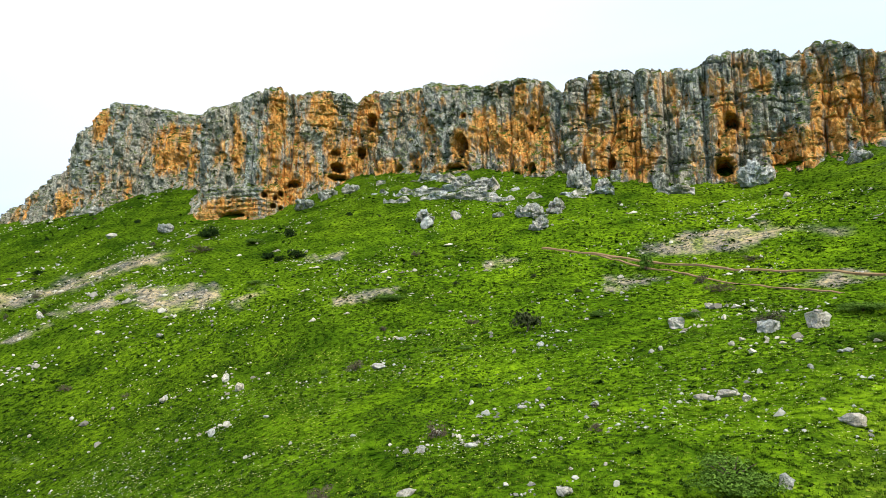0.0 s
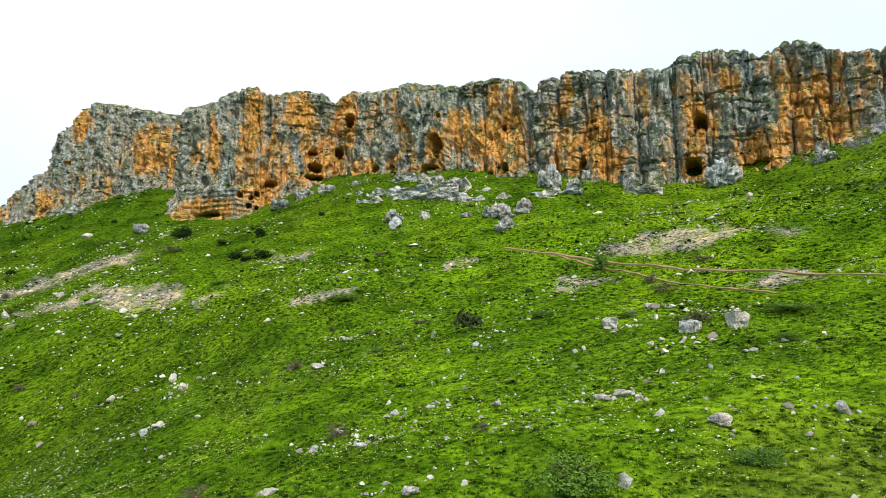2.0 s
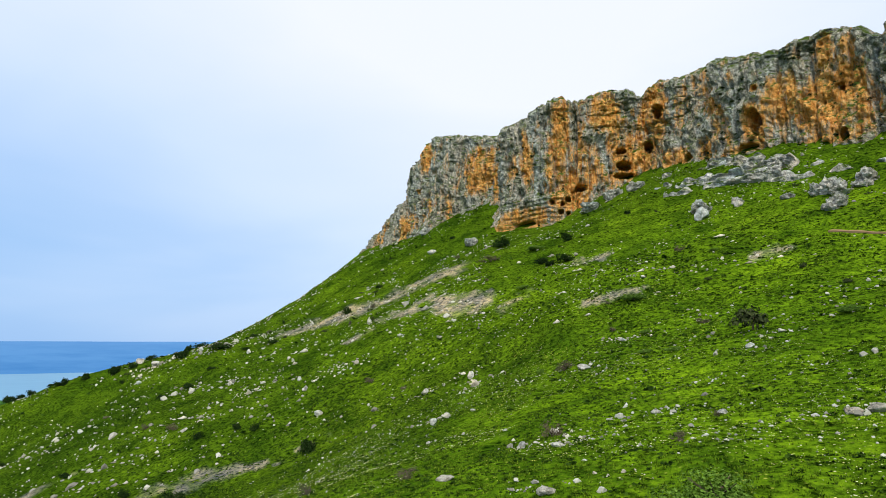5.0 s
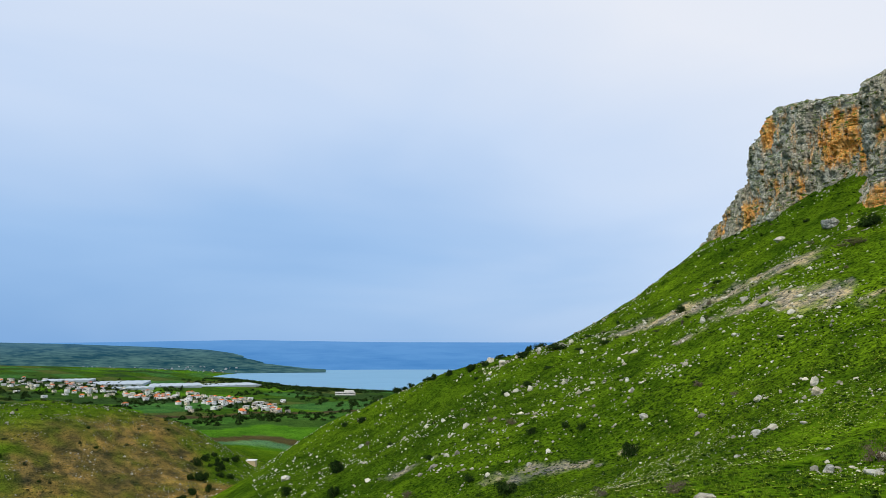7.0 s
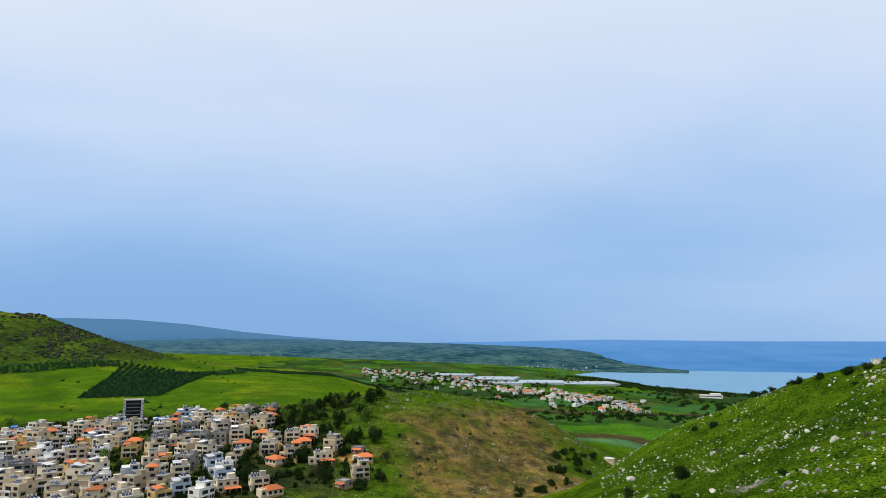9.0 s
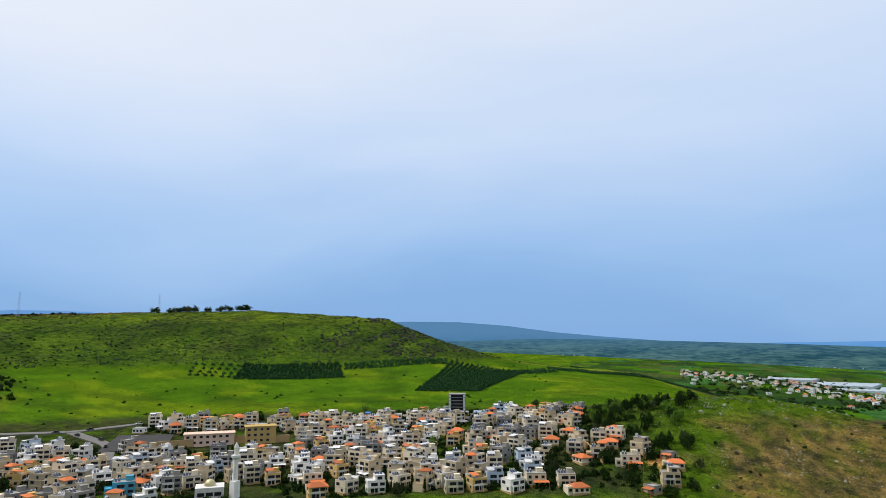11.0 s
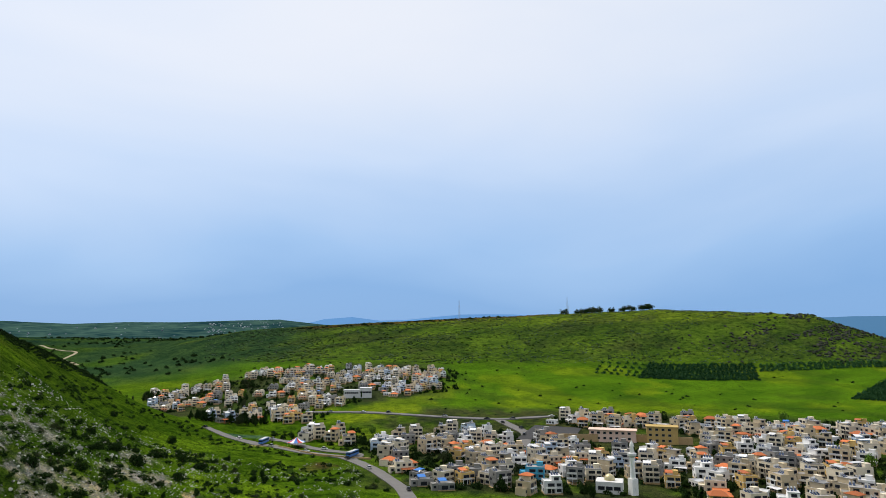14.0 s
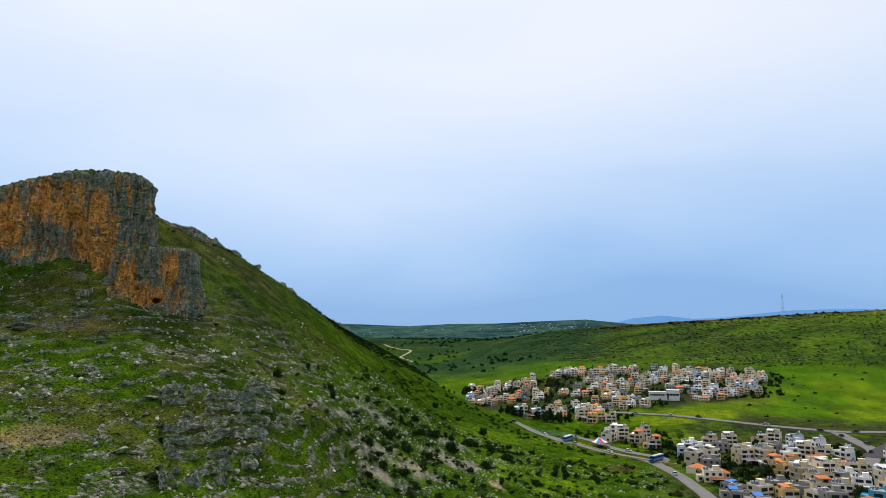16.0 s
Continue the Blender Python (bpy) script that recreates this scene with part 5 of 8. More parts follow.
def far_model(root):
    """The same house with its openings in the wall's own mesh, for the far streets."""
    out = tagged(new("house"), root["label"], "house", "village houses")
    groups = {}
    for ob in root.children:
        kind = ob.name.split(".")[0]
        kind = "window" if kind in ("window", "balcony_door") else "balcony" if kind in ("balcony", "awning", "pillar") else "solar_heater" if kind in ("solar_heater", "stair_head", "roof_canopy") else kind
        groups.setdefault(kind, []).append(ob)
    for name, obs in groups.items():
        verts, faces, mats, index = [], [], [], []
        for ob in obs:
            base = len(verts)
            verts += [tuple(ob.matrix_basis @ v.co) for v in ob.data.vertices]
            for f in ob.data.polygons:
                faces.append(tuple(base + k for k in f.vertices))
                m = ob.data.materials[f.material_index]
                if m not in mats:
                    mats.append(m)
                index.append(mats.index(m))
        me = mesh_of(name, verts, faces, *mats)
        me.polygons.foreach_set("material_index", index)
        tagged(piece(name, me, None, out), kind="stuff" if len(obs) > 1 else "")
    return out


FAR_MODELS = [far_model(root) for root in MODELS]
SHRINK = Matrix.Diagonal((0.74, 0.74, 0.82, 1))
TINY = Matrix.Diagonal((0.58, 0.58, 0.62, 1))
spots.sort(key=lambda p: math.hypot(p[0] - 6, p[1] - 14))
used = set()
rest = []
for k, (x, y, a) in enumerate(spots):
    i = rng.choices(range(len(MODELS)), SHARES)[0]
    if bearing(x, y)[0] < 112:
        i = rng.choice((0, 6, 9, 10, 10, 13, 14, 15, 16))
    turn = math.degrees(a) + 14 * math.sin(x / 60 + y / 90) + rng.choice((0, 0, 0, 55, -55, 14, -14, 30, -35))
    m = pose(x, y, at_ground(x, y) + 0.4, 0, 0, turn)
    far = math.hypot(x - 6, y - 14) > 372
    model = (FAR_MODELS if far else MODELS)[i]
    if k >= 300:
        rest.append((i, m @ (TINY if math.hypot(x - 6, y - 14) > 515 else SHRINK)))
        continue
    if (i, far) in used:
        copy_thing(model, m)
    else:
        model.matrix_basis = m @ SHRINK
        used.add((i, far))
verts, faces, mats, index = [], [], [], []
for i, m in rest:
    for ob in FAR_MODELS[i].children:
        base = len(verts)
        verts += [tuple(m @ v.co) for v in ob.data.vertices]
        for f in ob.data.polygons:
            faces.append(tuple(base + k for k in f.vertices))
            mat = ob.data.materials[f.material_index]
            if mat not in mats:
                mats.append(mat)
            index.append(mats.index(mat))
row_me = mesh_of("far_streets", verts, faces, *mats)
row_me.polygons.foreach_set("material_index", index)
tagged(new("far_streets", row_me), "crowded cream and grey houses on the far rise", "houses", kind="stuff")
for i in range(len(MODELS)):
    for far, model in ((False, MODELS[i]), (True, FAR_MODELS[i])):
        if (i, far) not in used:
            for ob in (*model.children, model):
                bpy.data.objects.remove(ob)

# ---- landmarks ----
tower = tagged(new("office_tower"), "dark glazed tower block with pale concrete frame above the houses", "tower block")
tower.matrix_basis = pose(-420, -233, at_ground(-420, -233) + 1.0, 0, 0, 118) @ Matrix.Diagonal((0.88, 0.88, 0.80, 1))
piece("core", box(-6.6, -6.6, -3, 6.6, 6.6, 15), WINDOW_GLASS, tower, label="dark glass curtain wall")
for k in range(6):
    piece("floor_slab", box(-7.2, -7.2, k * 3 - 0.25, 7.2, 7.2, k * 3 + 0.35), CONCRETE, tower)
for x in (-7.1, 5.4):
    piece("pier", box(x, -7.1, 0, x + 1.7, -6.4, 15.4), TRIM_WHITE, tower)
piece("side_wall", box(-7.3, -6.3, -3, -6.7, 7.0, 15.6), CONCRETE, tower)
for x, y, w, wall, label in ((-249, -308, 30, PINK_WALL, "long pink two-storey school block with rows of windows"), (-270, -287, 19, OCHRE_WALL, "three-storey ochre school wing with ribbon windows")):
    school = tagged(new("school"), label, "school")
    school.matrix_basis = pose(x, y, at_ground(x, y), 0, 0, 141) @ Matrix.Diagonal((0.95, 0.9, 0.9, 1))
    n = 2 if wall is PINK_WALL else 3
    piece("wall", box(-w / 2, -5.5, -4, w / 2, 5.5, n * 3.6), wall, school)
    piece("roof", box(-w / 2 - 0.6, -6.1, n * 3.6, w / 2 + 0.6, 6.1, n * 3.6 + 0.5), wall, school)
    for k in range(n):
        for j in range(int(w / 3.9)):
            piece("window", WINDOW, None, school, pose(-w / 2 + 2.2 + 3.9 * j, -5.52, k * 3.6 + 1.2))
minaret = tagged(new("minaret"), "slender white stone minaret with a balcony and dome", "minaret")
minaret.matrix_basis = pose(-185, -210, at_ground(-185, -210))
piece("shaft", join(box(-1.6, -1.6, -2, 1.6, 1.6, 7), drum(0, 0, 7, 17, 1.25, 1.1, 16)), WHITE_WALL, minaret)
piece("balcony", join(drum(0, 0, 16.2, 17, 1.2, 2.0, 16), drum(0, 0, 17, 18, 2.0, 2.0, 16)), TRIM_WHITE, minaret)
piece("lantern", join(drum(0, 0, 18, 21, 0.9, 0.85, 12), drum(0, 0, 21, 22.2, 1.1, 0.8, 12), drum(0, 0, 22.2, 23.6, 0.8, 0.05, 12)), WHITE_WALL, minaret)
mosque = tagged(new("mosque"), "white mosque hall with a small golden dome", "mosque")
mosque.matrix_basis = pose(-179, -219, at_ground(-179, -219), 0, 0, 140)
piece("wall", box(-6, -5, -4, 6, 5, 5), WHITE_WALL, mosque)
bm = bmesh.new()
bmesh.ops.create_uvsphere(bm, u_segments=20, v_segments=12, radius=2.4, matrix=Matrix.Translation((0, 0, 5.4)))
dome_me = bpy.data.meshes.new("dome")
bm.to_mesh(dome_me)
bm.free()
dome_me.materials.append(plain_material("gilded_dome", (0.42, 0.34, 0.14), (0.6, 0.55, 0.35), 2.0, 0.4, 0.5, metal=0.4))
piece("dome", dome_me, None, mosque, label="pale golden dome")
for x in (-3.5, 0, 3.5):
    piece("window", WIDE_WINDOW, None, mosque, pose(x, -5.02, 1.4))
blue = house(12, 11, 3, TURQUOISE_WALL, "bright turquoise three-storey house with balconies", wing=4)
blue.matrix_basis = pose(-155, -245, at_ground(-155, -245), 0, 0, 146) @ SHRINK
clinic = tagged(new("public_hall"), "long white public hall with narrow dark windows", "hall")
clinic.matrix_basis = pose(-139, -517, at_ground(-139, -517), 0, 0, 164) @ Matrix.Diagonal((0.8, 0.8, 0.9, 1))
piece("wall", join(box(-15, -6, -4, 2, 6, 6), box(2, -7, -4, 15, 6, 8)), WHITE_WALL, clinic)
piece("roof", join(box(-15.3, -6.3, 6, 2, 6.3, 6.4), box(2, -7.3, 8, 15.3, 6.3, 8.4)), ROOF_WHITE, clinic)
for j in range(7):
    piece("window", WINDOW, None, clinic, pose(-13 + 2.1 * j, -6.02, 3))
for j in range(4):
    piece("window", WIDE_WINDOW, None, clinic, pose(3.8 + 3.1 * j, -7.02, 3.5))


def tent_canopy(x, y):
    """A round canopy in red, white and blue gores on a pole."""
    root = tagged(new("canopy_tent"), "round canopy tent with red, white and blue stripes", "tent")
    root.matrix_basis = pose(x, y, at_ground(x, y) + 0.3) @ Matrix.Diagonal((0.75, 0.75, 0.9, 1))
    mats = [plain_material("tent_" + n, c, tuple(v * 1.1 for v in c), 1.0, 0.7, 0.2) for n, c in (("red", (0.5, 0.06, 0.05)), ("white", (0.7, 0.7, 0.7)), ("blue", (0.05, 0.18, 0.5)))]
    for k in range(12):
        a, b = 2 * math.pi * k / 12, 2 * math.pi * (k + 1) / 12
        v = [(0, 0, 6.2), (3.6 * math.cos(a), 3.6 * math.sin(a), 4.2), (3.6 * math.cos(b), 3.6 * math.sin(b), 4.2), (7.5 * math.cos(a), 7.5 * math.sin(a), 3.0), (7.5 * math.cos(b), 7.5 * math.sin(b), 3.0)]
        v += [(p, q, r - 0.06) for p, q, r in v]
        piece("gore", (v, [(0, 1, 2), (1, 3, 4, 2), (7, 6, 5), (7, 9, 8, 6), (3, 8, 9, 4)]), mats[k % 3], root)
    piece("pole", drum(0, 0, 0, 6.1, 0.12, 0.1, 8), METAL, root)
    for k in range(0, 12, 2):
        a = 2 * math.pi * k / 12
        piece("post", drum(7.2 * math.cos(a), 7.2 * math.sin(a), 0, 3.0, 0.07, 0.07, 6), METAL, root)


tent_canopy(-63, -377)


def bus(x, y, turn, label):
    root = tagged(new("bus"), label, "bus")
    root.matrix_basis = pose(x, y, at_ground(x, y) + 0.5, 0, 0, turn)
    paint_blue = plain_material("bus_paint", (0.05, 0.16, 0.45), (0.06, 0.19, 0.5), 1.0, 0.35, 0.5)
    piece("body", join(box(-5.8, -1.25, 0.45, 5.8, 1.25, 1.7), box(-5.75, -1.2, 2.5, 5.75, 1.2, 3.0)), paint_blue, root)
    piece("window_band", box(-5.78, -1.22, 1.7, 5.78, 1.22, 2.5), WINDOW_GLASS, root)
    piece("roof", box(-5.6, -1.15, 3.0, 5.6, 1.15, 3.14), ROOF_WHITE, root)
    for u in (-3.6, 3.4):
        for v in (-1.28, 1.0):
            wheel = drum(0, 0, 0, 0.28, 0.5, 0.5, 14)
            tyre = piece("wheel", ([(p + u, r + v, q + 0.5) for p, q, r in wheel[0]], [f[::-1] for f in wheel[1]]), WINDOW_GLASS, root)
            hub = drum(0, 0, -0.02, 0.30, 0.26, 0.26, 10)
            piece("rim", ([(p + u, r + v, q + 0.5) for p, q, r in hub[0]], [f[::-1] for f in hub[1]]), METAL, tyre)


bus(-88, -336, 50, "blue city bus parked at the road junction")
bus(-45, -390, 62, "blue and white bus standing on the village road")


def car(x, y, turn, paint_mat, label, lift=0.5):
    root = tagged(new("car"), label, "car", "parked cars")
    root.matrix_basis = pose(x, y, at_ground(x, y) + lift, 0, 0, turn)
    piece("body", join(box(-2.1, -0.85, 0.3, 2.1, 0.85, 0.85)), paint_mat, root)
    v = [(-1.5, -0.78, 0.85), (1.2, -0.78, 0.85), (1.2, 0.78, 0.85), (-1.5, 0.78, 0.85), (-1.1, -0.66, 1.45), (0.6, -0.66, 1.45), (0.6, 0.66, 1.45), (-1.1, 0.66, 1.45)]
    piece("cabin", (v, [(4, 5, 6, 7), (0, 1, 5, 4), (1, 2, 6, 5), (2, 3, 7, 6), (3, 0, 4, 7)]), WINDOW_GLASS, root)
    piece("roof", box(-1.05, -0.62, 1.44, 0.55, 0.62, 1.5), paint_mat, root)
    for u in (-1.3, 1.3):
        for w in (-0.88, 0.68):
            g = drum(0, 0, 0, 0.2, 0.32, 0.32, 10)
            tyre = piece("wheel", ([(p + u, r + w, q + 0.32) for p, q, r in g[0]], [f[::-1] for f in g[1]]), WINDOW_GLASS, root)
            hub = drum(0, 0, -0.015, 0.215, 0.19, 0.19, 8)
            piece("rim", ([(p + u, r + w, q + 0.32) for p, q, r in hub[0]], [f[::-1] for f in hub[1]]), METAL, tyre)
    return root


PAINTS = [("white", plain_material("car_white", (0.7, 0.7, 0.7), (0.75, 0.75, 0.75), 1, 0.3, 0.5)), ("silver", plain_material("car_silver", (0.4, 0.41, 0.42), (0.45, 0.46, 0.47), 1, 0.3, 0.5)), ("black", plain_material("car_black", (0.02, 0.02, 0.02), (0.03, 0.03, 0.03), 1, 0.3, 0.5))]
first = {}
for line, width in ROADS:
    pts = along([(*q, 0) for q in line], 21.0)
    for p, q in zip(pts[:-1], pts[1:]):
        if rng.random() < 0.75:
            t = (q - p)[:2] / (np.linalg.norm((q - p)[:2]) + 1e-6)
            n, side = np.array((-t[1], t[0])), rng.choice((-1, 1))
            x, y = p[:2] + t * rng.uniform(0, 12) + n * side * (width / 2 - 1.4)
            name, mat = rng.choice(PAINTS)
            m = pose(x, y, at_ground(x, y) + 0.5, 0, 0, math.degrees(math.atan2(t[1], t[0])) + (0 if side > 0 else 180))
            if name in first:
                copy_thing(first[name], m)
            else:
                first[name] = car(x, y, 0, mat, name + " car parked along the village road")
                first[name].matrix_basis = m

# the school yard and the retaining walls
yard_p = np.array([[(-196, -338), (-228, -368)], [(-226, -318), (-252, -346)]], float)
yard = np.zeros((14, 14, 3))
for i in range(14):
    for j in range(14):
        u, v = i / 13, j / 13
        q = yard_p[0, 0] * (1 - u) * (1 - v) + yard_p[0, 1] * (1 - u) * v + yard_p[1, 0] * u * (1 - v) + yard_p[1, 1] * u * v
        yard[i, j] = (*q, at_ground(*q) + 0.6)
tagged(new("pavement", grid_mesh("pavement", yard, DARK_ASPHALT)), "dark asphalt car park beside the school", "car park", kind="structure")


def garden_wall(line, height, label):
    p = np.array(along([(*q, 0) for q in line], 4.0))[:, :2]
    t = np.gradient(p, axis=0)
    n = np.c_[-t[:, 1], t[:, 0]] / np.linalg.norm(t, axis=1)[:, None]
    z = ground_z(p[:, 0], p[:, 1])
    rows = [np.c_[p + n * o, z + dz] for o, dz in ((-0.3, -3), (-0.25, height), (0.25, height), (0.3, -3))]
    tagged(new("retaining_wall", grid_mesh("retaining_wall", np.array(rows)[::-1], STONE_WALL, smooth=False)), label, "wall")


garden_wall([(-220, -322), (-258, -298), (-280, -272)], 4.5, "sandstone retaining wall below the school yard")
garden_wall([(-300, -80), (-318, -96), (-340, -112)], 4.0, "ochre sandstone retaining wall behind houses")
garden_wall([(-96, -326), (-70, -345), (-52, -375)], 1.0, "low sandstone wall along the village road")

# ---- plants ----
def stuff_mesh(name, verts, tris, pos, scale, yaw, material, tilt=None):
    """Many copies of one small form (verts [k,3], tris [m,3]) joined into one mesh."""
    verts, tris = np.asarray(verts, float), np.asarray(tris, int)
    n, k = len(pos), len(verts)
    v = verts[None] * np.asarray(scale).reshape(n, 1, -1)
    c, s = np.cos(yaw)[:, None], np.sin(yaw)[:, None]
    v = np.stack([v[..., 0] * c - v[..., 1] * s, v[..., 0] * s + v[..., 1] * c, v[..., 2]], -1) + np.asarray(pos)[:, None]
    f = (tris[None] + (np.arange(n) * k)[:, None, None]).reshape(-1, 3)
    me = bpy.data.meshes.new(name)
    me.vertices.add(n * k)
    me.vertices.foreach_set("co", v.reshape(-1).astype(np.float32))
    me.loops.add(f.size)
    me.loops.foreach_set("vertex_index", f.reshape(-1).astype(np.int32))
    me.polygons.add(len(f))
    me.polygons.foreach_set("loop_start", np.arange(0, f.size, 3, dtype=np.int32))
    me.polygons.foreach_set("use_smooth", np.zeros(len(f), bool))
    me.materials.append(material)
    me.update(calc_edges=True)
    return me


def leaf_cloud(r, lobes, leaves, size, flat=1.0, seed=0, ragged=0.35):
    """Leaves on the skins of several lobes: verts and triangles of a crown of radius 1."""
    g = np.random.default_rng(seed)
    c = g.normal(size=(lobes, 3))
    c = c / np.linalg.norm(c, axis=1)[:, None] * (g.random((lobes, 1)) ** 0.4) * (1 - r)
    c[:, 2] = np.abs(c[:, 2]) * flat
    rad = r * g.uniform(0.65, 1.25, lobes)
    k = g.integers(0, lobes, leaves)
    d = g.normal(size=(leaves, 3))
    d /= np.linalg.norm(d, axis=1)[:, None]
    d[:, 2] = np.where(d[:, 2] < -0.3, -d[:, 2], d[:, 2])
    p = c[k] + d * (rad[k] * (1 - ragged * g.random(leaves)))[:, None] * (1, 1, flat)
    p[:, 2] = np.maximum(p[:, 2], 0.02 + 0.05 * g.random(leaves))
    t = g.normal(size=(leaves, 3))
    t = t - (t * d).sum(1)[:, None] * d * 0.6
    t /= np.linalg.norm(t, axis=1)[:, None]
    b = np.cross(d, t)
    s = size * g.uniform(0.6, 1.4, (leaves, 1))
    v = np.stack([p - t * s, p + b * s * 0.7 + d * s * 0.3, p + t * s, p - b * s * 0.7 + d * s * 0.3], 1).reshape(-1, 3)
    i = np.arange(leaves)[:, None] * 4
    return v, np.concatenate([i + (0, 1, 2), i + (0, 2, 3)])


def limbs(height, spread, radius, count, seed):
    """A tapered trunk that forks into limbs."""
    g = random.Random(seed)
    out = [drum(0, 0, -0.6 * height, 0.35 * height, radius * 1.2, radius * 0.8, 8)]
    for k in range(count):
        a = 2 * math.pi * k / count + g.uniform(-0.4, 0.4)
        tip = Vector((math.cos(a) * spread * g.uniform(0.5, 1), math.sin(a) * spread * g.uniform(0.5, 1), height * g.uniform(0.7, 1)))
        foot = Vector((0, 0, 0.28 * height))
        side = (tip - foot).cross(Vector((0, 0, 1))).normalized()
        up = side.cross(tip - foot).normalized()
        v = [foot + (side * math.cos(q) + up * math.sin(q)) * radius * 0.6 for q in (0, 2.1, 4.2)] + [tip + (side * math.cos(q) + up * math.sin(q)) * radius * 0.15 for q in (0, 2.1, 4.2)]
        out.append(([tuple(p) for p in v], [(0, 1, 4, 3), (1, 2, 5, 4), (2, 0, 3, 5), (3, 4, 5)]))
    return join(*out)


def crown_mesh(name, material, **how):
    v, f = leaf_cloud(**how)
    return stuff_mesh(name, v, f, np.zeros((1, 3)), np.ones(1), np.zeros(1), material)


SHRUBS = {
    "green": ([crown_mesh("foliage", LEAF_GREEN, r=0.36, lobes=18, leaves=4200, size=0.026, flat=0.8, seed=20 + k) for k in range(3)], "low bright green shrub on the grassy slope"),
    "twig": ([crown_mesh("foliage", TWIGS, r=0.34, lobes=14, leaves=800, size=0.035, flat=0.9, seed=30 + k, ragged=0.8) for k in range(3)], "bare grey-brown thorn bush on the grassy slope"),
    "dark": ([crown_mesh("foliage", LEAF_DARK, r=0.38, lobes=14, leaves=900, size=0.06, flat=0.95, seed=40 + k) for k in range(4)], "dense dark evergreen bush on the slope"),
    "olive": ([crown_mesh("foliage", LEAF_OLIVE, r=0.36, lobes=14, leaves=700, size=0.055, flat=0.9, seed=50 + k) for k in range(3)], "grey-green scrub bush on the slope"),
}
STEMS = mesh_of("stems", *limbs(0.6, 0.5, 0.04, 6, 3), BARK)


def shrub(kind, x, y, w, h, turn=0.0, sink=0.05):
    meshes, label = SHRUBS[kind]
    root = tagged(new("shrub", meshes[int(abs(x * 7 + y * 13)) % len(meshes)]), label, "shrub", "hillside shrubs")
    root.matrix_basis = pose(x, y, at_ground(x, y) - sink * h, 0, 0, turn) @ Matrix.Diagonal((w / 2, w / 2, h / 1.05, 1))
    piece("stems", STEMS, None, root)
    return root


TREES = {
    "round": ([crown_mesh("crown", LEAF_DARK, r=0.40, lobes=12, leaves=420, size=0.085, flat=0.95, seed=60 + k) for k in range(4)], "leafy dark green tree"),
    "light": ([crown_mesh("crown", LEAF_GREEN, r=0.40, lobes=12, leaves=420, size=0.08, flat=1.0, seed=70 + k) for k in range(3)], "fresh green leafy tree"),
    "olive": ([crown_mesh("crown", LEAF_OLIVE, r=0.40, lobes=12, leaves=380, size=0.08, flat=0.9, seed=80 + k) for k in range(3)], "grey-green olive tree"),
    "cypress": ([crown_mesh("crown", LEAF_DARK, r=0.50, lobes=8, leaves=380, size=0.10, flat=1.0, seed=90 + k) for k in range(2)], "slim dark cypress tree"),
}
TRUNK = mesh_of("trunk", *limbs(0.55, 0.35, 0.05, 5, 8), BARK)


def tree(kind, x, y, w, h, turn=0.0, where="among the village houses"):
    meshes, label = TREES[kind]
    root = tagged(new("tree", TRUNK), label + " " + where, "tree", "trees")
    root.matrix_basis = pose(x, y, at_ground(x, y), 0, 0, turn) @ Matrix.Diagonal((w / 2, w / 2, h, 1))
    lift = 0.12 if kind != "cypress" else 0.05
    piece("crown", meshes[int(abs(x * 3 + y * 5)) % len(meshes)], None, root, pose(0, 0, lift) @ Matrix.Diagonal((1, 1, (1 - lift) / (1.0 if kind != "cypress" else 0.9), 1)))
    return root


GREEN = [(11.5, 26.2, 5.0, 2.0), (19.2, 26.7, 3.3, 1.1), (30.0, 43.6, 2.3, 0.9), (35.4, 53.4, 6.1, 1.4), (17.1, 69.5, 3.8, 1.1), (24.3, 61.9, 2.9, 0.9), (-7.4, 89.3, 5.7, 1.5), (-32.2, 108.3, 4.1, 1.2), (-40.1, 132.6, 7.0, 1.8), (-0.6, 66.7, 2.1, 0.8), (2.4, 65.5, 2.3, 0.7), (-12.5, 68.1, 1.3, 1.0), (-2.6, 75.0, 2.0, 0.9)]
TWIGGY = [(-0.4, 40.8, 2.0, 1.6), (-9.1, 66.4, 3.5, 1.7), (-5.9, 32.6, 2.2, 1.1), (8.4, 35.9, 1.5, 0.7), (31.6, 76.8, 3.3, 2.1), (30.9, 70.4, 5.4, 1.6), (28.1, 54.9, 5.9, 1.6), (3.3, 75.4, 2.7, 0.9), (-7.4, 78.5, 2.0, 0.9), (-4.6, 108.8, 3.9, 1.6), (-50.7, 131.2, 8.2, 2.3), (39.7, 81.2, 4.8, 1.2), (-50.5, 86.2, 3.3, 1.3), (-39.2, 80.0, 2.1, 1.0), (9.5, 40.7, 0.7, 0.6), (-22.5, 42.0, 2.5, 1.2), (-85.9, 53.7, 3.8, 1.7), (-172.4, 79.4, 3.7, 1.9), (-91.2, 79.1, 4.8, 1.7)]
DARK = [(-53.6, 142.8, 6.1, 3.6), (-32.6, 132.6, 4.2, 2.7), (-33.6, 120.3, 4.1, 2.3), (-27.3, 117.0, 4.8, 2.4), (-30.5, 117.2, 3.3, 1.8), (-21.0, 139.4, 2.1, 1.4)]
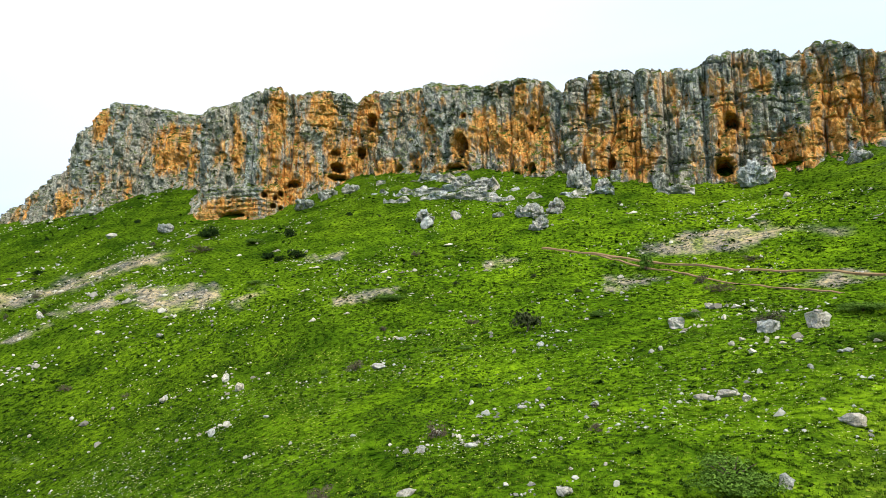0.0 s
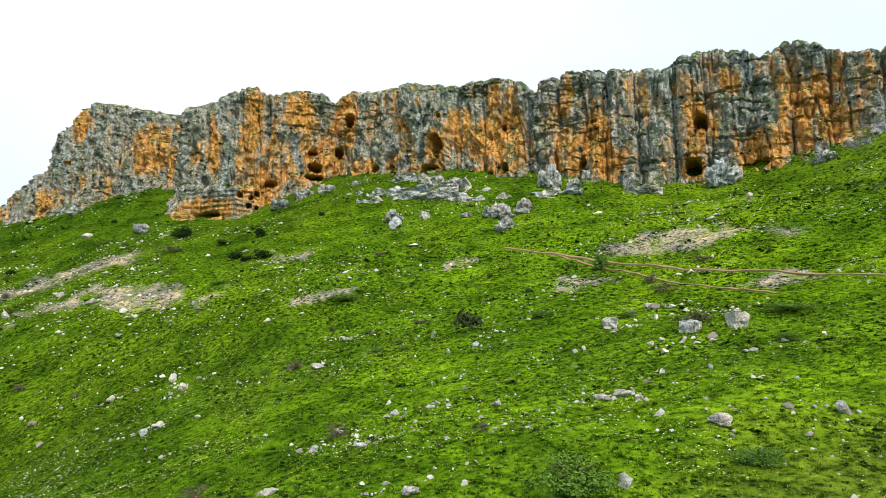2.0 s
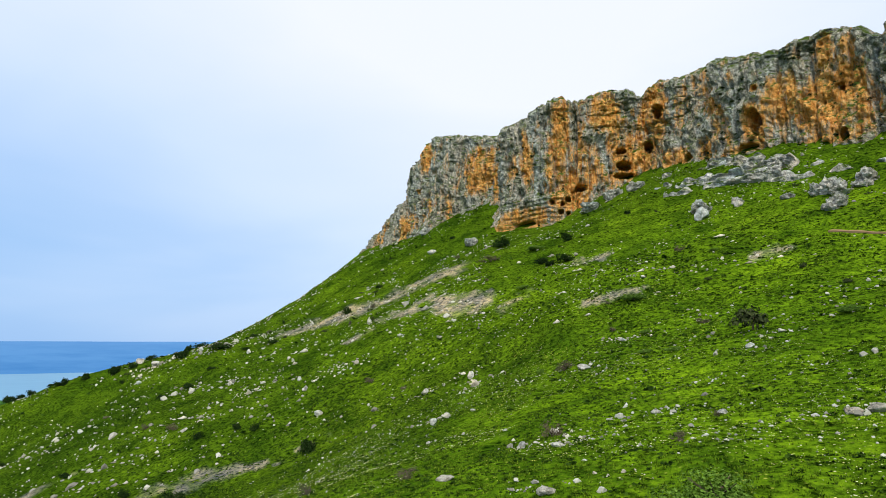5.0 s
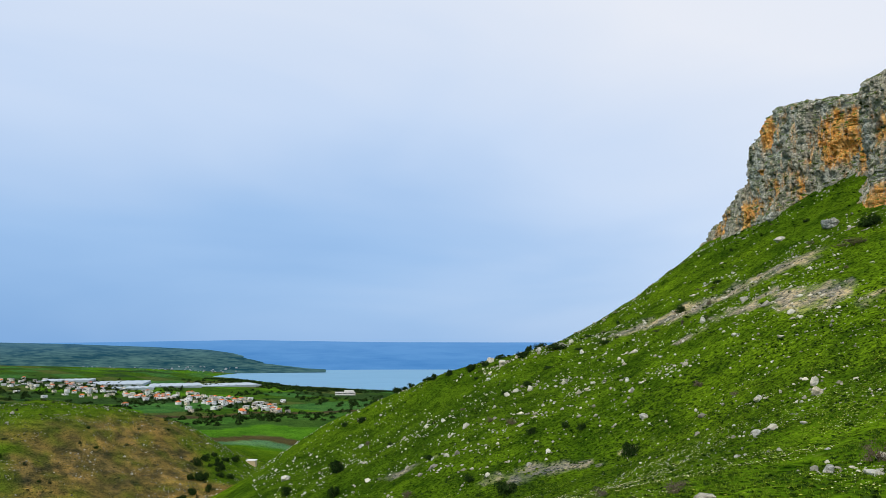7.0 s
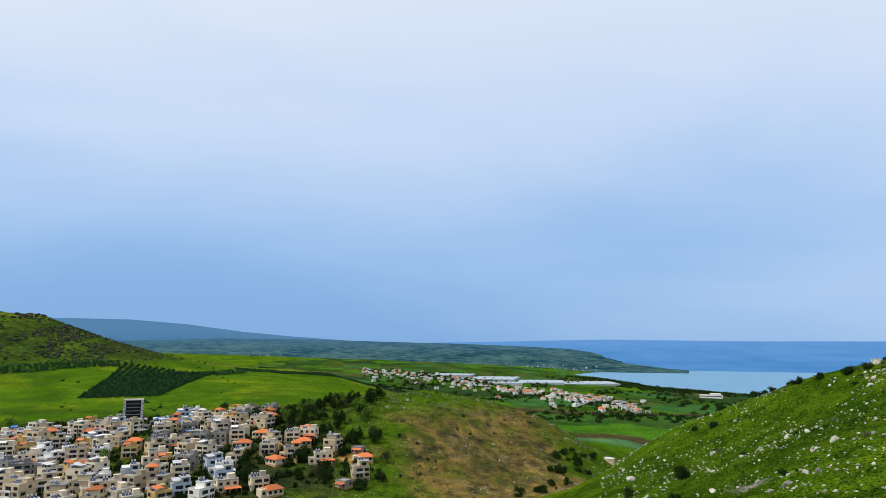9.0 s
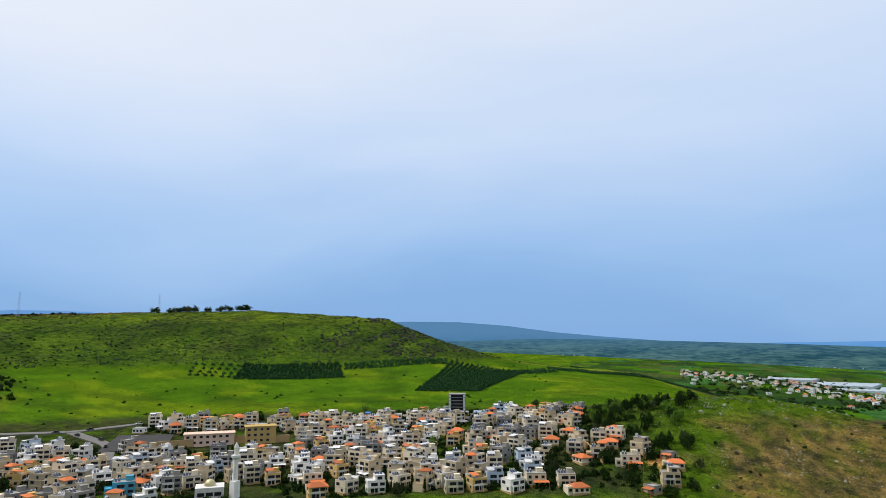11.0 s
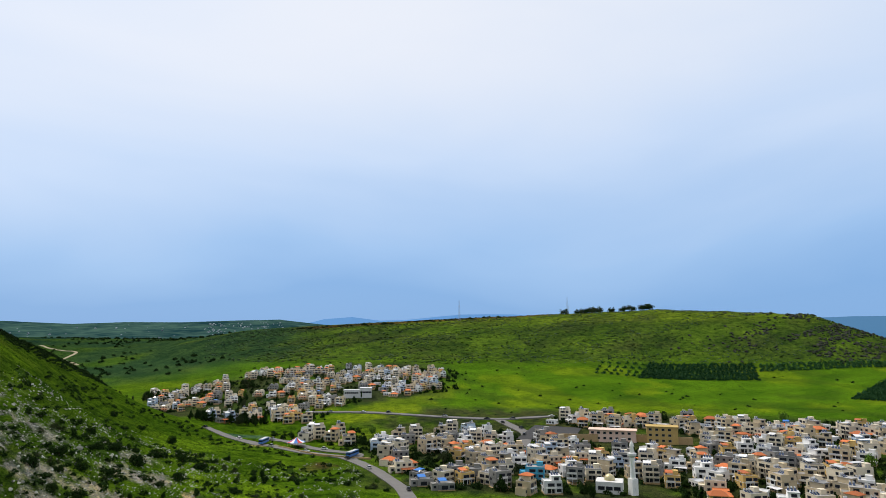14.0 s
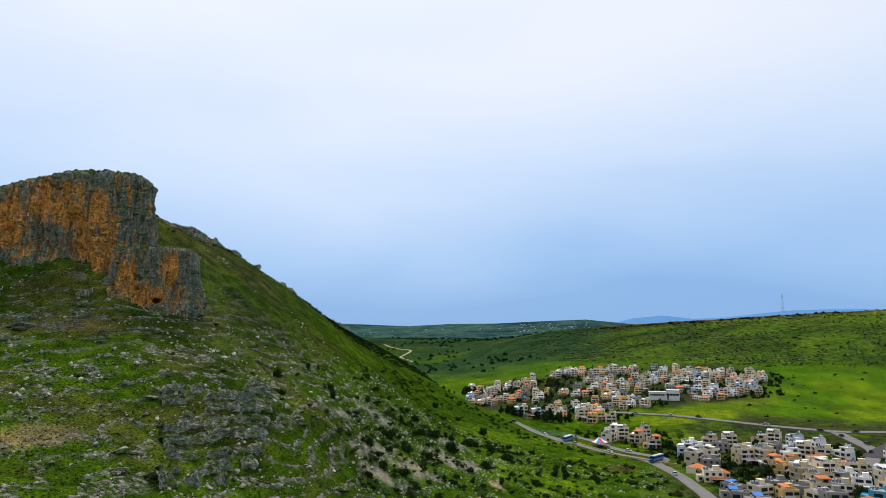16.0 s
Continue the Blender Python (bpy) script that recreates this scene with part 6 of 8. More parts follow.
SPUR_SHRUBS = [(-49.2, 70.8, 3.9, 3.4), (-148.6, 62.1, 6.8, 5.5), (-122.0, 52.3, 3.8, 4.1), (-62.2, 58.6, 5.3, 2.7), (-67.3, 77.3, 2.2, 1.8), (-79.2, 75.4, 2.4, 1.9), (-72.3, 77.8, 2.1, 1.7), (-101.8, 65.9, 2.7, 1.7), (-93.4, 131.3, 3.6, 3.0), (-112.9, 98.7, 4.3, 2.3), (-166.1, 124.6, 4.7, 2.4), (-135.2, 112.6, 5.0, 3.0), (-125.6, 117.5, 8.2, 2.9), (-108.0, 119.4, 4.6, 1.8), (-194.1, 85.5, 6.1, 2.5), (-148.7, 48.4, 4.7, 3.2), (-75.1, 59.9, 2.4, 1.6), (-200.8, 81.7, 3.8, 2.1), (-148.7, 77.0, 2.6, 1.5)]
SOUTH_SHRUBS = [(46.6, -199.5, 5.2, 4.8), (43.2, -222.5, 9.5, 5.7), (35.6, -217.4, 7.0, 4.6), (34.4, -253.7, 6.9, 4.8), (39.3, -188.2, 5.4, 4.2), (33.3, -194.4, 6.4, 4.7), (42.2, -175.2, 4.3, 3.5), (29.0, -263.9, 7.1, 4.9), (20.3, -251.5, 10.5, 6.3), (14.2, -283.4, 10.4, 6.4), (8.4, -335.7, 7.4, 6.7), (39.7, -275.4, 6.2, 4.5), (67.0, -224.0, 4.3, 4.8), (70.6, -232.7, 4.5, 4.5), (85.0, -206.5, 5.1, 5.1), (76.5, -188.7, 3.8, 3.4), (82.1, -237.7, 3.6, 4.1), (37.9, -355.7, 6.4, 5.0), (23.7, -348.3, 6.3, 4.2), (3.3, -289.4, 8.9, 5.3), (-4.9, -283.4, 7.6, 5.2), (27.3, -223.3, 6.6, 4.7), (40.6, -207.3, 5.8, 4.0), (5.3, -246.2, 7.7, 4.6)]
for kind, rows in (("green", GREEN), ("twig", TWIGGY), ("dark", DARK), ("dark", SPUR_SHRUBS), ("dark", SOUTH_SHRUBS)):
    for x, y, w, h in rows:
        shrub(kind, x, y, w, h, rng.uniform(0, 360))
tree("olive", 9.1, 68.3, 4.6, 3.1, 20, "on the grassy slope")
tree("light", 28.2, 87.0, 2.9, 2.9, 80, "beside the earth path on the slope")


def in_band(a0, a1, d0, d1):
    a, d = radians(rng.uniform(a0, a1)), math.sqrt(rng.uniform(d0 * d0, d1 * d1))
    return 6 - math.sin(a) * d, 14 + math.cos(a) * d


# bushes on the crest of the spur
for k in range(16):
    u = rng.random()
    shrub("dark", -140 - 72 * u + rng.uniform(-4, 4), 119 - 11 * u + rng.uniform(-4, 4), rng.uniform(2.5, 5.5), rng.uniform(1.6, 3.2), rng.uniform(0, 360))
# scrub on the far parts of the slopes
for k in range(80):
    x, y = in_band(174, 200, 195, 345)
    if rough_height(x, y)[0] < -5:
        shrub(rng.choice(("dark", "dark", "olive", "green")), x, y, rng.uniform(2.5, 6), rng.uniform(1.8, 3.8), rng.uniform(0, 360))
for k in range(30):
    x, y = in_band(188, 216, 160, 290)
    shrub(rng.choice(("olive", "dark")), x, y, rng.uniform(1.5, 3.5), rng.uniform(0.8, 1.8), rng.uniform(0, 360))
for k in range(34):
    x, y = in_band(78, 104, 290, 470)
    shrub(rng.choice(("dark", "olive")), x, y, rng.uniform(2, 4.5), rng.uniform(1.4, 2.8), rng.uniform(0, 360))
for k in range(26):
    u = rng.random()
    shrub("dark", -275 - 130 * u + rng.uniform(-9, 9), 28 + 52 * u + rng.uniform(-9, 9), rng.uniform(4, 9), rng.uniform(3, 6), rng.uniform(0, 360))
for k in range(22):
    x, y = in_band(28, 62, 120, 200)
    shrub(rng.choice(("dark", "olive", "twig")), x, y, rng.uniform(1.5, 3.5), rng.uniform(0.8, 1.8), rng.uniform(0, 360))
for k in range(30):
    x, y = in_band(-36, 30, 60, 150)
    shrub(rng.choice(("twig", "green", "olive")), x, y, rng.uniform(0.8, 2.2), rng.uniform(0.5, 1.0), rng.uniform(0, 360))

# trees of the village, the gardens and the road
planted = 0
for k in range(4000):
    x, y = in_band(100, 184, 280, 700)
    a, d = bearing(x, y)
    if planted > 120 or not (in_village(x, y) or (in_village(x + 22, y) and rng.random() < 0.6)):
        continue
    if min((x - u) ** 2 + (y - v) ** 2 for u, v, _ in spots) < 6.4 ** 2 or min(float(near_line(np.array([x]), np.array([y]), line)[0]) - width / 2 for line, width in ROADS) < 3:
        continue
    planted += 1
    kind = rng.choices(("round", "light", "olive", "cypress"), (5, 1, 2, 1))[0]
    h = rng.uniform(4.5, 9)
    tree(kind, x, y, h * (0.28 if kind == "cypress" else rng.uniform(0.7, 1.1)), h, rng.uniform(0, 360))
for k in range(34):
    x, y = in_band(98.5, 108, 366, 420)
    h = rng.uniform(6, 10.5)
    tree(rng.choice(("round", "round", "round", "light")), x, y, h * rng.uniform(0.8, 1.15), h, rng.uniform(0, 360), "in the grove by the village")
for k in range(60):
    x, y = in_band(99, 114, 292, 420)
    if min((x - u) ** 2 + (y - v) ** 2 for u, v, _ in spots) < 6.5 ** 2:
        continue
    h = rng.uniform(5, 9)
    tree(rng.choice(("round", "round", "olive")), x, y, h * rng.uniform(0.7, 1.0), h, rng.uniform(0, 360), "in the village gully")
for k in range(84):
    cx, cy, sx = rng.choice(((18, -604, 12), (30, -615, 12), (-12, -475, 9), (-42, -463, 9)))
    x, y = cx + rng.gauss(0, 0.8) * sx, cy + rng.gauss(0, 0.8) * 9
    if near_line(np.array([x]), np.array([y]), ROADS[0][0])[0] > 6:
        h = rng.uniform(5, 10)
        tree(rng.choice(("round", "round", "cypress", "olive")), x, y, h * rng.uniform(0.4, 0.8), h, rng.uniform(0, 360), "beside the road")
# trees on the crest of the green hill
for k in range(30):
    u = rng.random() ** 0.8
    x, y = -505 - 140 * u + rng.uniform(-8, 8), -800 + 75 * u + rng.uniform(-8, 8)
    h = rng.uniform(7, 12)
    tree(rng.choice(("round", "olive")), x, y, h * rng.uniform(1.0, 1.6), h, rng.uniform(0, 360), "on the hill crest")

# scrub of the hill, orchards and far woods are past counting
g = np.random.default_rng(4)
lump = leaf_cloud(r=0.42, lobes=8, leaves=46, size=0.20, flat=0.9, seed=7)


def thicket(name, xs, ys, size, material, label, height=1.0):
    n = len(xs)
    z = ground_z(xs, ys)
    scale = np.stack([size, size, size * height], -1)
    me = stuff_mesh(name, *lump, np.c_[xs, ys, z], scale, g.uniform(0, 6.28, n), material)
    return tagged(new(name, me), label, "vegetation", kind="stuff")


def quad_fill(a, b, c, d, nu, nv, jitter):
    u, v = np.meshgrid((np.arange(nu) + 0.5) / nu, (np.arange(nv) + 0.5) / nv, indexing="ij")
    u, v = u.ravel()[:, None], v.ravel()[:, None]
    p = np.array(a) * (1 - u) * (1 - v) + np.array(b) * u * (1 - v) + np.array(c) * u * v + np.array(d) * (1 - u) * v
    return p + g.normal(size=p.shape) * jitter


ORCHARDS = [((-432, -507), (-526, -438), (-573, -485), (-487, -552), 26, 12), ((-500, -327), (-527, -271), (-705, -300), (-690, -400), 15, 40), ((-556, -462), (-672, -393), (-690, -405), (-575, -480), 26, 4), ((-690, -290), (-746, -275), (-760, -300), (-700, -320), 9, 4), ((-400, -540), (-432, -507), (-487, -552), (-440, -580), 6, 4)]
for a, b, c, d, nu, nv in ORCHARDS:
    p = quad_fill(a, b, c, d, nu, nv, 0.5)
    thicket("orchard", p[:, 0], p[:, 1], g.uniform(3.3, 4.1, len(p)), LEAF_GROVE, "rows of dense dark green orchard trees", 1.25)
n = 2600
a, d = np.radians(g.uniform(118, 176, n)), g.uniform(640, 1000, n)
x, y = 6 - np.sin(a) * d, 14 + np.cos(a) * d
keep = (rough_height(x, y) > -24) & (fbm(x / 45, y / 20, 23, 5) > 0.47)
thicket("hill_scrub", x[keep], y[keep], g.uniform(0.8, 2.2, keep.sum()), LEAF_OLIVE, "dark scrub scattered over the green basalt hill", 0.7)
n = 260
a, d = np.radians(g.uniform(112, 176, n)), g.uniform(480, 1000, n)
x, y = 6 - np.sin(a) * d, 14 + np.cos(a) * d
thicket("hill_bushes", x, y, g.uniform(1.0, 3.0, n), LEAF_DARK, "single dark bushes on meadow and hill", 0.9)
u = g.random(60)
thicket("crest_bushes", -150 - 330 * u + g.normal(size=60) * 6, -950 + 110 * u + g.normal(size=60) * 6, g.uniform(2.5, 5, 60), LEAF_DARK, "dark bushes along the hill crest", 0.9)
u = g.random(60)
sk = np.array(SOUTH_SKY[3:], float)
q = np.interp(u * (len(sk) - 1), np.arange(len(sk)), sk[:, 0]), np.interp(u * (len(sk) - 1), np.arange(len(sk)), sk[:, 1])
thicket("ridge_scrub", q[0] - np.abs(g.normal(size=60)) * 9, q[1] + g.normal(size=60) * 7, g.uniform(1.0, 2.2, 60), LEAF_DARK, "dark scrub along the mountain ridge", 0.8)
u = g.random(1100)
q = np.interp(u * 3, np.arange(4), sk[4:8, 0]), np.interp(u * 3, np.arange(4), sk[4:8, 1])
off = g.random(1100) ** 1.2 * 42
thicket("flank_scrub", q[0] - off + g.normal(size=1100) * 3, q[1] + 0.25 * off + g.normal(size=1100) * 6, g.uniform(0.9, 2.5, 1100), LEAF_DARK, "dense dark scrub on the mountain flank", 0.8)
n = 16000
a, d = np.radians(g.uniform(112, 178, n)), g.uniform(600, 1010, n)
x, y = 6 - np.sin(a) * d, 14 + np.cos(a) * d
keep = (rough_height(x, y) > -23) & (fbm(x / 70, y / 26, 29, 5) > 0.46)
sage_spots = x[keep], y[keep]
n = 1700
a, d = np.radians(g.uniform(58, 100, n)), g.uniform(760, 2000, n)
x, y = 6 - np.sin(a) * d, 14 + np.cos(a) * d
keep = (fbm(x / 160, y / 70, 44, 3) > 0.52) & (rough_height(x, y) > -114) & (rough_height(x, y) < -70)
thicket("plain_woods", x[keep], y[keep], g.uniform(5, 9, keep.sum()), LEAF_DARK, "dark tree belts on the plain by the lake", 0.9)
n = 700
a, d = np.radians(g.uniform(176, 190, n)), g.uniform(700, 1900, n)
x, y = 6 - np.sin(a) * d, 14 + np.cos(a) * d
keep = fbm(x / 120, y / 120, 46, 3) > 0.50
thicket("valley_woods", x[keep], y[keep], g.uniform(3, 6, keep.sum()), LEAF_DARK, "trees along the far valley fields", 1.0)

small = leaf_cloud(r=0.5, lobes=4, leaves=14, size=0.42, flat=0.9, seed=9)
x, y = sage_spots
size = g.uniform(0.8, 2.0, len(x))
me = stuff_mesh("sage_scrub", *small, np.c_[x, y, ground_z(x, y)], np.stack([size, size, size * 0.6], -1), g.uniform(0, 6.28, len(x)), LEAF_SAGE)
tagged(new("sage_scrub", me), "grey-green sage scrub over the basalt hill", "vegetation", kind="stuff")
n = 9000
a, d = np.radians(g.uniform(112, 178, n)), g.uniform(560, 1010, n)
x, y = 6 - np.sin(a) * d, 14 + np.cos(a) * d
keep = (rough_height(x, y) > -23) & (fbm(x / 60, y / 22, 23, 5) + g.normal(size=n) * 0.04 > 0.53)
x, y = x[keep], y[keep]
size = g.uniform(0.7, 2.0, len(x))
me = stuff_mesh("basalt_scrub", *small, np.c_[x, y, ground_z(x, y)], np.stack([size, size, size * 0.7], -1), g.uniform(0, 6.28, len(x)), LEAF_OLIVE)
tagged(new("basalt_scrub", me), "low dark scrub and basalt over the green hill", "vegetation", kind="stuff")
for d0, a0, a1, rows in ((860, 96, 112, 3), (980, 93, 110, 2), (1130, 92, 108, 3)):
    u = np.repeat(np.linspace(a0, a1, 120), rows) + g.normal(size=120 * rows) * 0.02
    r = d0 + np.tile(np.arange(rows) * 9.0, 120) + 40 * np.sin(u / 3)
    xx, yy = 6 - np.sin(np.radians(u)) * r, 14 + np.cos(np.radians(u)) * r
    thicket("orchard", xx, yy, g.uniform(2.6, 3.6, len(xx)), LEAF_GROVE, "far rows of dark orchard trees", 1.1)
for k in range(55):
    x, y = in_band(161, 178, 225, 345)
    if min(float(near_line(np.array([x]), np.array([y]), line)[0]) - width / 2 for line, width in ROADS) > 3:
        shrub(rng.choice(("dark", "dark", "olive", "green")), x, y, rng.uniform(2.5, 6.5), rng.uniform(2, 4.5), rng.uniform(0, 360))
u = g.random(620)
bank = np.array([(-1420, 620), (-1560, 520), (-1700, 450), (-1950, 425), (-2180, 372)], float)
q = np.interp(u * 4, np.arange(5), bank[:, 0]), np.interp(u * 4, np.arange(5), bank[:, 1])
off = g.random(620) ** 1.6 * 120
x, y = q[0] + 0.5 * off + g.normal(size=620) * 8, q[1] - 0.85 * off + g.normal(size=620) * 8
ok = rough_height(x, y) > -115.2
thicket("shore_woods", x[ok], y[ok], g.uniform(4, 8, ok.sum()), LEAF_DARK, "dark tree belt along the lake shore", 0.9)
n = 620
u, r = g.uniform(76, 101, n), g.normal(size=n)
r = 1010 + (u - 77) * 36 + r * (80 + 3 * (u - 76))
x, y = 6 - np.sin(np.radians(u)) * r, 14 + np.cos(np.radians(u)) * r
ok = rough_height(x, y) < -68
thicket("town_trees", x[ok], y[ok], g.uniform(2.2, 5.0, ok.sum()), LEAF_DARK, "dark trees between the houses of the town", 1.1)
# gardens between the houses
n = 10000
a, d = np.radians(g.uniform(100, 184, n)), g.uniform(282, 700, n)
x, y = 6 - np.sin(a) * d, 14 + np.cos(a) * d
inside = np.array([in_village(u, v) or in_village(u + 15, v) for u, v in zip(x, y)])
for line, width in ROADS:
    inside &= near_line(x, y, line) > width / 2 + 2
for u, v, _ in spots:
    inside &= (x - u) ** 2 + (y - v) ** 2 > 4.4 ** 2
pick = inside & (g.random(n) < 0.34)
thicket("garden_trees", x[pick], y[pick], g.uniform(2.0, 3.4, pick.sum()), LEAF_DARK, "rounded dark trees between the village houses", 1.5)
thicket("village_gardens", x[inside], y[inside], g.uniform(1.2, 2.8, inside.sum()), LEAF_DARK, "dark garden bushes and trees between village houses", 1.3)
# scrub that clings to the cliffs
p = np.concatenate(CLIFF_SPOTS)
p = p[g.integers(0, len(p), 1500)]
size = g.uniform(0.3, 1.1, len(p))
me = stuff_mesh("cliff_scrub", *lump, p, np.stack([size, size, size * 0.9], -1), g.uniform(0, 6.28, len(p)), LEAF_OLIVE)
tagged(new("cliff_scrub", me), "small dark bushes clinging to the cliff ledges", "vegetation", kind="stuff")

# ---- stones ----
def rock_mesh(seed, flat=0.75, detail=2):
    g2 = random.Random(seed)
    bm = bmesh.new()
    bmesh.ops.create_icosphere(bm, subdivisions=detail, radius=1.0)
    cuts = [(Vector((g2.gauss(0, 1), g2.gauss(0, 1), g2.gauss(0, 0.8))).normalized(), g2.uniform(0.42, 0.80)) for _ in range(11)]
    off = Vector((seed * 3.1, seed * 1.7, 0))
    for v in bm.verts:
        for n, lim in cuts:
            e = v.co.dot(n) - lim
            if e > 0:
                v.co -= n * e
        v.co *= 1 + 0.22 * noise.noise(v.co * 1.9 + off) + 0.16 * noise.noise(v.co * 4.8 + off) + 0.07 * noise.noise(v.co * 11 + off)
        v.co.z *= flat
    me = bpy.data.meshes.new("boulder")
    bm.to_mesh(me)
    bm.free()
    me.materials.append(BOULDER_ROCK)
    return me


ROCKS = [rock_mesh(k + 1, 0.6 + 0.12 * (k % 4), 3) for k in range(8)]
SMALL_ROCKS = [rock_mesh(k + 21, 0.6 + 0.12 * (k % 4), 2) for k in range(6)]


def boulder(x, y, w, h, label="pale grey limestone boulder half sunk in grass", mesh=None, turn=None, dz=0.0):
    me = mesh or (ROCKS if w > 1.1 else SMALL_ROCKS)[int(abs(x * 11 + y * 17)) % (8 if w > 1.1 else 6)]
    ob = tagged(new("boulder", me), label, "boulder", "limestone boulders")
    ob.matrix_basis = pose(x, y, at_ground(x, y) + 0.22 * h + dz, 0, 0, rng.uniform(0, 360) if turn is None else turn) @ Matrix.Diagonal((w * 0.56, w * 0.5, min(h, 0.62 * w) * 0.95, 1))
    return ob


BOULDERS_A = [(21.7, 57.5, 0.8, 0.4), (15.6, 68.9, 0.9, 0.5), (9.7, 41.3, 1.0, 0.6), (13.4, 25.7, 0.9, 0.6), (19.5, 30.9, 1.5, 0.6), (24.9, 30.0, 1.0, 0.7), (17.7, 37.8, 0.9, 0.4), (9.5, 61.6, 1.2, 0.9), (6.8, 60.7, 0.7, 0.5), (-22.6, 71.2, 1.6, 1.1), (-25.6, 75.8, 1.5, 1.0), (-21.1, 59.4, 1.2, 0.7), (-41.9, 94.2, 1.5, 0.7), (-16.0, 58.8, 0.7, 0.5), (-1.6, 29.6, 1.1, 0.5), (-6.4, 46.4, 0.6, 0.4), (5.0, 26.8, 1.1, 0.5), (5.4, 44.1, 0.8, 0.4), (-6.5, 65.1, 1.8, 0.6)]
BOULDERS_B = [(-3.1, 122.4, 3.8, 3.4), (2.7, 124.5, 2.0, 1.8), (58.4, 104.7, 1.9, 1.1), (-4.8, 73.6, 1.2, 0.7), (20.5, 41.6, 0.6, 0.3), (25.0, 46.9, 0.7, 0.5), (26.0, 46.7, 0.8, 0.6), (27.0, 42.5, 0.9, 0.4), (26.4, 42.6, 0.5, 0.3), (-32.6, 75.4, 1.4, 0.9), (-85.2, 159.8, 3.6, 1.5), (27.8, 65.9, 1.6, 0.6), (22.5, 49.8, 0.8, 0.4), (17.3, 39.1, 1.5, 0.5), (16.0, 40.0, 1.5, 0.4), (-0.5, 41.3, 1.1, 0.6), (-1.3, 38.1, 0.8, 0.5), (1.6, 36.8, 0.9, 0.5), (17.8, 52.2, 0.7, 0.4), (23.1, 40.3, 0.6, 0.3)]
BOULDERS_C = [(-99.5, 99.1, 2.2, 2.7), (-176.0, 55.1, 5.5, 2.6), (-56.5, 80.8, 2.5, 2.3), (-149.3, 114.9, 5.4, 2.5), (-165.7, 121.0, 5.1, 2.7), (-149.9, 89.4, 2.0, 1.7), (-111.5, 114.8, 3.3, 2.1), (-131.5, 116.0, 3.3, 2.0), (-174.7, 78.4, 3.4, 1.9), (-61.9, 91.9, 1.8, 0.9), (-73.1, 93.3, 2.3, 1.6)]
for rows, share in ((BOULDERS_A, 0.85), (BOULDERS_B, 0.85), (BOULDERS_C, 0.55)):
    for x, y, w, h in rows:
        boulder(x, y, w * share, h * share)


def block_mesh(seed):
    """A squarish block with broken edges."""
    bm = bmesh.new()
    bmesh.ops.create_cube(bm, size=1.7)
    bmesh.ops.bevel(bm, geom=bm.edges[:], offset=0.16, segments=2, affect="EDGES")
    bmesh.ops.subdivide_edges(bm, edges=bm.edges[:], cuts=2, use_grid_fill=True)
    off = Vector((seed * 2.3, 0, seed))
    for v in bm.verts:
        v.co += Vector((noise.noise(v.co * 1.6 + off), noise.noise(v.co * 1.6 - off), noise.noise(v.co * 1.4 + off * 2))) * 0.36
        v.co *= 1 + 0.16 * noise.noise(v.co * 5 + off)
    me = bpy.data.meshes.new("boulder")
    bm.to_mesh(me)
    bm.free()
    me.materials.append(BOULDER_ROCK)
    return me


boulder(29.4, 49.7, 1.4, 0.95, "large blocky white limestone boulder on the slope", block_mesh(2), 15, 0.2)
boulder(26.2, 51.2, 1.5, 0.7, "broad blocky white limestone boulder on the slope", block_mesh(5), 40, 0.1)
boulder(22.2, 60.4, 1.5, 0.7, "pale blocky limestone boulder in bright grass", block_mesh(7), 70, 0.1)
# crags below the cliff: lumpy masses grown together
def crag_mesh(seed, material):
    bm = bmesh.new()
    bmesh.ops.create_icosphere(bm, subdivisions=4, radius=1.0)
    off = Vector((seed * 2.7, seed * 1.3, seed * 0.9))
    for v in bm.verts:
        q = v.co.copy()
        r = 0.82 + 0.40 * noise.noise(q * 1.3 + off) - 0.30 * abs(noise.noise(q * 2.7 - off)) + 0.22 * noise.noise(q * 5.5 + off) - 0.14 * abs(noise.noise(q * 9 + off)) + 0.06 * noise.noise(q * 19 + off)
        v.co = Vector((q.x * r, q.y * r, round(q.z * r * 5 + 0.4 * noise.noise(q * 3 + off)) / 5 * 0.5 + 0.5 * q.z * r))
    me = bpy.data.meshes.new("rock")
    bm.to_mesh(me)
    bm.free()
    me.materials.append(material)
    return me


CRAG_ROCKS = [crag_mesh(50 + k, CRAG_STONE) for k in range(5)]
MOUNTAIN_STONE = rock_material("mountain_stone", grey=(0.38, 0.375, 0.33), pale=(0.70, 0.69, 0.62), rust=(0.42, 0.34, 0.21), rust_amount=0.20, moss_amount=0.16)
MOUNTAIN_ROCKS = [crag_mesh(60 + k, MOUNTAIN_STONE) for k in range(4)]
CRAGS = [(17.3, 119, 6, 3.6), (22, 120, 4.5, 3.2), (17.8, 112.5, 4.5, 2.8), (-3.9, 125.8, 4.2, 3.0), (2.4, 126, 2.4, 1.8), (60.8, 119.5, 8, 6.5), (29.4, 131.5, 6, 6.5), (-35.1, 157.4, 7, 2.6), (-30.2, 160, 6, 3), (47.6, 123.3, 5, 2), (34, 130, 3, 2.4), (45, 127, 4, 4), (-24, 159, 5, 3), (-70, 157, 5, 3), (-105, 187, 5, 3), (10.6, 121.5, 3, 1.2), (75, 110, 5, 2.5)]


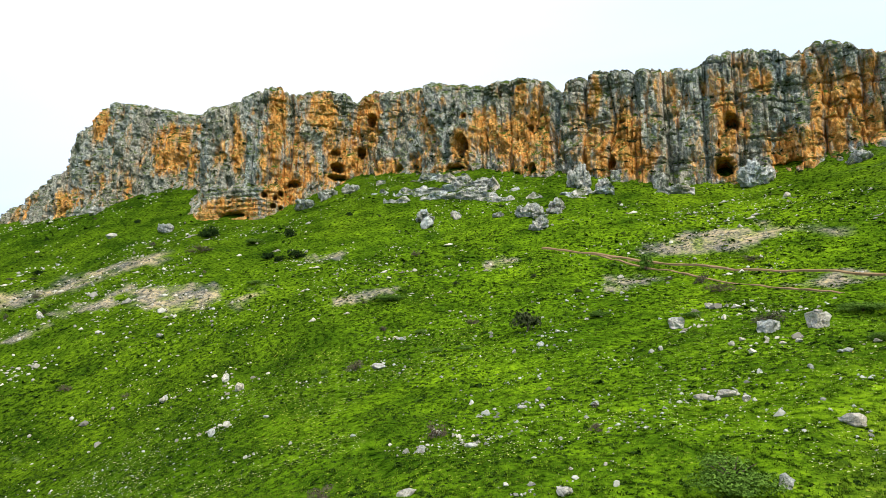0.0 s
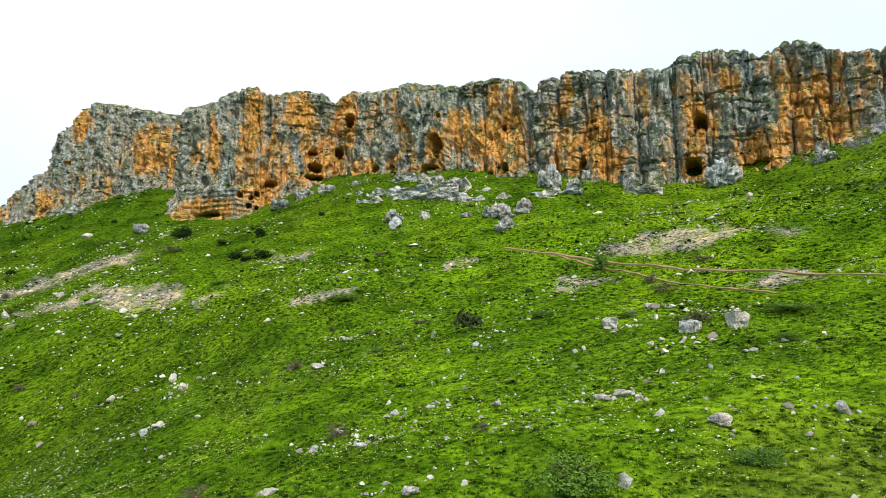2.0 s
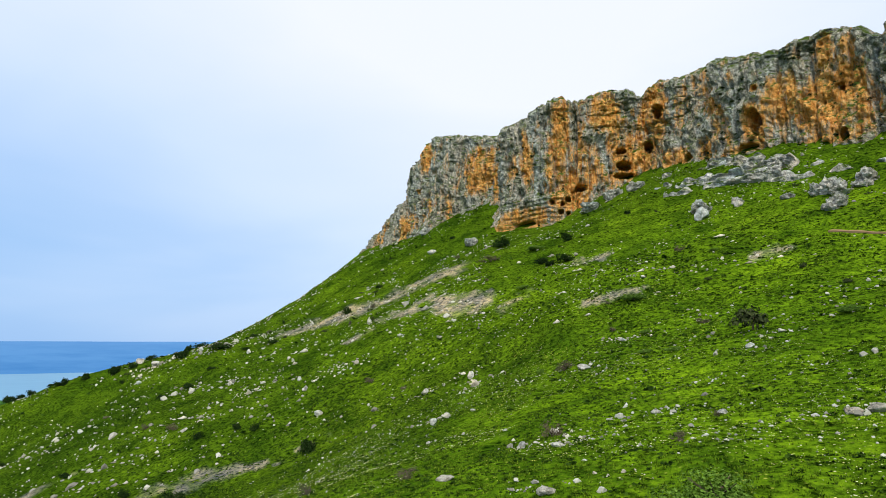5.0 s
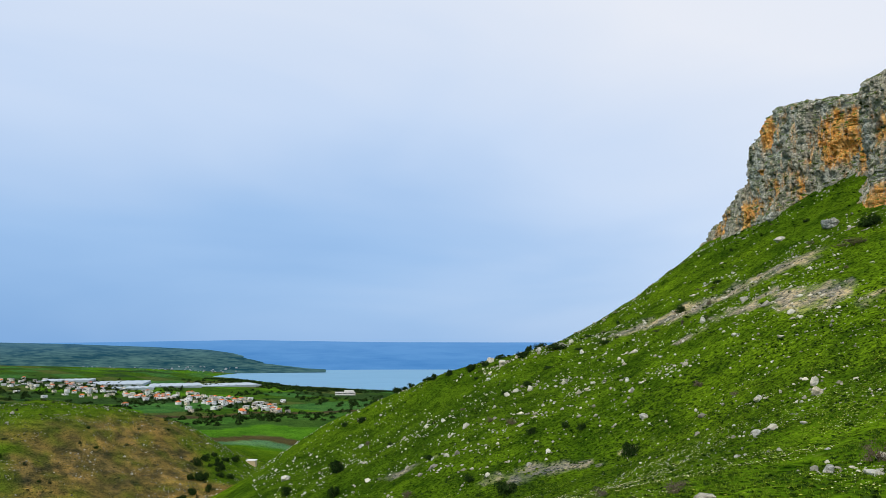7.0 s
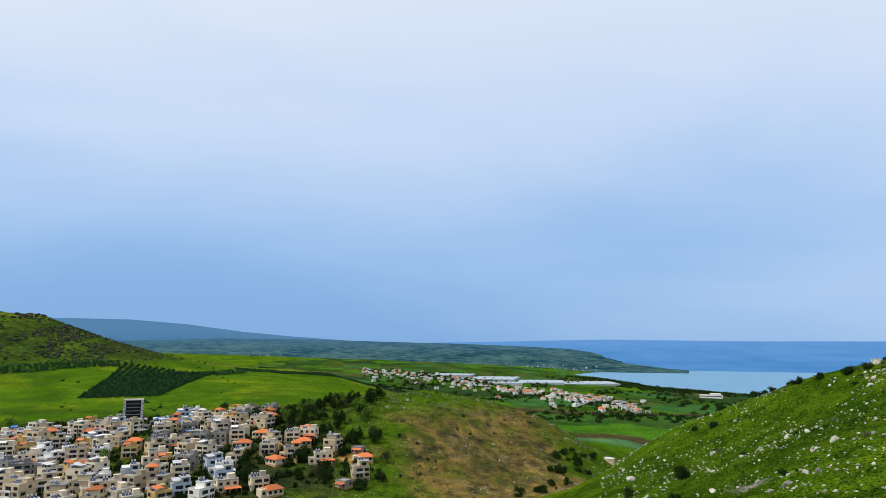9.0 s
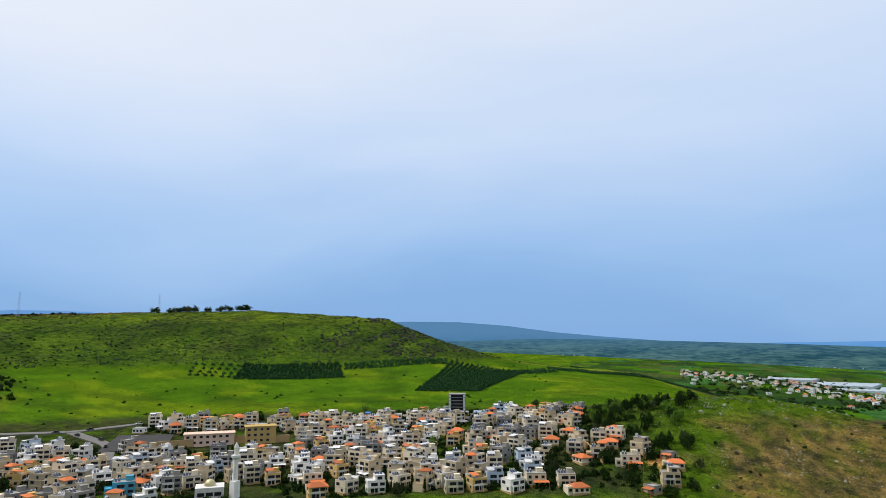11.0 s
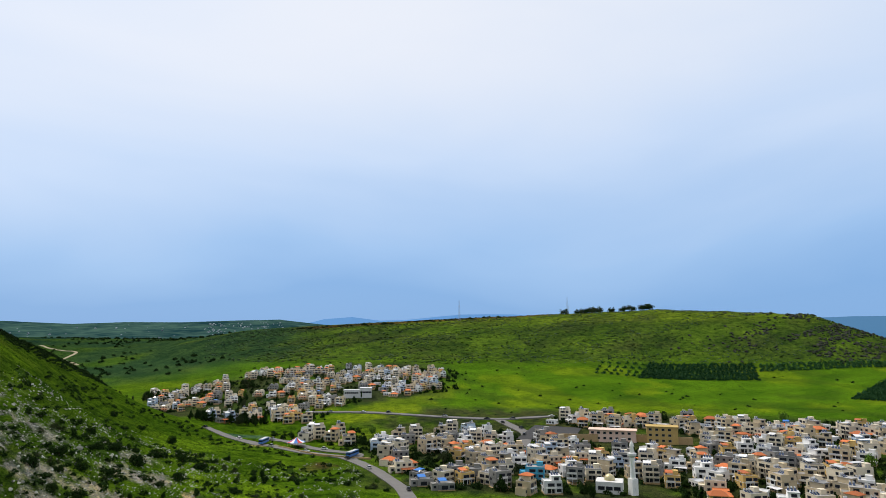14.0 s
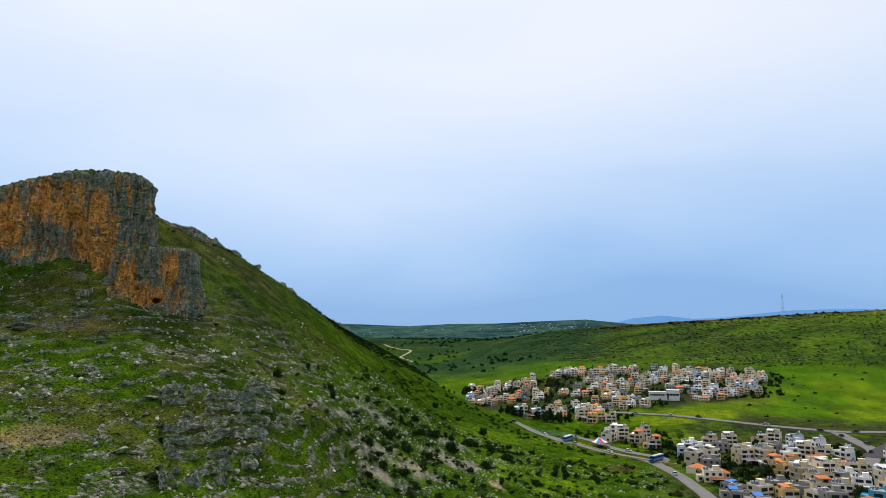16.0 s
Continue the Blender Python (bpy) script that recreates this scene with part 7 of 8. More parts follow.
def outcrop(x, y, w, h, label, n=4):
    """A ragged outcrop: a few lumps grown together, one thing."""
    root = tagged(new("rock_outcrop"), label, "outcrop", "rock outcrops")
    root.matrix_basis = pose(x, y, at_ground(x, y))
    for k in range(n):
        a, r = rng.uniform(0, 6.28), (0.0 if k == 0 else rng.uniform(0.18, 0.36) * w)
        u, v = math.cos(a) * r, math.sin(a) * r * 0.8
        s = w * (0.46 if k == 0 else rng.uniform(0.20, 0.34))
        t = h * (0.62 if k == 0 else rng.uniform(0.25, 0.5))
        lift = float(ground_z(x + u, y + v)[0]) - root.matrix_basis.translation.z
        piece("rock", rng.choice(MOUNTAIN_ROCKS if "mountain" in label else CRAG_ROCKS), None, root, pose(u, v, lift + 0.30 * t, rng.uniform(-10, 10), rng.uniform(-10, 10), rng.uniform(0, 360)) @ Matrix.Diagonal((s, s * 0.85, t, 1)))
    return root


for x, y, w, h in CRAGS:
    outcrop(x, y, w, h, "weathered grey limestone outcrop below the cliff")


def ledge_wall(line, height, seed, label, material=None, cell=0.28):
    """A low broken ledge of bedrock along a line; its open side lies to the right of the line's way."""
    p = np.array(along([(*q, 0) for q in line], cell))[:, :2]
    k = np.ones(9) / 9
    p = np.stack([np.convolve(np.pad(p[:, i], 4, mode="edge"), k, "valid") for i in (0, 1)], -1)
    t = np.gradient(p, axis=0)
    n = np.c_[t[:, 1], -t[:, 0]] / np.linalg.norm(t, axis=1)[:, None]
    s = np.arange(len(p)) * cell
    g0 = ground_z(p[:, 0], p[:, 1])
    tall = height * step(0.26, 0.48, fbm(s / 6.0, 0 * s, seed, 3)) * (0.7 + 0.9 * fbm(s / 2.0, 0 * s, seed + 5, 3)) - 0.15
    sheets = []
    for j in range(12):
        v = j / 11
        z = g0 - 0.8 + (tall + 0.8) * v
        d = (fbm(s / 2.4, z / 1.2, seed + 9, 4) - 0.5) * 2.4 + (vnoise(s / 0.7, z / 0.5, seed + 13) - 0.5) * 0.7 - 0.8 * v + 0.35 * np.round(2.5 * vnoise(s / 5, z / 0.8, seed + 17))
        sheets.append(np.c_[p + n * d[:, None], z])
    for j in range(1, 8):
        q = p + n * (d - 0.55 * j)[:, None]
        z = np.maximum(ground_z(q[:, 0], q[:, 1]) - 0.3 - 0.06 * j, g0 + tall - 0.12 * j - 0.02 * j * j) + (vnoise(s / 1.2, s * 0 + j, seed + 19) - 0.5) * 0.4
        sheets.append(np.c_[q, z])
    tagged(new("rock_ledge", grid_mesh("rock_ledge", np.array(sheets)[::-1], material or CRAG_STONE, smooth=False)), label, "rock ledge", kind="structure")


for k, (line, height) in enumerate([([(-17.5, 158), (-6.2, 152), (6.1, 143.5)], 1.8), ([(-18, 151.5), (-10, 148), (-3.2, 144.5), (8.3, 138), (17, 133)], 2.2), ([(-14, 142.5), (-5, 139), (2, 135.5), (13.7, 129.6), (24, 127), (34.9, 124.3)], 1.9), ([(-12, 146), (0, 140), (10, 135)], 1.7), ([(42, 124.5), (50, 121.5)], 1.4)]):
    ledge_wall(line, height, 200 + 7 * k, "broken grey limestone ledge below the cliff")
for x, y, w, h in ((166, -174, 9, 4.5), (172, -182, 7, 5), (156, -190, 7, 5), (164, -203, 6, 6), (160, -198, 5, 4), (186, -178, 10, 6), (200, -184, 10, 6), (104, -150, 6, 2), (66, -175, 5, 2.5), (57, -158, 3.5, 1.2)):
    outcrop(x, y, w * 1.15, h * 0.55, "low grey and tan rock outcrop on the shaded mountain")
for k, (line, height) in enumerate([([(76, -178), (90, -166), (102, -152)], 2.6), ([(74, -173), (87, -161), (99, -147)], 2.2), ([(72, -168), (84, -157), (96, -143)], 2.4), ([(71, -163), (82, -152), (93, -137)], 2.2), ([(70, -158), (80, -147), (90, -132)], 2.4), ([(69, -152), (78, -141), (87, -126)], 2.2), ([(68, -146), (76, -134), (84, -120)], 2.4), ([(71, -132), (76, -122), (80, -112)], 3.0)]):
    ledge_wall(line[::-1], height, 260 + 7 * k, "pale broken rock ledge on the mountain flank", MOUNTAIN_STONE, 0.35)
for k in range(26):
    x, y = in_band(190, 221, 125, 265)
    outcrop(x, y, rng.uniform(3, 7), rng.uniform(0.8, 1.8), "low hump of grey rock on the shaded mountain", 3)
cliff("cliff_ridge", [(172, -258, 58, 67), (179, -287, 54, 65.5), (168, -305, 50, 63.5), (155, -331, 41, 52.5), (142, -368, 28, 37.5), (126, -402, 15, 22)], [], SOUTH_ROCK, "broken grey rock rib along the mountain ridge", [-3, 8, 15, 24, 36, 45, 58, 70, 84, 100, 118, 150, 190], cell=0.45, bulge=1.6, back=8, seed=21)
for x, y, z in SOUTH_SKY[5:9]:
    for k in range(3):
        outcrop(x + rng.uniform(-10, 4), y + rng.uniform(-16, 16), rng.uniform(5, 9), rng.uniform(3, 6), "grey rock rib along the mountain ridge", 3)
# loose boulders on the spur and the southern mountain
for k in range(130):
    x, y = in_band(34, 66, 110, 215)
    if vnoise(np.array([x / 12]), np.array([y / 12]), 91)[0] > 0.55:
        s = 0.4 + rng.random() ** 2.5 * 1.3
        boulder(x, y, s, s * rng.uniform(0.4, 0.7))
for k in range(26):
    x, y = in_band(192, 218, 150, 280)
    s = rng.uniform(0.8, 2.4)
    boulder(x, y, s, s * rng.uniform(0.4, 0.7), "grey limestone boulder on the shaded mountain slope")

chip_bm = bmesh.new()
bmesh.ops.create_icosphere(chip_bm, subdivisions=1, radius=1.0)
chip_v = np.array([v.co * (0.92 + 0.75 * noise.noise(v.co * 3.7 + Vector((3.3, 1.2, 5.1)))) for v in chip_bm.verts])
chip_f = np.array([[v.index for v in f.verts] for f in chip_bm.faces])
chip_bm.free()
stone_me = rock_mesh(77, 0.8, 2)
stone_v = np.array([v.co for v in stone_me.vertices])
stone_f = np.array([list(f.vertices) for f in stone_me.polygons])
bpy.data.meshes.remove(stone_me)


def rubble(name, n, a0, a1, d0, d1, size, label, thresh=0.5, seed=1, spread=0.5, tint=None):
    g3 = np.random.default_rng(seed)
    a, d = np.radians(g3.uniform(a0, a1, n)), np.sqrt(g3.uniform(d0 * d0, d1 * d1, n))
    x, y = 6 - np.sin(a) * d, 14 + np.cos(a) * d
    keep = fbm(x / 13, y / 13, seed + 40, 4) + g3.normal(size=n) * 0.05 > thresh
    for cx, cy, rx, ry, turn in SCREES:
        keep |= (blob(x, y, cx, cy, rx, ry, turn) > 0.3) & (g3.random(n) < 0.7)
    x, y = x[keep], y[keep]
    s = size * np.exp(g3.normal(size=len(x)) * spread)
    z = ground_z(x, y) + 0.12 * s
    sc = np.stack([s * g3.uniform(0.7, 1.4, len(x)), s * g3.uniform(0.7, 1.3, len(x)), s * g3.uniform(0.45, 0.9, len(x))], -1)
    tagged(new(name, stuff_mesh(name, chip_v, chip_f, np.c_[x, y, z], sc, g3.uniform(0, 6.28, len(x)), tint or RUBBLE)), label, "stones", kind="stuff")


rubble("rubble", 7000, -75, 75, 2, 75, 0.075, "small pale stones strewn in the grass", 0.60, 2)
def ledges(name, n, a0, a1, d0, d1, size, every, share, label, seed, thresh=0.42):
    """Flat broken slabs in lines along the contours."""
    g3 = np.random.default_rng(seed)
    a, d = np.radians(g3.uniform(a0, a1, n)), np.sqrt(g3.uniform(d0 * d0, d1 * d1, n))
    x, y = 6 - np.sin(a) * d, 14 + np.cos(a) * d
    z = ground_z(x, y)
    level = (z + fbm(x / 28, y / 28, seed, 5) * 20) / every
    keep = (level - np.floor(level) < share) & (fbm(x / 16, y / 16, seed + 9, 3) > thresh)
    x, y, z = x[keep], y[keep], z[keep]
    yaw = np.arctan2(ground_z(x, y + 1) - z, ground_z(x + 1, y) - z) + math.pi / 2 + g3.normal(size=len(x)) * 0.3
    s = size * np.exp(g3.normal(size=len(x)) * 0.5)
    sc = np.stack([s * g3.uniform(1.0, 2.4, len(x)), s * g3.uniform(0.6, 1.0, len(x)), s * g3.uniform(0.35, 0.8, len(x))], -1)
    tagged(new(name, stuff_mesh(name, chip_v, chip_f, np.c_[x, y, z + 0.15 * s], sc, yaw, CRAG_RUBBLE if a0 > 90 else RUBBLE)), label, "stones", kind="stuff")


CRAG_RUBBLE = leaf_material("weathered_rubble", (0.06, 0.06, 0.045), (0.34, 0.33, 0.28))


def stone_heap(x, y, rx, ry, n, size, seed):
    g3 = np.random.default_rng(seed)
    px, py = x + g3.normal(size=n) * rx * 0.5, y + g3.normal(size=n) * ry * 0.5
    s = 0.55 * size * np.exp(g3.normal(size=n) * 0.55)
    sc = np.stack([s * g3.uniform(0.7, 1.4, n), s * g3.uniform(0.7, 1.3, n), s * g3.uniform(0.5, 0.95, n)], -1)
    me = stuff_mesh("stone_heap", stone_v, stone_f, np.c_[px, py, ground_z(px, py) + 0.2 * s], sc, g3.uniform(0, 6.28, n), RUBBLE)
    tagged(new("stone_heap", me), "heap of loose pale limestone stones in grass", "stones", kind="stuff")


HEAPS = [(0.5, 40, 4, 2.5, 60, 0.16), (16.5, 39.5, 3, 1.2, 40, 0.18), (9.8, 61, 3, 2, 26, 0.22), (-24, 73, 4, 4, 30, 0.3), (24.5, 48, 4, 2, 34, 0.2), (5.4, 44.5, 4, 2, 30, 0.16), (4, 27.5, 2.5, 1.2, 26, 0.14), (27.5, 63, 6, 3, 44, 0.26), (-33, 76, 3, 2, 18, 0.25), (12, 71, 8, 5, 60, 0.22), (20, 80, 9, 4, 70, 0.25), (32, 58, 5, 2, 34, 0.22), (-2, 100, 10, 4, 60, 0.25), (-14, 66, 3, 2, 18, 0.2), (30, 42, 4, 2, 26, 0.16)]
HEAPS += [(-26.2, 77.5, 3, 2, 20, 0.3), (-22, 61, 3, 0.8, 16, 0.26), (-32, 76, 3.5, 0.8, 16, 0.24), (-38, 84.6, 4, 1.2, 22, 0.24), (-6, 65, 2, 1, 14, 0.24), (1.5, 37.5, 2.5, 1.5, 40, 0.13), (-1.5, 38.3, 1.5, 1, 18, 0.15), (4, 44.2, 4, 1.2, 34, 0.15), (7, 29.4, 1.6, 0.8, 20, 0.12), (-14.6, 48, 2, 0.7, 12, 0.2), (-63, 94, 8, 3, 40, 0.3), (25, 58.8, 5, 1.2, 34, 0.24), (-5.5, 74.4, 5, 1.5, 24, 0.2), (12, 65, 5, 1.5, 34, 0.2)]
HEAPS += [(-101, 100, 7, 3, 46, 0.42), (-112, 98, 6, 3, 36, 0.42), (-128, 117, 9, 4, 60, 0.45), (-150, 113, 10, 4, 60, 0.5), (-64, 93.5, 6, 2, 36, 0.36), (-86, 94, 6, 3, 36, 0.36), (-140, 66, 6, 3, 30, 0.42)]
for k, heap in enumerate(HEAPS):
    stone_heap(*heap, 300 + k)
rubble("rubble", 12000, -42, 45, 60, 160, 0.11, "pale limestone rubble on the upper slope", 0.57, 3)
rubble("rubble", 9000, 26, 80, 90, 290, 0.19, "white stones scattered over the rocky spur", 0.50, 4)
rubble("rubble", 7000, 178, 230, 90, 330, 0.26, "grey stones on the shaded mountain slope", 0.52, 5)
ledges("rock_ledges", 14000, 184, 224, 95, 300, 0.28, 4.76, 0.18, "broken ledges of grey rock along the mountain's contours", 15)
ledges("rock_ledges", 6000, -40, 42, 70, 150, 0.17, 5.3, 0.10, "thin broken ledges of pale rock across the slope", 16, 0.56)
ledges("rock_ledges", 9000, 30, 72, 95, 240, 0.22, 4.4, 0.12, "broken pale ledges on the rocky spur", 17, 0.52)
g6 = np.random.default_rng(29)
n = 1500
x, y = g6.normal(size=n) * 55 - 690, g6.normal(size=n) * 45 - 500
keep = (rough_height(x, y) > -22) & (fbm(x / 30, y / 18, 95, 4) > 0.50)
x, y = x[keep], y[keep]
s6 = g6.uniform(0.8, 2.4, len(x))
BASALT = leaf_material("dark_basalt", (0.024, 0.026, 0.020), (0.065, 0.065, 0.050))
me = stuff_mesh("basalt_rocks", chip_v, chip_f, np.c_[x, y, ground_z(x, y) + 0.2 * s6], np.stack([s6 * 1.3, s6, s6 * 0.7], -1), g6.uniform(0, 6.28, len(x)), BASALT)
tagged(new("basalt_rocks", me), "dark brown basalt rocks over the nose of the green hill", "stones", kind="stuff")
rubble("rubble", 9000, 76, 104, 270, 470, 0.22, "stones on the dry brown hill", 0.52, 6, tint=CRAG_RUBBLE)
rubble("rubble", 7000, 164, 192, 180, 345, 0.22, "grey stones between bushes on the lower slope", 0.46, 7)
n = 1400
a, d = np.radians(g.uniform(164, 193, n)), g.uniform(185, 450, n)
x, y = 6 - np.sin(a) * d, 14 + np.cos(a) * d
keep = (rough_height(x, y) < -15) & (fbm(x / 22, y / 22, 57, 3) > 0.45)
for line, width in ROADS:
    keep &= near_line(x, y, line) > width / 2 + 3
thicket("slope_bushes", x[keep], y[keep], g.uniform(0.7, 2.8, keep.sum()), LEAF_DARK, "dark bushes scattered over the lower slope", 0.9)
n = 2600
a, d = np.radians(g.uniform(74, 106, n)), g.uniform(275, 470, n)
x, y = 6 - np.sin(a) * d, 14 + np.cos(a) * d
keep = fbm(x / 15, y / 15, 58, 4) > 0.46
thicket("dry_scrub", x[keep], y[keep], g.uniform(0.3, 1.0, keep.sum()), LEAF_OLIVE, "low dry scrub on the brown hill", 0.7)

# ---- grass tufts and flowers ----
def tuft_form(blades, seed):
    g3 = np.random.default_rng(seed)
    v, f = [], []
    for k in range(blades):
        a = 6.28 * k / blades + g3.uniform(-0.5, 0.5)
        r0, r1, h = g3.uniform(0.0, 0.35), g3.uniform(0.5, 1.0), g3.uniform(0.6, 1.1)
        c, s = math.cos(a), math.sin(a)
        w = 0.17
        v += [(c * r0 - s * w, s * r0 + c * w, 0), (c * r0 + s * w, s * r0 - c * w, 0), (c * r1, s * r1, h)]
        f.append((3 * k, 3 * k + 1, 3 * k + 2))
    return v, f


def tufts(name, n, a0, a1, d0, d1, size, material, label, seed, blades=7, thresh=0.0, height=0.8):
    g3 = np.random.default_rng(seed)
    a, d = np.radians(g3.uniform(a0, a1, n)), np.sqrt(d0 * d0 + (d1 * d1 - d0 * d0) * g3.random(n) ** 1.25)
    x, y = 6 - np.sin(a) * d, 14 + np.cos(a) * d
    keep = fbm(x / 6, y / 6, seed + 70, 3) > thresh
    for worn, line in PATHS:
        keep &= near_line(x, y, line) > (0.25 if worn < 0.5 else 0.8)
    for cx, cy, rx, ry, turn in SCREES:
        keep &= (blob(x, y, cx, cy, rx, ry, turn) < 0.5) | (g3.random(n) < 0.15)
    x, y, d = x[keep], y[keep], d[keep]
    s = size * g3.uniform(0.5, 1.5, len(x))
    me = stuff_mesh(name, *tuft_form(blades, seed), np.c_[x, y, ground_z(x, y) - 0.03], np.stack([s, s, s * height], -1), g3.uniform(0, 6.28, len(x)), material)
    tagged(new(name, me), label, "grass", kind="stuff")


tufts("grass", 100000, -80, 80, 2, 80, 0.11, TUFT, "lush green spring grass on the slope", 11, 6, height=1.1)
tufts("weeds", 30000, -80, 80, 2, 90, 0.15, WEEDS, "dark green weeds growing in the grass", 12, 9, 0.42, 0.6)
def clumps(name, n, a0, a1, d0, d1, size, material, label, seed, thresh):
    """Small rounded tufts of leaves in drifts."""
    g3 = np.random.default_rng(seed)
    a, d = np.radians(g3.uniform(a0, a1, n)), np.sqrt(d0 * d0 + (d1 * d1 - d0 * d0) * g3.random(n) ** 1.2)
    x, y = 6 - np.sin(a) * d, 14 + np.cos(a) * d
    keep = fbm(x / 5, y / 5, seed + 70, 4) + g3.normal(size=n) * 0.06 > thresh
    for worn, line in PATHS:
        keep &= near_line(x, y, line) > 0.5
    x, y, d = x[keep], y[keep], d[keep]
    s = size * np.exp(g3.normal(size=len(x)) * 0.4) * (0.7 + 0.006 * d)
    form = leaf_cloud(r=0.5, lobes=3, leaves=9, size=0.5, flat=0.7, seed=seed)
    me = stuff_mesh(name, *form, np.c_[x, y, ground_z(x, y) - 0.02], np.stack([s, s, s * 0.75], -1), g3.uniform(0, 6.28, len(x)), material)
    tagged(new(name, me), label, "plants", kind="stuff")


clumps("herbs", 40000, -80, 80, 2, 100, 0.155, WEEDS, "small dark rounded herbs in the grass", 23, 0.46)
clumps("herbs", 14000, -80, 80, 2, 100, 0.13, TUFT, "small bright rounded herbs in the grass", 24, 0.46)
clumps("herbs", 14000, -42, 70, 90, 230, 0.16, WEEDS, "dark rounded herbs on the upper slope and spur", 25, 0.46)
tufts("grass", 55000, -42, 60, 70, 220, 0.27, WEEDS, "tufted grass on the upper slope and spur", 13, 5, 0.40, 0.6)
tufts("grass", 42000, 172, 230, 80, 430, 0.55, WEEDS, "rough grass on the shaded mountain slope", 14, 5, 0.42, 0.7)
g4 = np.random.default_rng(8)
n = 34000
a, d = np.radians(g4.uniform(-75, 80, n)), 76 * np.sqrt(g4.random(n)) ** 1.1
x, y = 6 - np.sin(a) * d, 14 + np.cos(a) * d
keep = fbm(x / 9, y / 9, 33, 3) + 0.25 * step(45, 76, d) * (g4.random(n) - 0.9) > 0.53
x, y = x[keep], y[keep]
petal_v, petal_f = [(-1, -1, 0.3), (1, -1, 0), (1, 1, 0.3), (-1, 1, 0)], [(0, 1, 2), (0, 2, 3)]
me = stuff_mesh("flowers", petal_v, petal_f, np.c_[x, y, ground_z(x, y) + 0.17], g4.uniform(0.016, 0.042, (len(x), 1)), g4.uniform(0, 6.28, len(x)), PETALS)
tagged(new("flowers", me), "white and yellow wild flowers in the grass", "flowers", kind="stuff")

# ---- the town on the plain and the far structures ----
def town_house(w, d, n, wall, tiled, label):
    root = tagged(new("town_house"), label, "house", "houses on the plain")
    h = 3.1 * n
    piece("wall", box(-w / 2, -d / 2, -3, w / 2, d / 2, h), wall, root)
    if tiled:
        v = [(-w / 2 - 0.6, -d / 2 - 0.6, h), (w / 2 + 0.6, -d / 2 - 0.6, h), (w / 2 + 0.6, d / 2 + 0.6, h), (-w / 2 - 0.6, d / 2 + 0.6, h), (-w * 0.2, 0, h + 2.6), (w * 0.2, 0, h + 2.6)]
        piece("roof", (v, [(0, 1, 5, 4), (1, 2, 5), (2, 3, 4, 5), (3, 0, 4), (3, 2, 1, 0)]), ROOF_TILE, root)
    else:
        piece("roof", box(-w / 2 - 0.3, -d / 2 - 0.3, h, w / 2 + 0.3, d / 2 + 0.3, h + 0.5), ROOF_GREY if wall is CREAM_WALL else ROOF_WHITE, root)
    for k in range(n):
        piece("window", WIDE_WINDOW, None, root, pose(w * 0.2 * (-1) ** k, -d / 2 - 0.02, 3.1 * k + 0.8))
    return root


TOWN = [town_house(13, 10, 2, WHITE_WALL, True, "white two-storey town house with orange tiled roof"), town_house(14, 11, 2, WHITE_WALL, False, "white two-storey town house with flat roof"), town_house(11, 9, 2, CREAM_WALL, False, "two-storey cream town house with flat roof"), town_house(16, 10, 1, WHITE_WALL, False, "low white building on the plain")]
count = 0
for k in range(4000):
    az = rng.uniform(76, 101)
    mid = 1010 + (az - 77) * 36
    d = mid + rng.gauss(0, 1) * (70 + 3 * (az - 76))
    if count >= 280 or d < 900:
        continue
    x, y = 6 - math.sin(radians(az)) * d, 14 + math.cos(radians(az)) * d
    z = at_ground(x, y)
    if z > -70:
        continue
    m = pose(x, y, z, 0, 0, az + rng.uniform(-60, 60)) @ (Matrix.Diagonal((0.60, 0.60, 0.70, 1)) if count < 4 else Matrix())
    if count < 4:
        TOWN[count].matrix_basis = m
    else:
        copy_thing(TOWN[rng.choice((0, 0, 1, 1, 2, 2, 2, 3))], m)
    count += 1
PLASTIC = plain_material("greenhouse_plastic", (0.28, 0.33, 0.37), (0.40, 0.45, 0.49), 0.05, 0.4, 0.4)


def greenhouse(x, y, w, d, turn, n=6):
    root = tagged(new("greenhouse"), "long pale greenhouse of plastic-covered bays", "greenhouse", "greenhouses")
    root.matrix_basis = pose(x, y, at_ground(x, y), 0, 0, turn)
    for k in range(n):
        x0, x1 = -w / 2 + w * k / n, -w / 2 + w * (k + 1) / n
        v = [(x0, -d / 2, -3), (x1, -d / 2, -3), (x1, -d / 2, 3), ((x0 + x1) / 2, -d / 2, 3.9), (x0, -d / 2, 3)]
        v += [(a, d / 2, c) for a, b, c in v]
        piece("bay", (v, [(0, 1, 2, 3, 4), (9, 8, 7, 6, 5), (1, 6, 7, 2), (2, 7, 8, 3), (3, 8, 9, 4), (4, 9, 5, 0)]), PLASTIC, root)


for x, y, w, d, turn in ((-1769, 33, 130, 150, 80), (-1720, 160, 120, 120, 85), (-1760, 290, 150, 110, 95), (-1600, 60, 90, 60, 85), (-1850, -80, 110, 90, 80)):
    greenhouse(x, y, w, d, turn)
hotel = tagged(new("lakeside_hotel"), "long low white hotel by the lake shore", "hotel")
hotel.matrix_basis = pose(-1318, 470, at_ground(-1318, 470), 0, 0, 70) @ Matrix.Diagonal((0.6, 0.6, 0.6, 1))
piece("wall", join(box(-42, -8, -4, 30, 8, 11), box(-10, -10, -4, 24, 10, 16)), WHITE_WALL, hotel)
for j in range(16):
    piece("window", WIDE_WINDOW, None, hotel, pose(-39 + 4.3 * j, -8.02 if not -12 < -39 + 4.3 * j < 26 else -10.02, 5) @ Matrix.Diagonal((1.2, 1, 2.0, 1)))


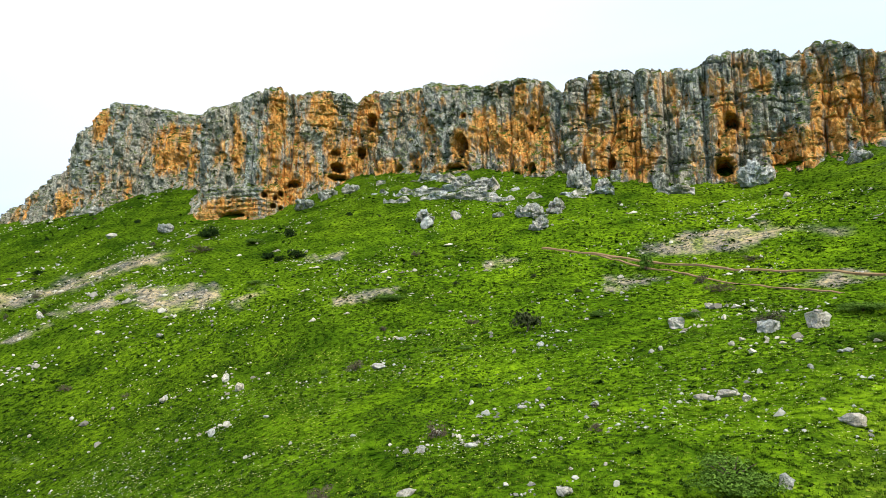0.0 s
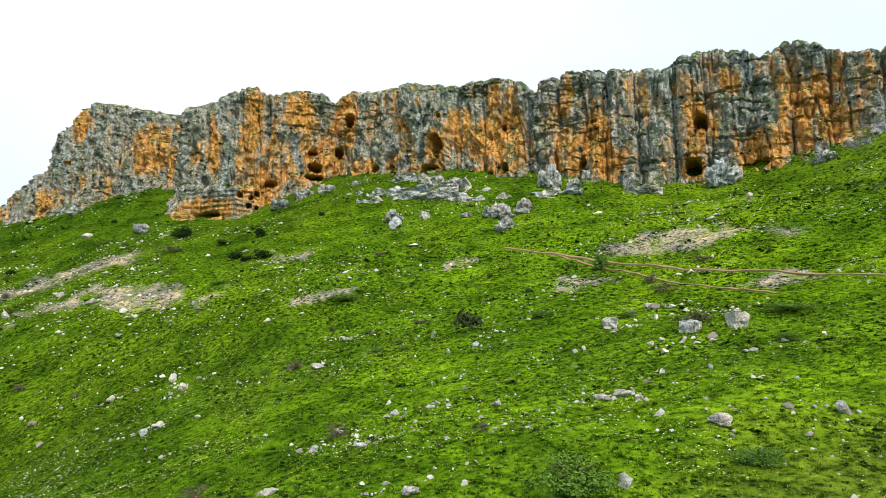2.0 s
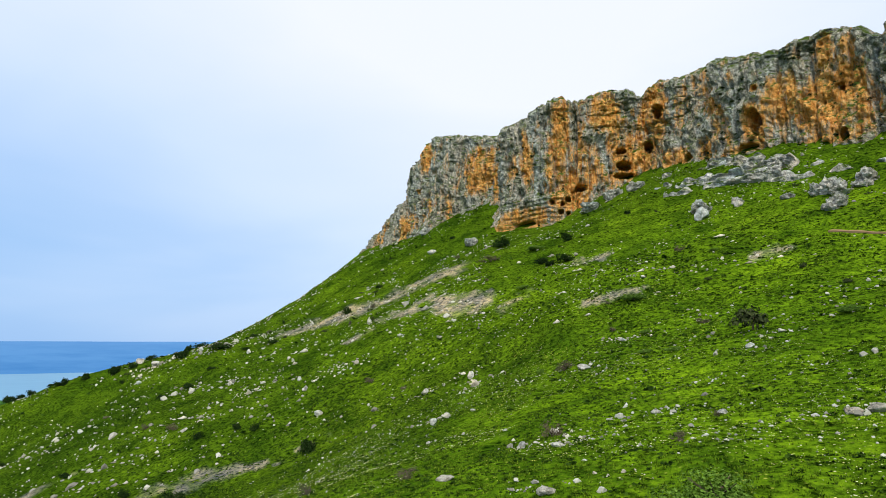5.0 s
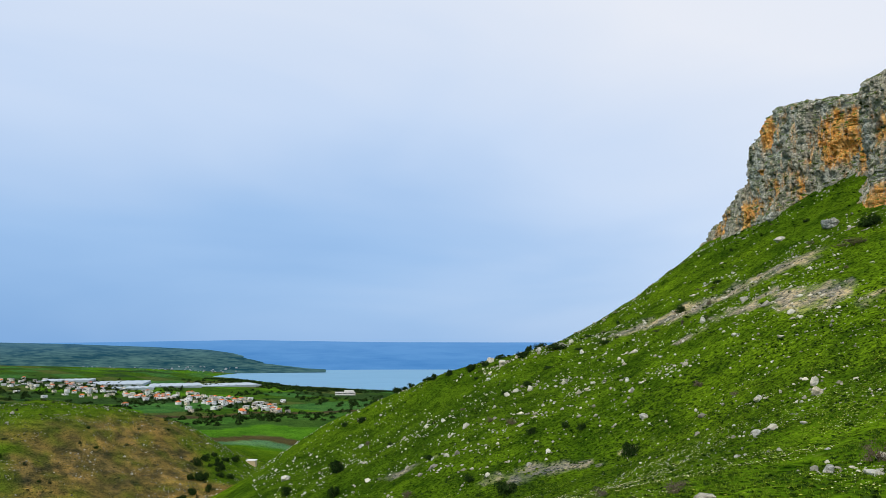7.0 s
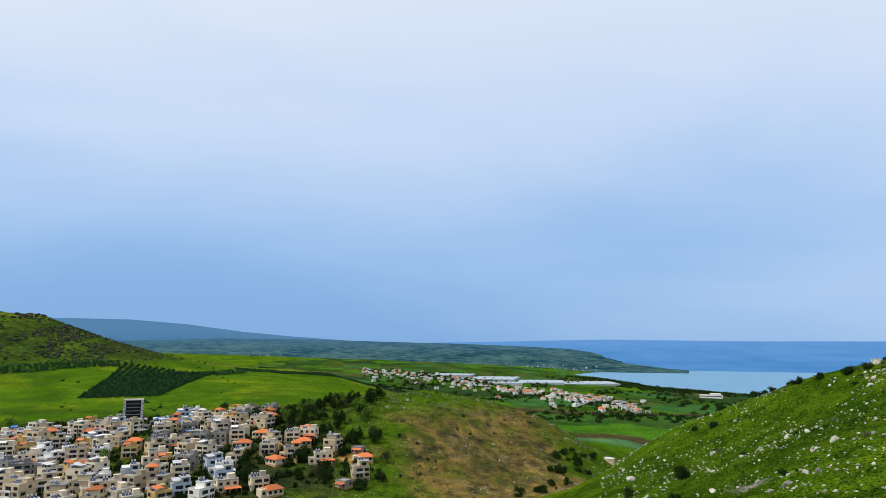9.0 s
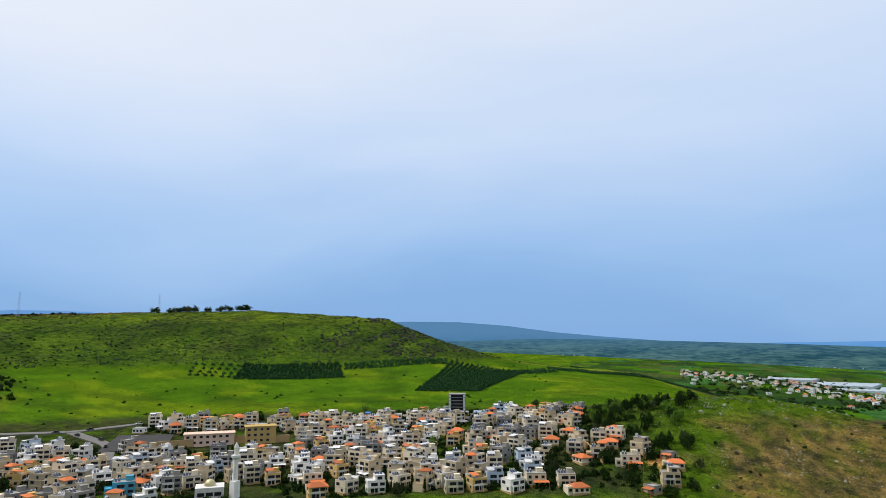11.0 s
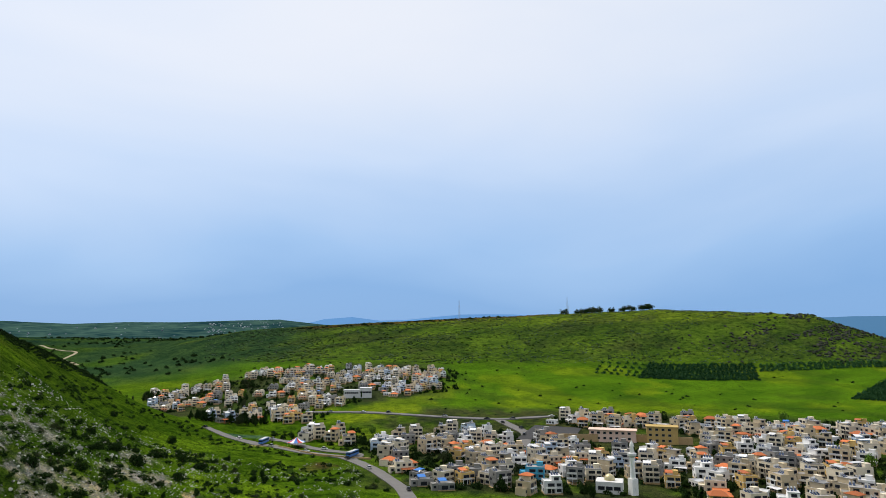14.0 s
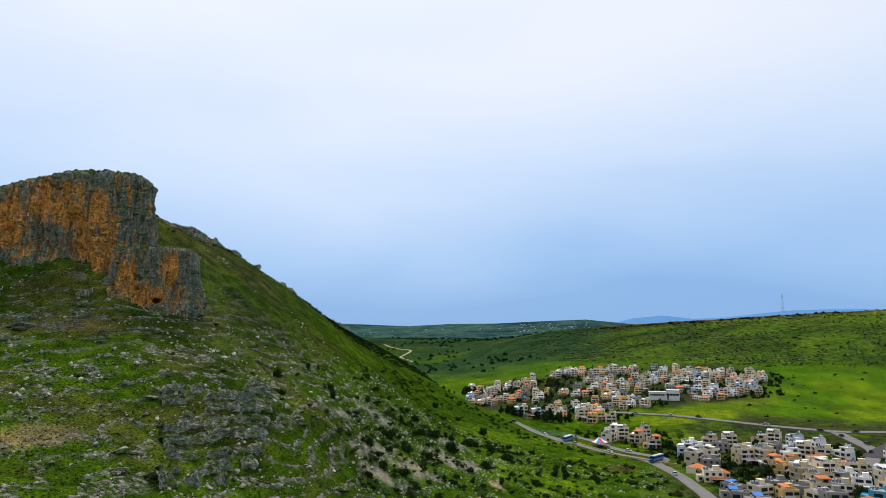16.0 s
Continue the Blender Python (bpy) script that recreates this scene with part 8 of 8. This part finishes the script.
def mast(x, y, h):
    root = tagged(new("lattice_mast"), "tall thin lattice radio mast on the hill", "mast")
    root.matrix_basis = pose(x, y, at_ground(x, y))
    for sx, sy in ((-1, -1), (1, -1), (1, 1), (-1, 1)):
        v = [(sx * 1.6 - 0.12, sy * 1.6, -1), (sx * 1.6 + 0.12, sy * 1.6, -1), (sx * 1.6, sy * 1.6 + 0.2, -1), (sx * 0.3 - 0.08, sy * 0.3, h), (sx * 0.3 + 0.08, sy * 0.3, h), (sx * 0.3, sy * 0.3 + 0.15, h)]
        piece("leg", (v, [(0, 1, 4, 3), (1, 2, 5, 4), (2, 0, 3, 5), (3, 4, 5)]), METAL, root)
    for k in range(9):
        z = h * (k + 0.5) / 9
        r = 1.6 + (0.3 - 1.6) * z / h
        piece("brace", join(box(-r, -r - 0.06, z, r, -r + 0.06, z + 0.15), box(-r, r - 0.06, z, r, r + 0.06, z + 0.15)), METAL, root)


mast(-384, -850, 32)
mast(-545, -800, 26)
ribbon("farm_track", [(132, -961), (160, -1010), (150, -1090), (200, -1160), (221, -1209)], 4.2, plain_material("pale_track", (0.28, 0.23, 0.15), (0.36, 0.30, 0.20), 0.1, 0.95, 0.1), "pale earth track winding up the far valley", category="track")
shed = tagged(new("stone_hut"), "small pale stone hut in the ravine", "hut")
shed.matrix_basis = pose(-425, 95, at_ground(-425, 95), 0, 0, 60) @ Matrix.Diagonal((0.6, 0.6, 0.7, 1))
piece("wall", box(-5, -3.5, -2, 5, 3.5, 4), BEIGE_WALL, shed)
piece("roof", box(-5.4, -3.9, 4, 5.4, 3.9, 4.4), ROOF_WHITE, shed)


def far_hamlet(hills, a0, a1, d0, d1, n, size, label, seed):
    """Tiny houses scattered over a far slope."""
    co = np.empty(len(hills.data.vertices) * 3)
    hills.data.vertices.foreach_get("co", co)
    co = co.reshape(-1, 3)
    a, d = np.degrees(np.arctan2(-co[:, 0], co[:, 1])) % 360, np.hypot(co[:, 0], co[:, 1])
    pick = co[(a > a0) & (a < a1) & (d > d0) & (d < d1)]
    g7 = np.random.default_rng(seed)
    at = pick[g7.integers(0, len(pick), n)] + g7.normal(size=(n, 3)) * (9, 9, 0)
    hut_v = [(-1, -0.8, -1), (1, -0.8, -1), (1, 0.8, -1), (-1, 0.8, -1), (-1, -0.8, 0.7), (1, -0.8, 0.7), (1, 0.8, 0.7), (-1, 0.8, 0.7), (-0.5, 0, 1.1), (0.5, 0, 1.1)]
    hut_f = [(0, 1, 5), (0, 5, 4), (1, 2, 6), (1, 6, 5), (2, 3, 7), (2, 7, 6), (3, 0, 4), (3, 4, 7), (4, 5, 9), (4, 9, 8), (5, 6, 9), (6, 7, 8), (6, 8, 9), (7, 4, 8)]
    me = stuff_mesh("far_houses", hut_v, hut_f, at, size * g7.uniform(0.6, 1.3, (n, 1)), g7.uniform(0, 6.28, n), FAR_PLASTER)
    tagged(new("far_houses", me), label, "houses", kind="stuff")


FAR_PLASTER = leaf_material("far_pale_plaster", (0.16, 0.20, 0.23), (0.42, 0.45, 0.48))
far_hamlet(west, 171.5, 178, 2000, 2500, 120, 2.4, "pale houses of a village on the far wooded hill", 41)
far_hamlet(west, 179, 194, 1900, 2500, 40, 2.4, "scattered pale farm houses on the far wooded hills", 42)
far_hamlet(slopes, 80, 92, 2700, 2950, 90, 3.6, "pale houses at the foot of the far slopes", 43)
far_hamlet(slopes, 108, 114, 2900, 3200, 26, 3.0, "small pale hamlet on the far green slopes", 44)
FOOTPATH = plain_material("trodden_earth", (0.13, 0.085, 0.040), (0.34, 0.24, 0.13), 0.8, 0.98, 0.0, bump=0.6)
for (worn, line), width in zip(PATHS[1:3], (0.75, 0.45)):
    ribbon("footpath", line, width, FOOTPATH, "narrow trodden earth path across the grassy slope", 0.06, "path", 1.2)
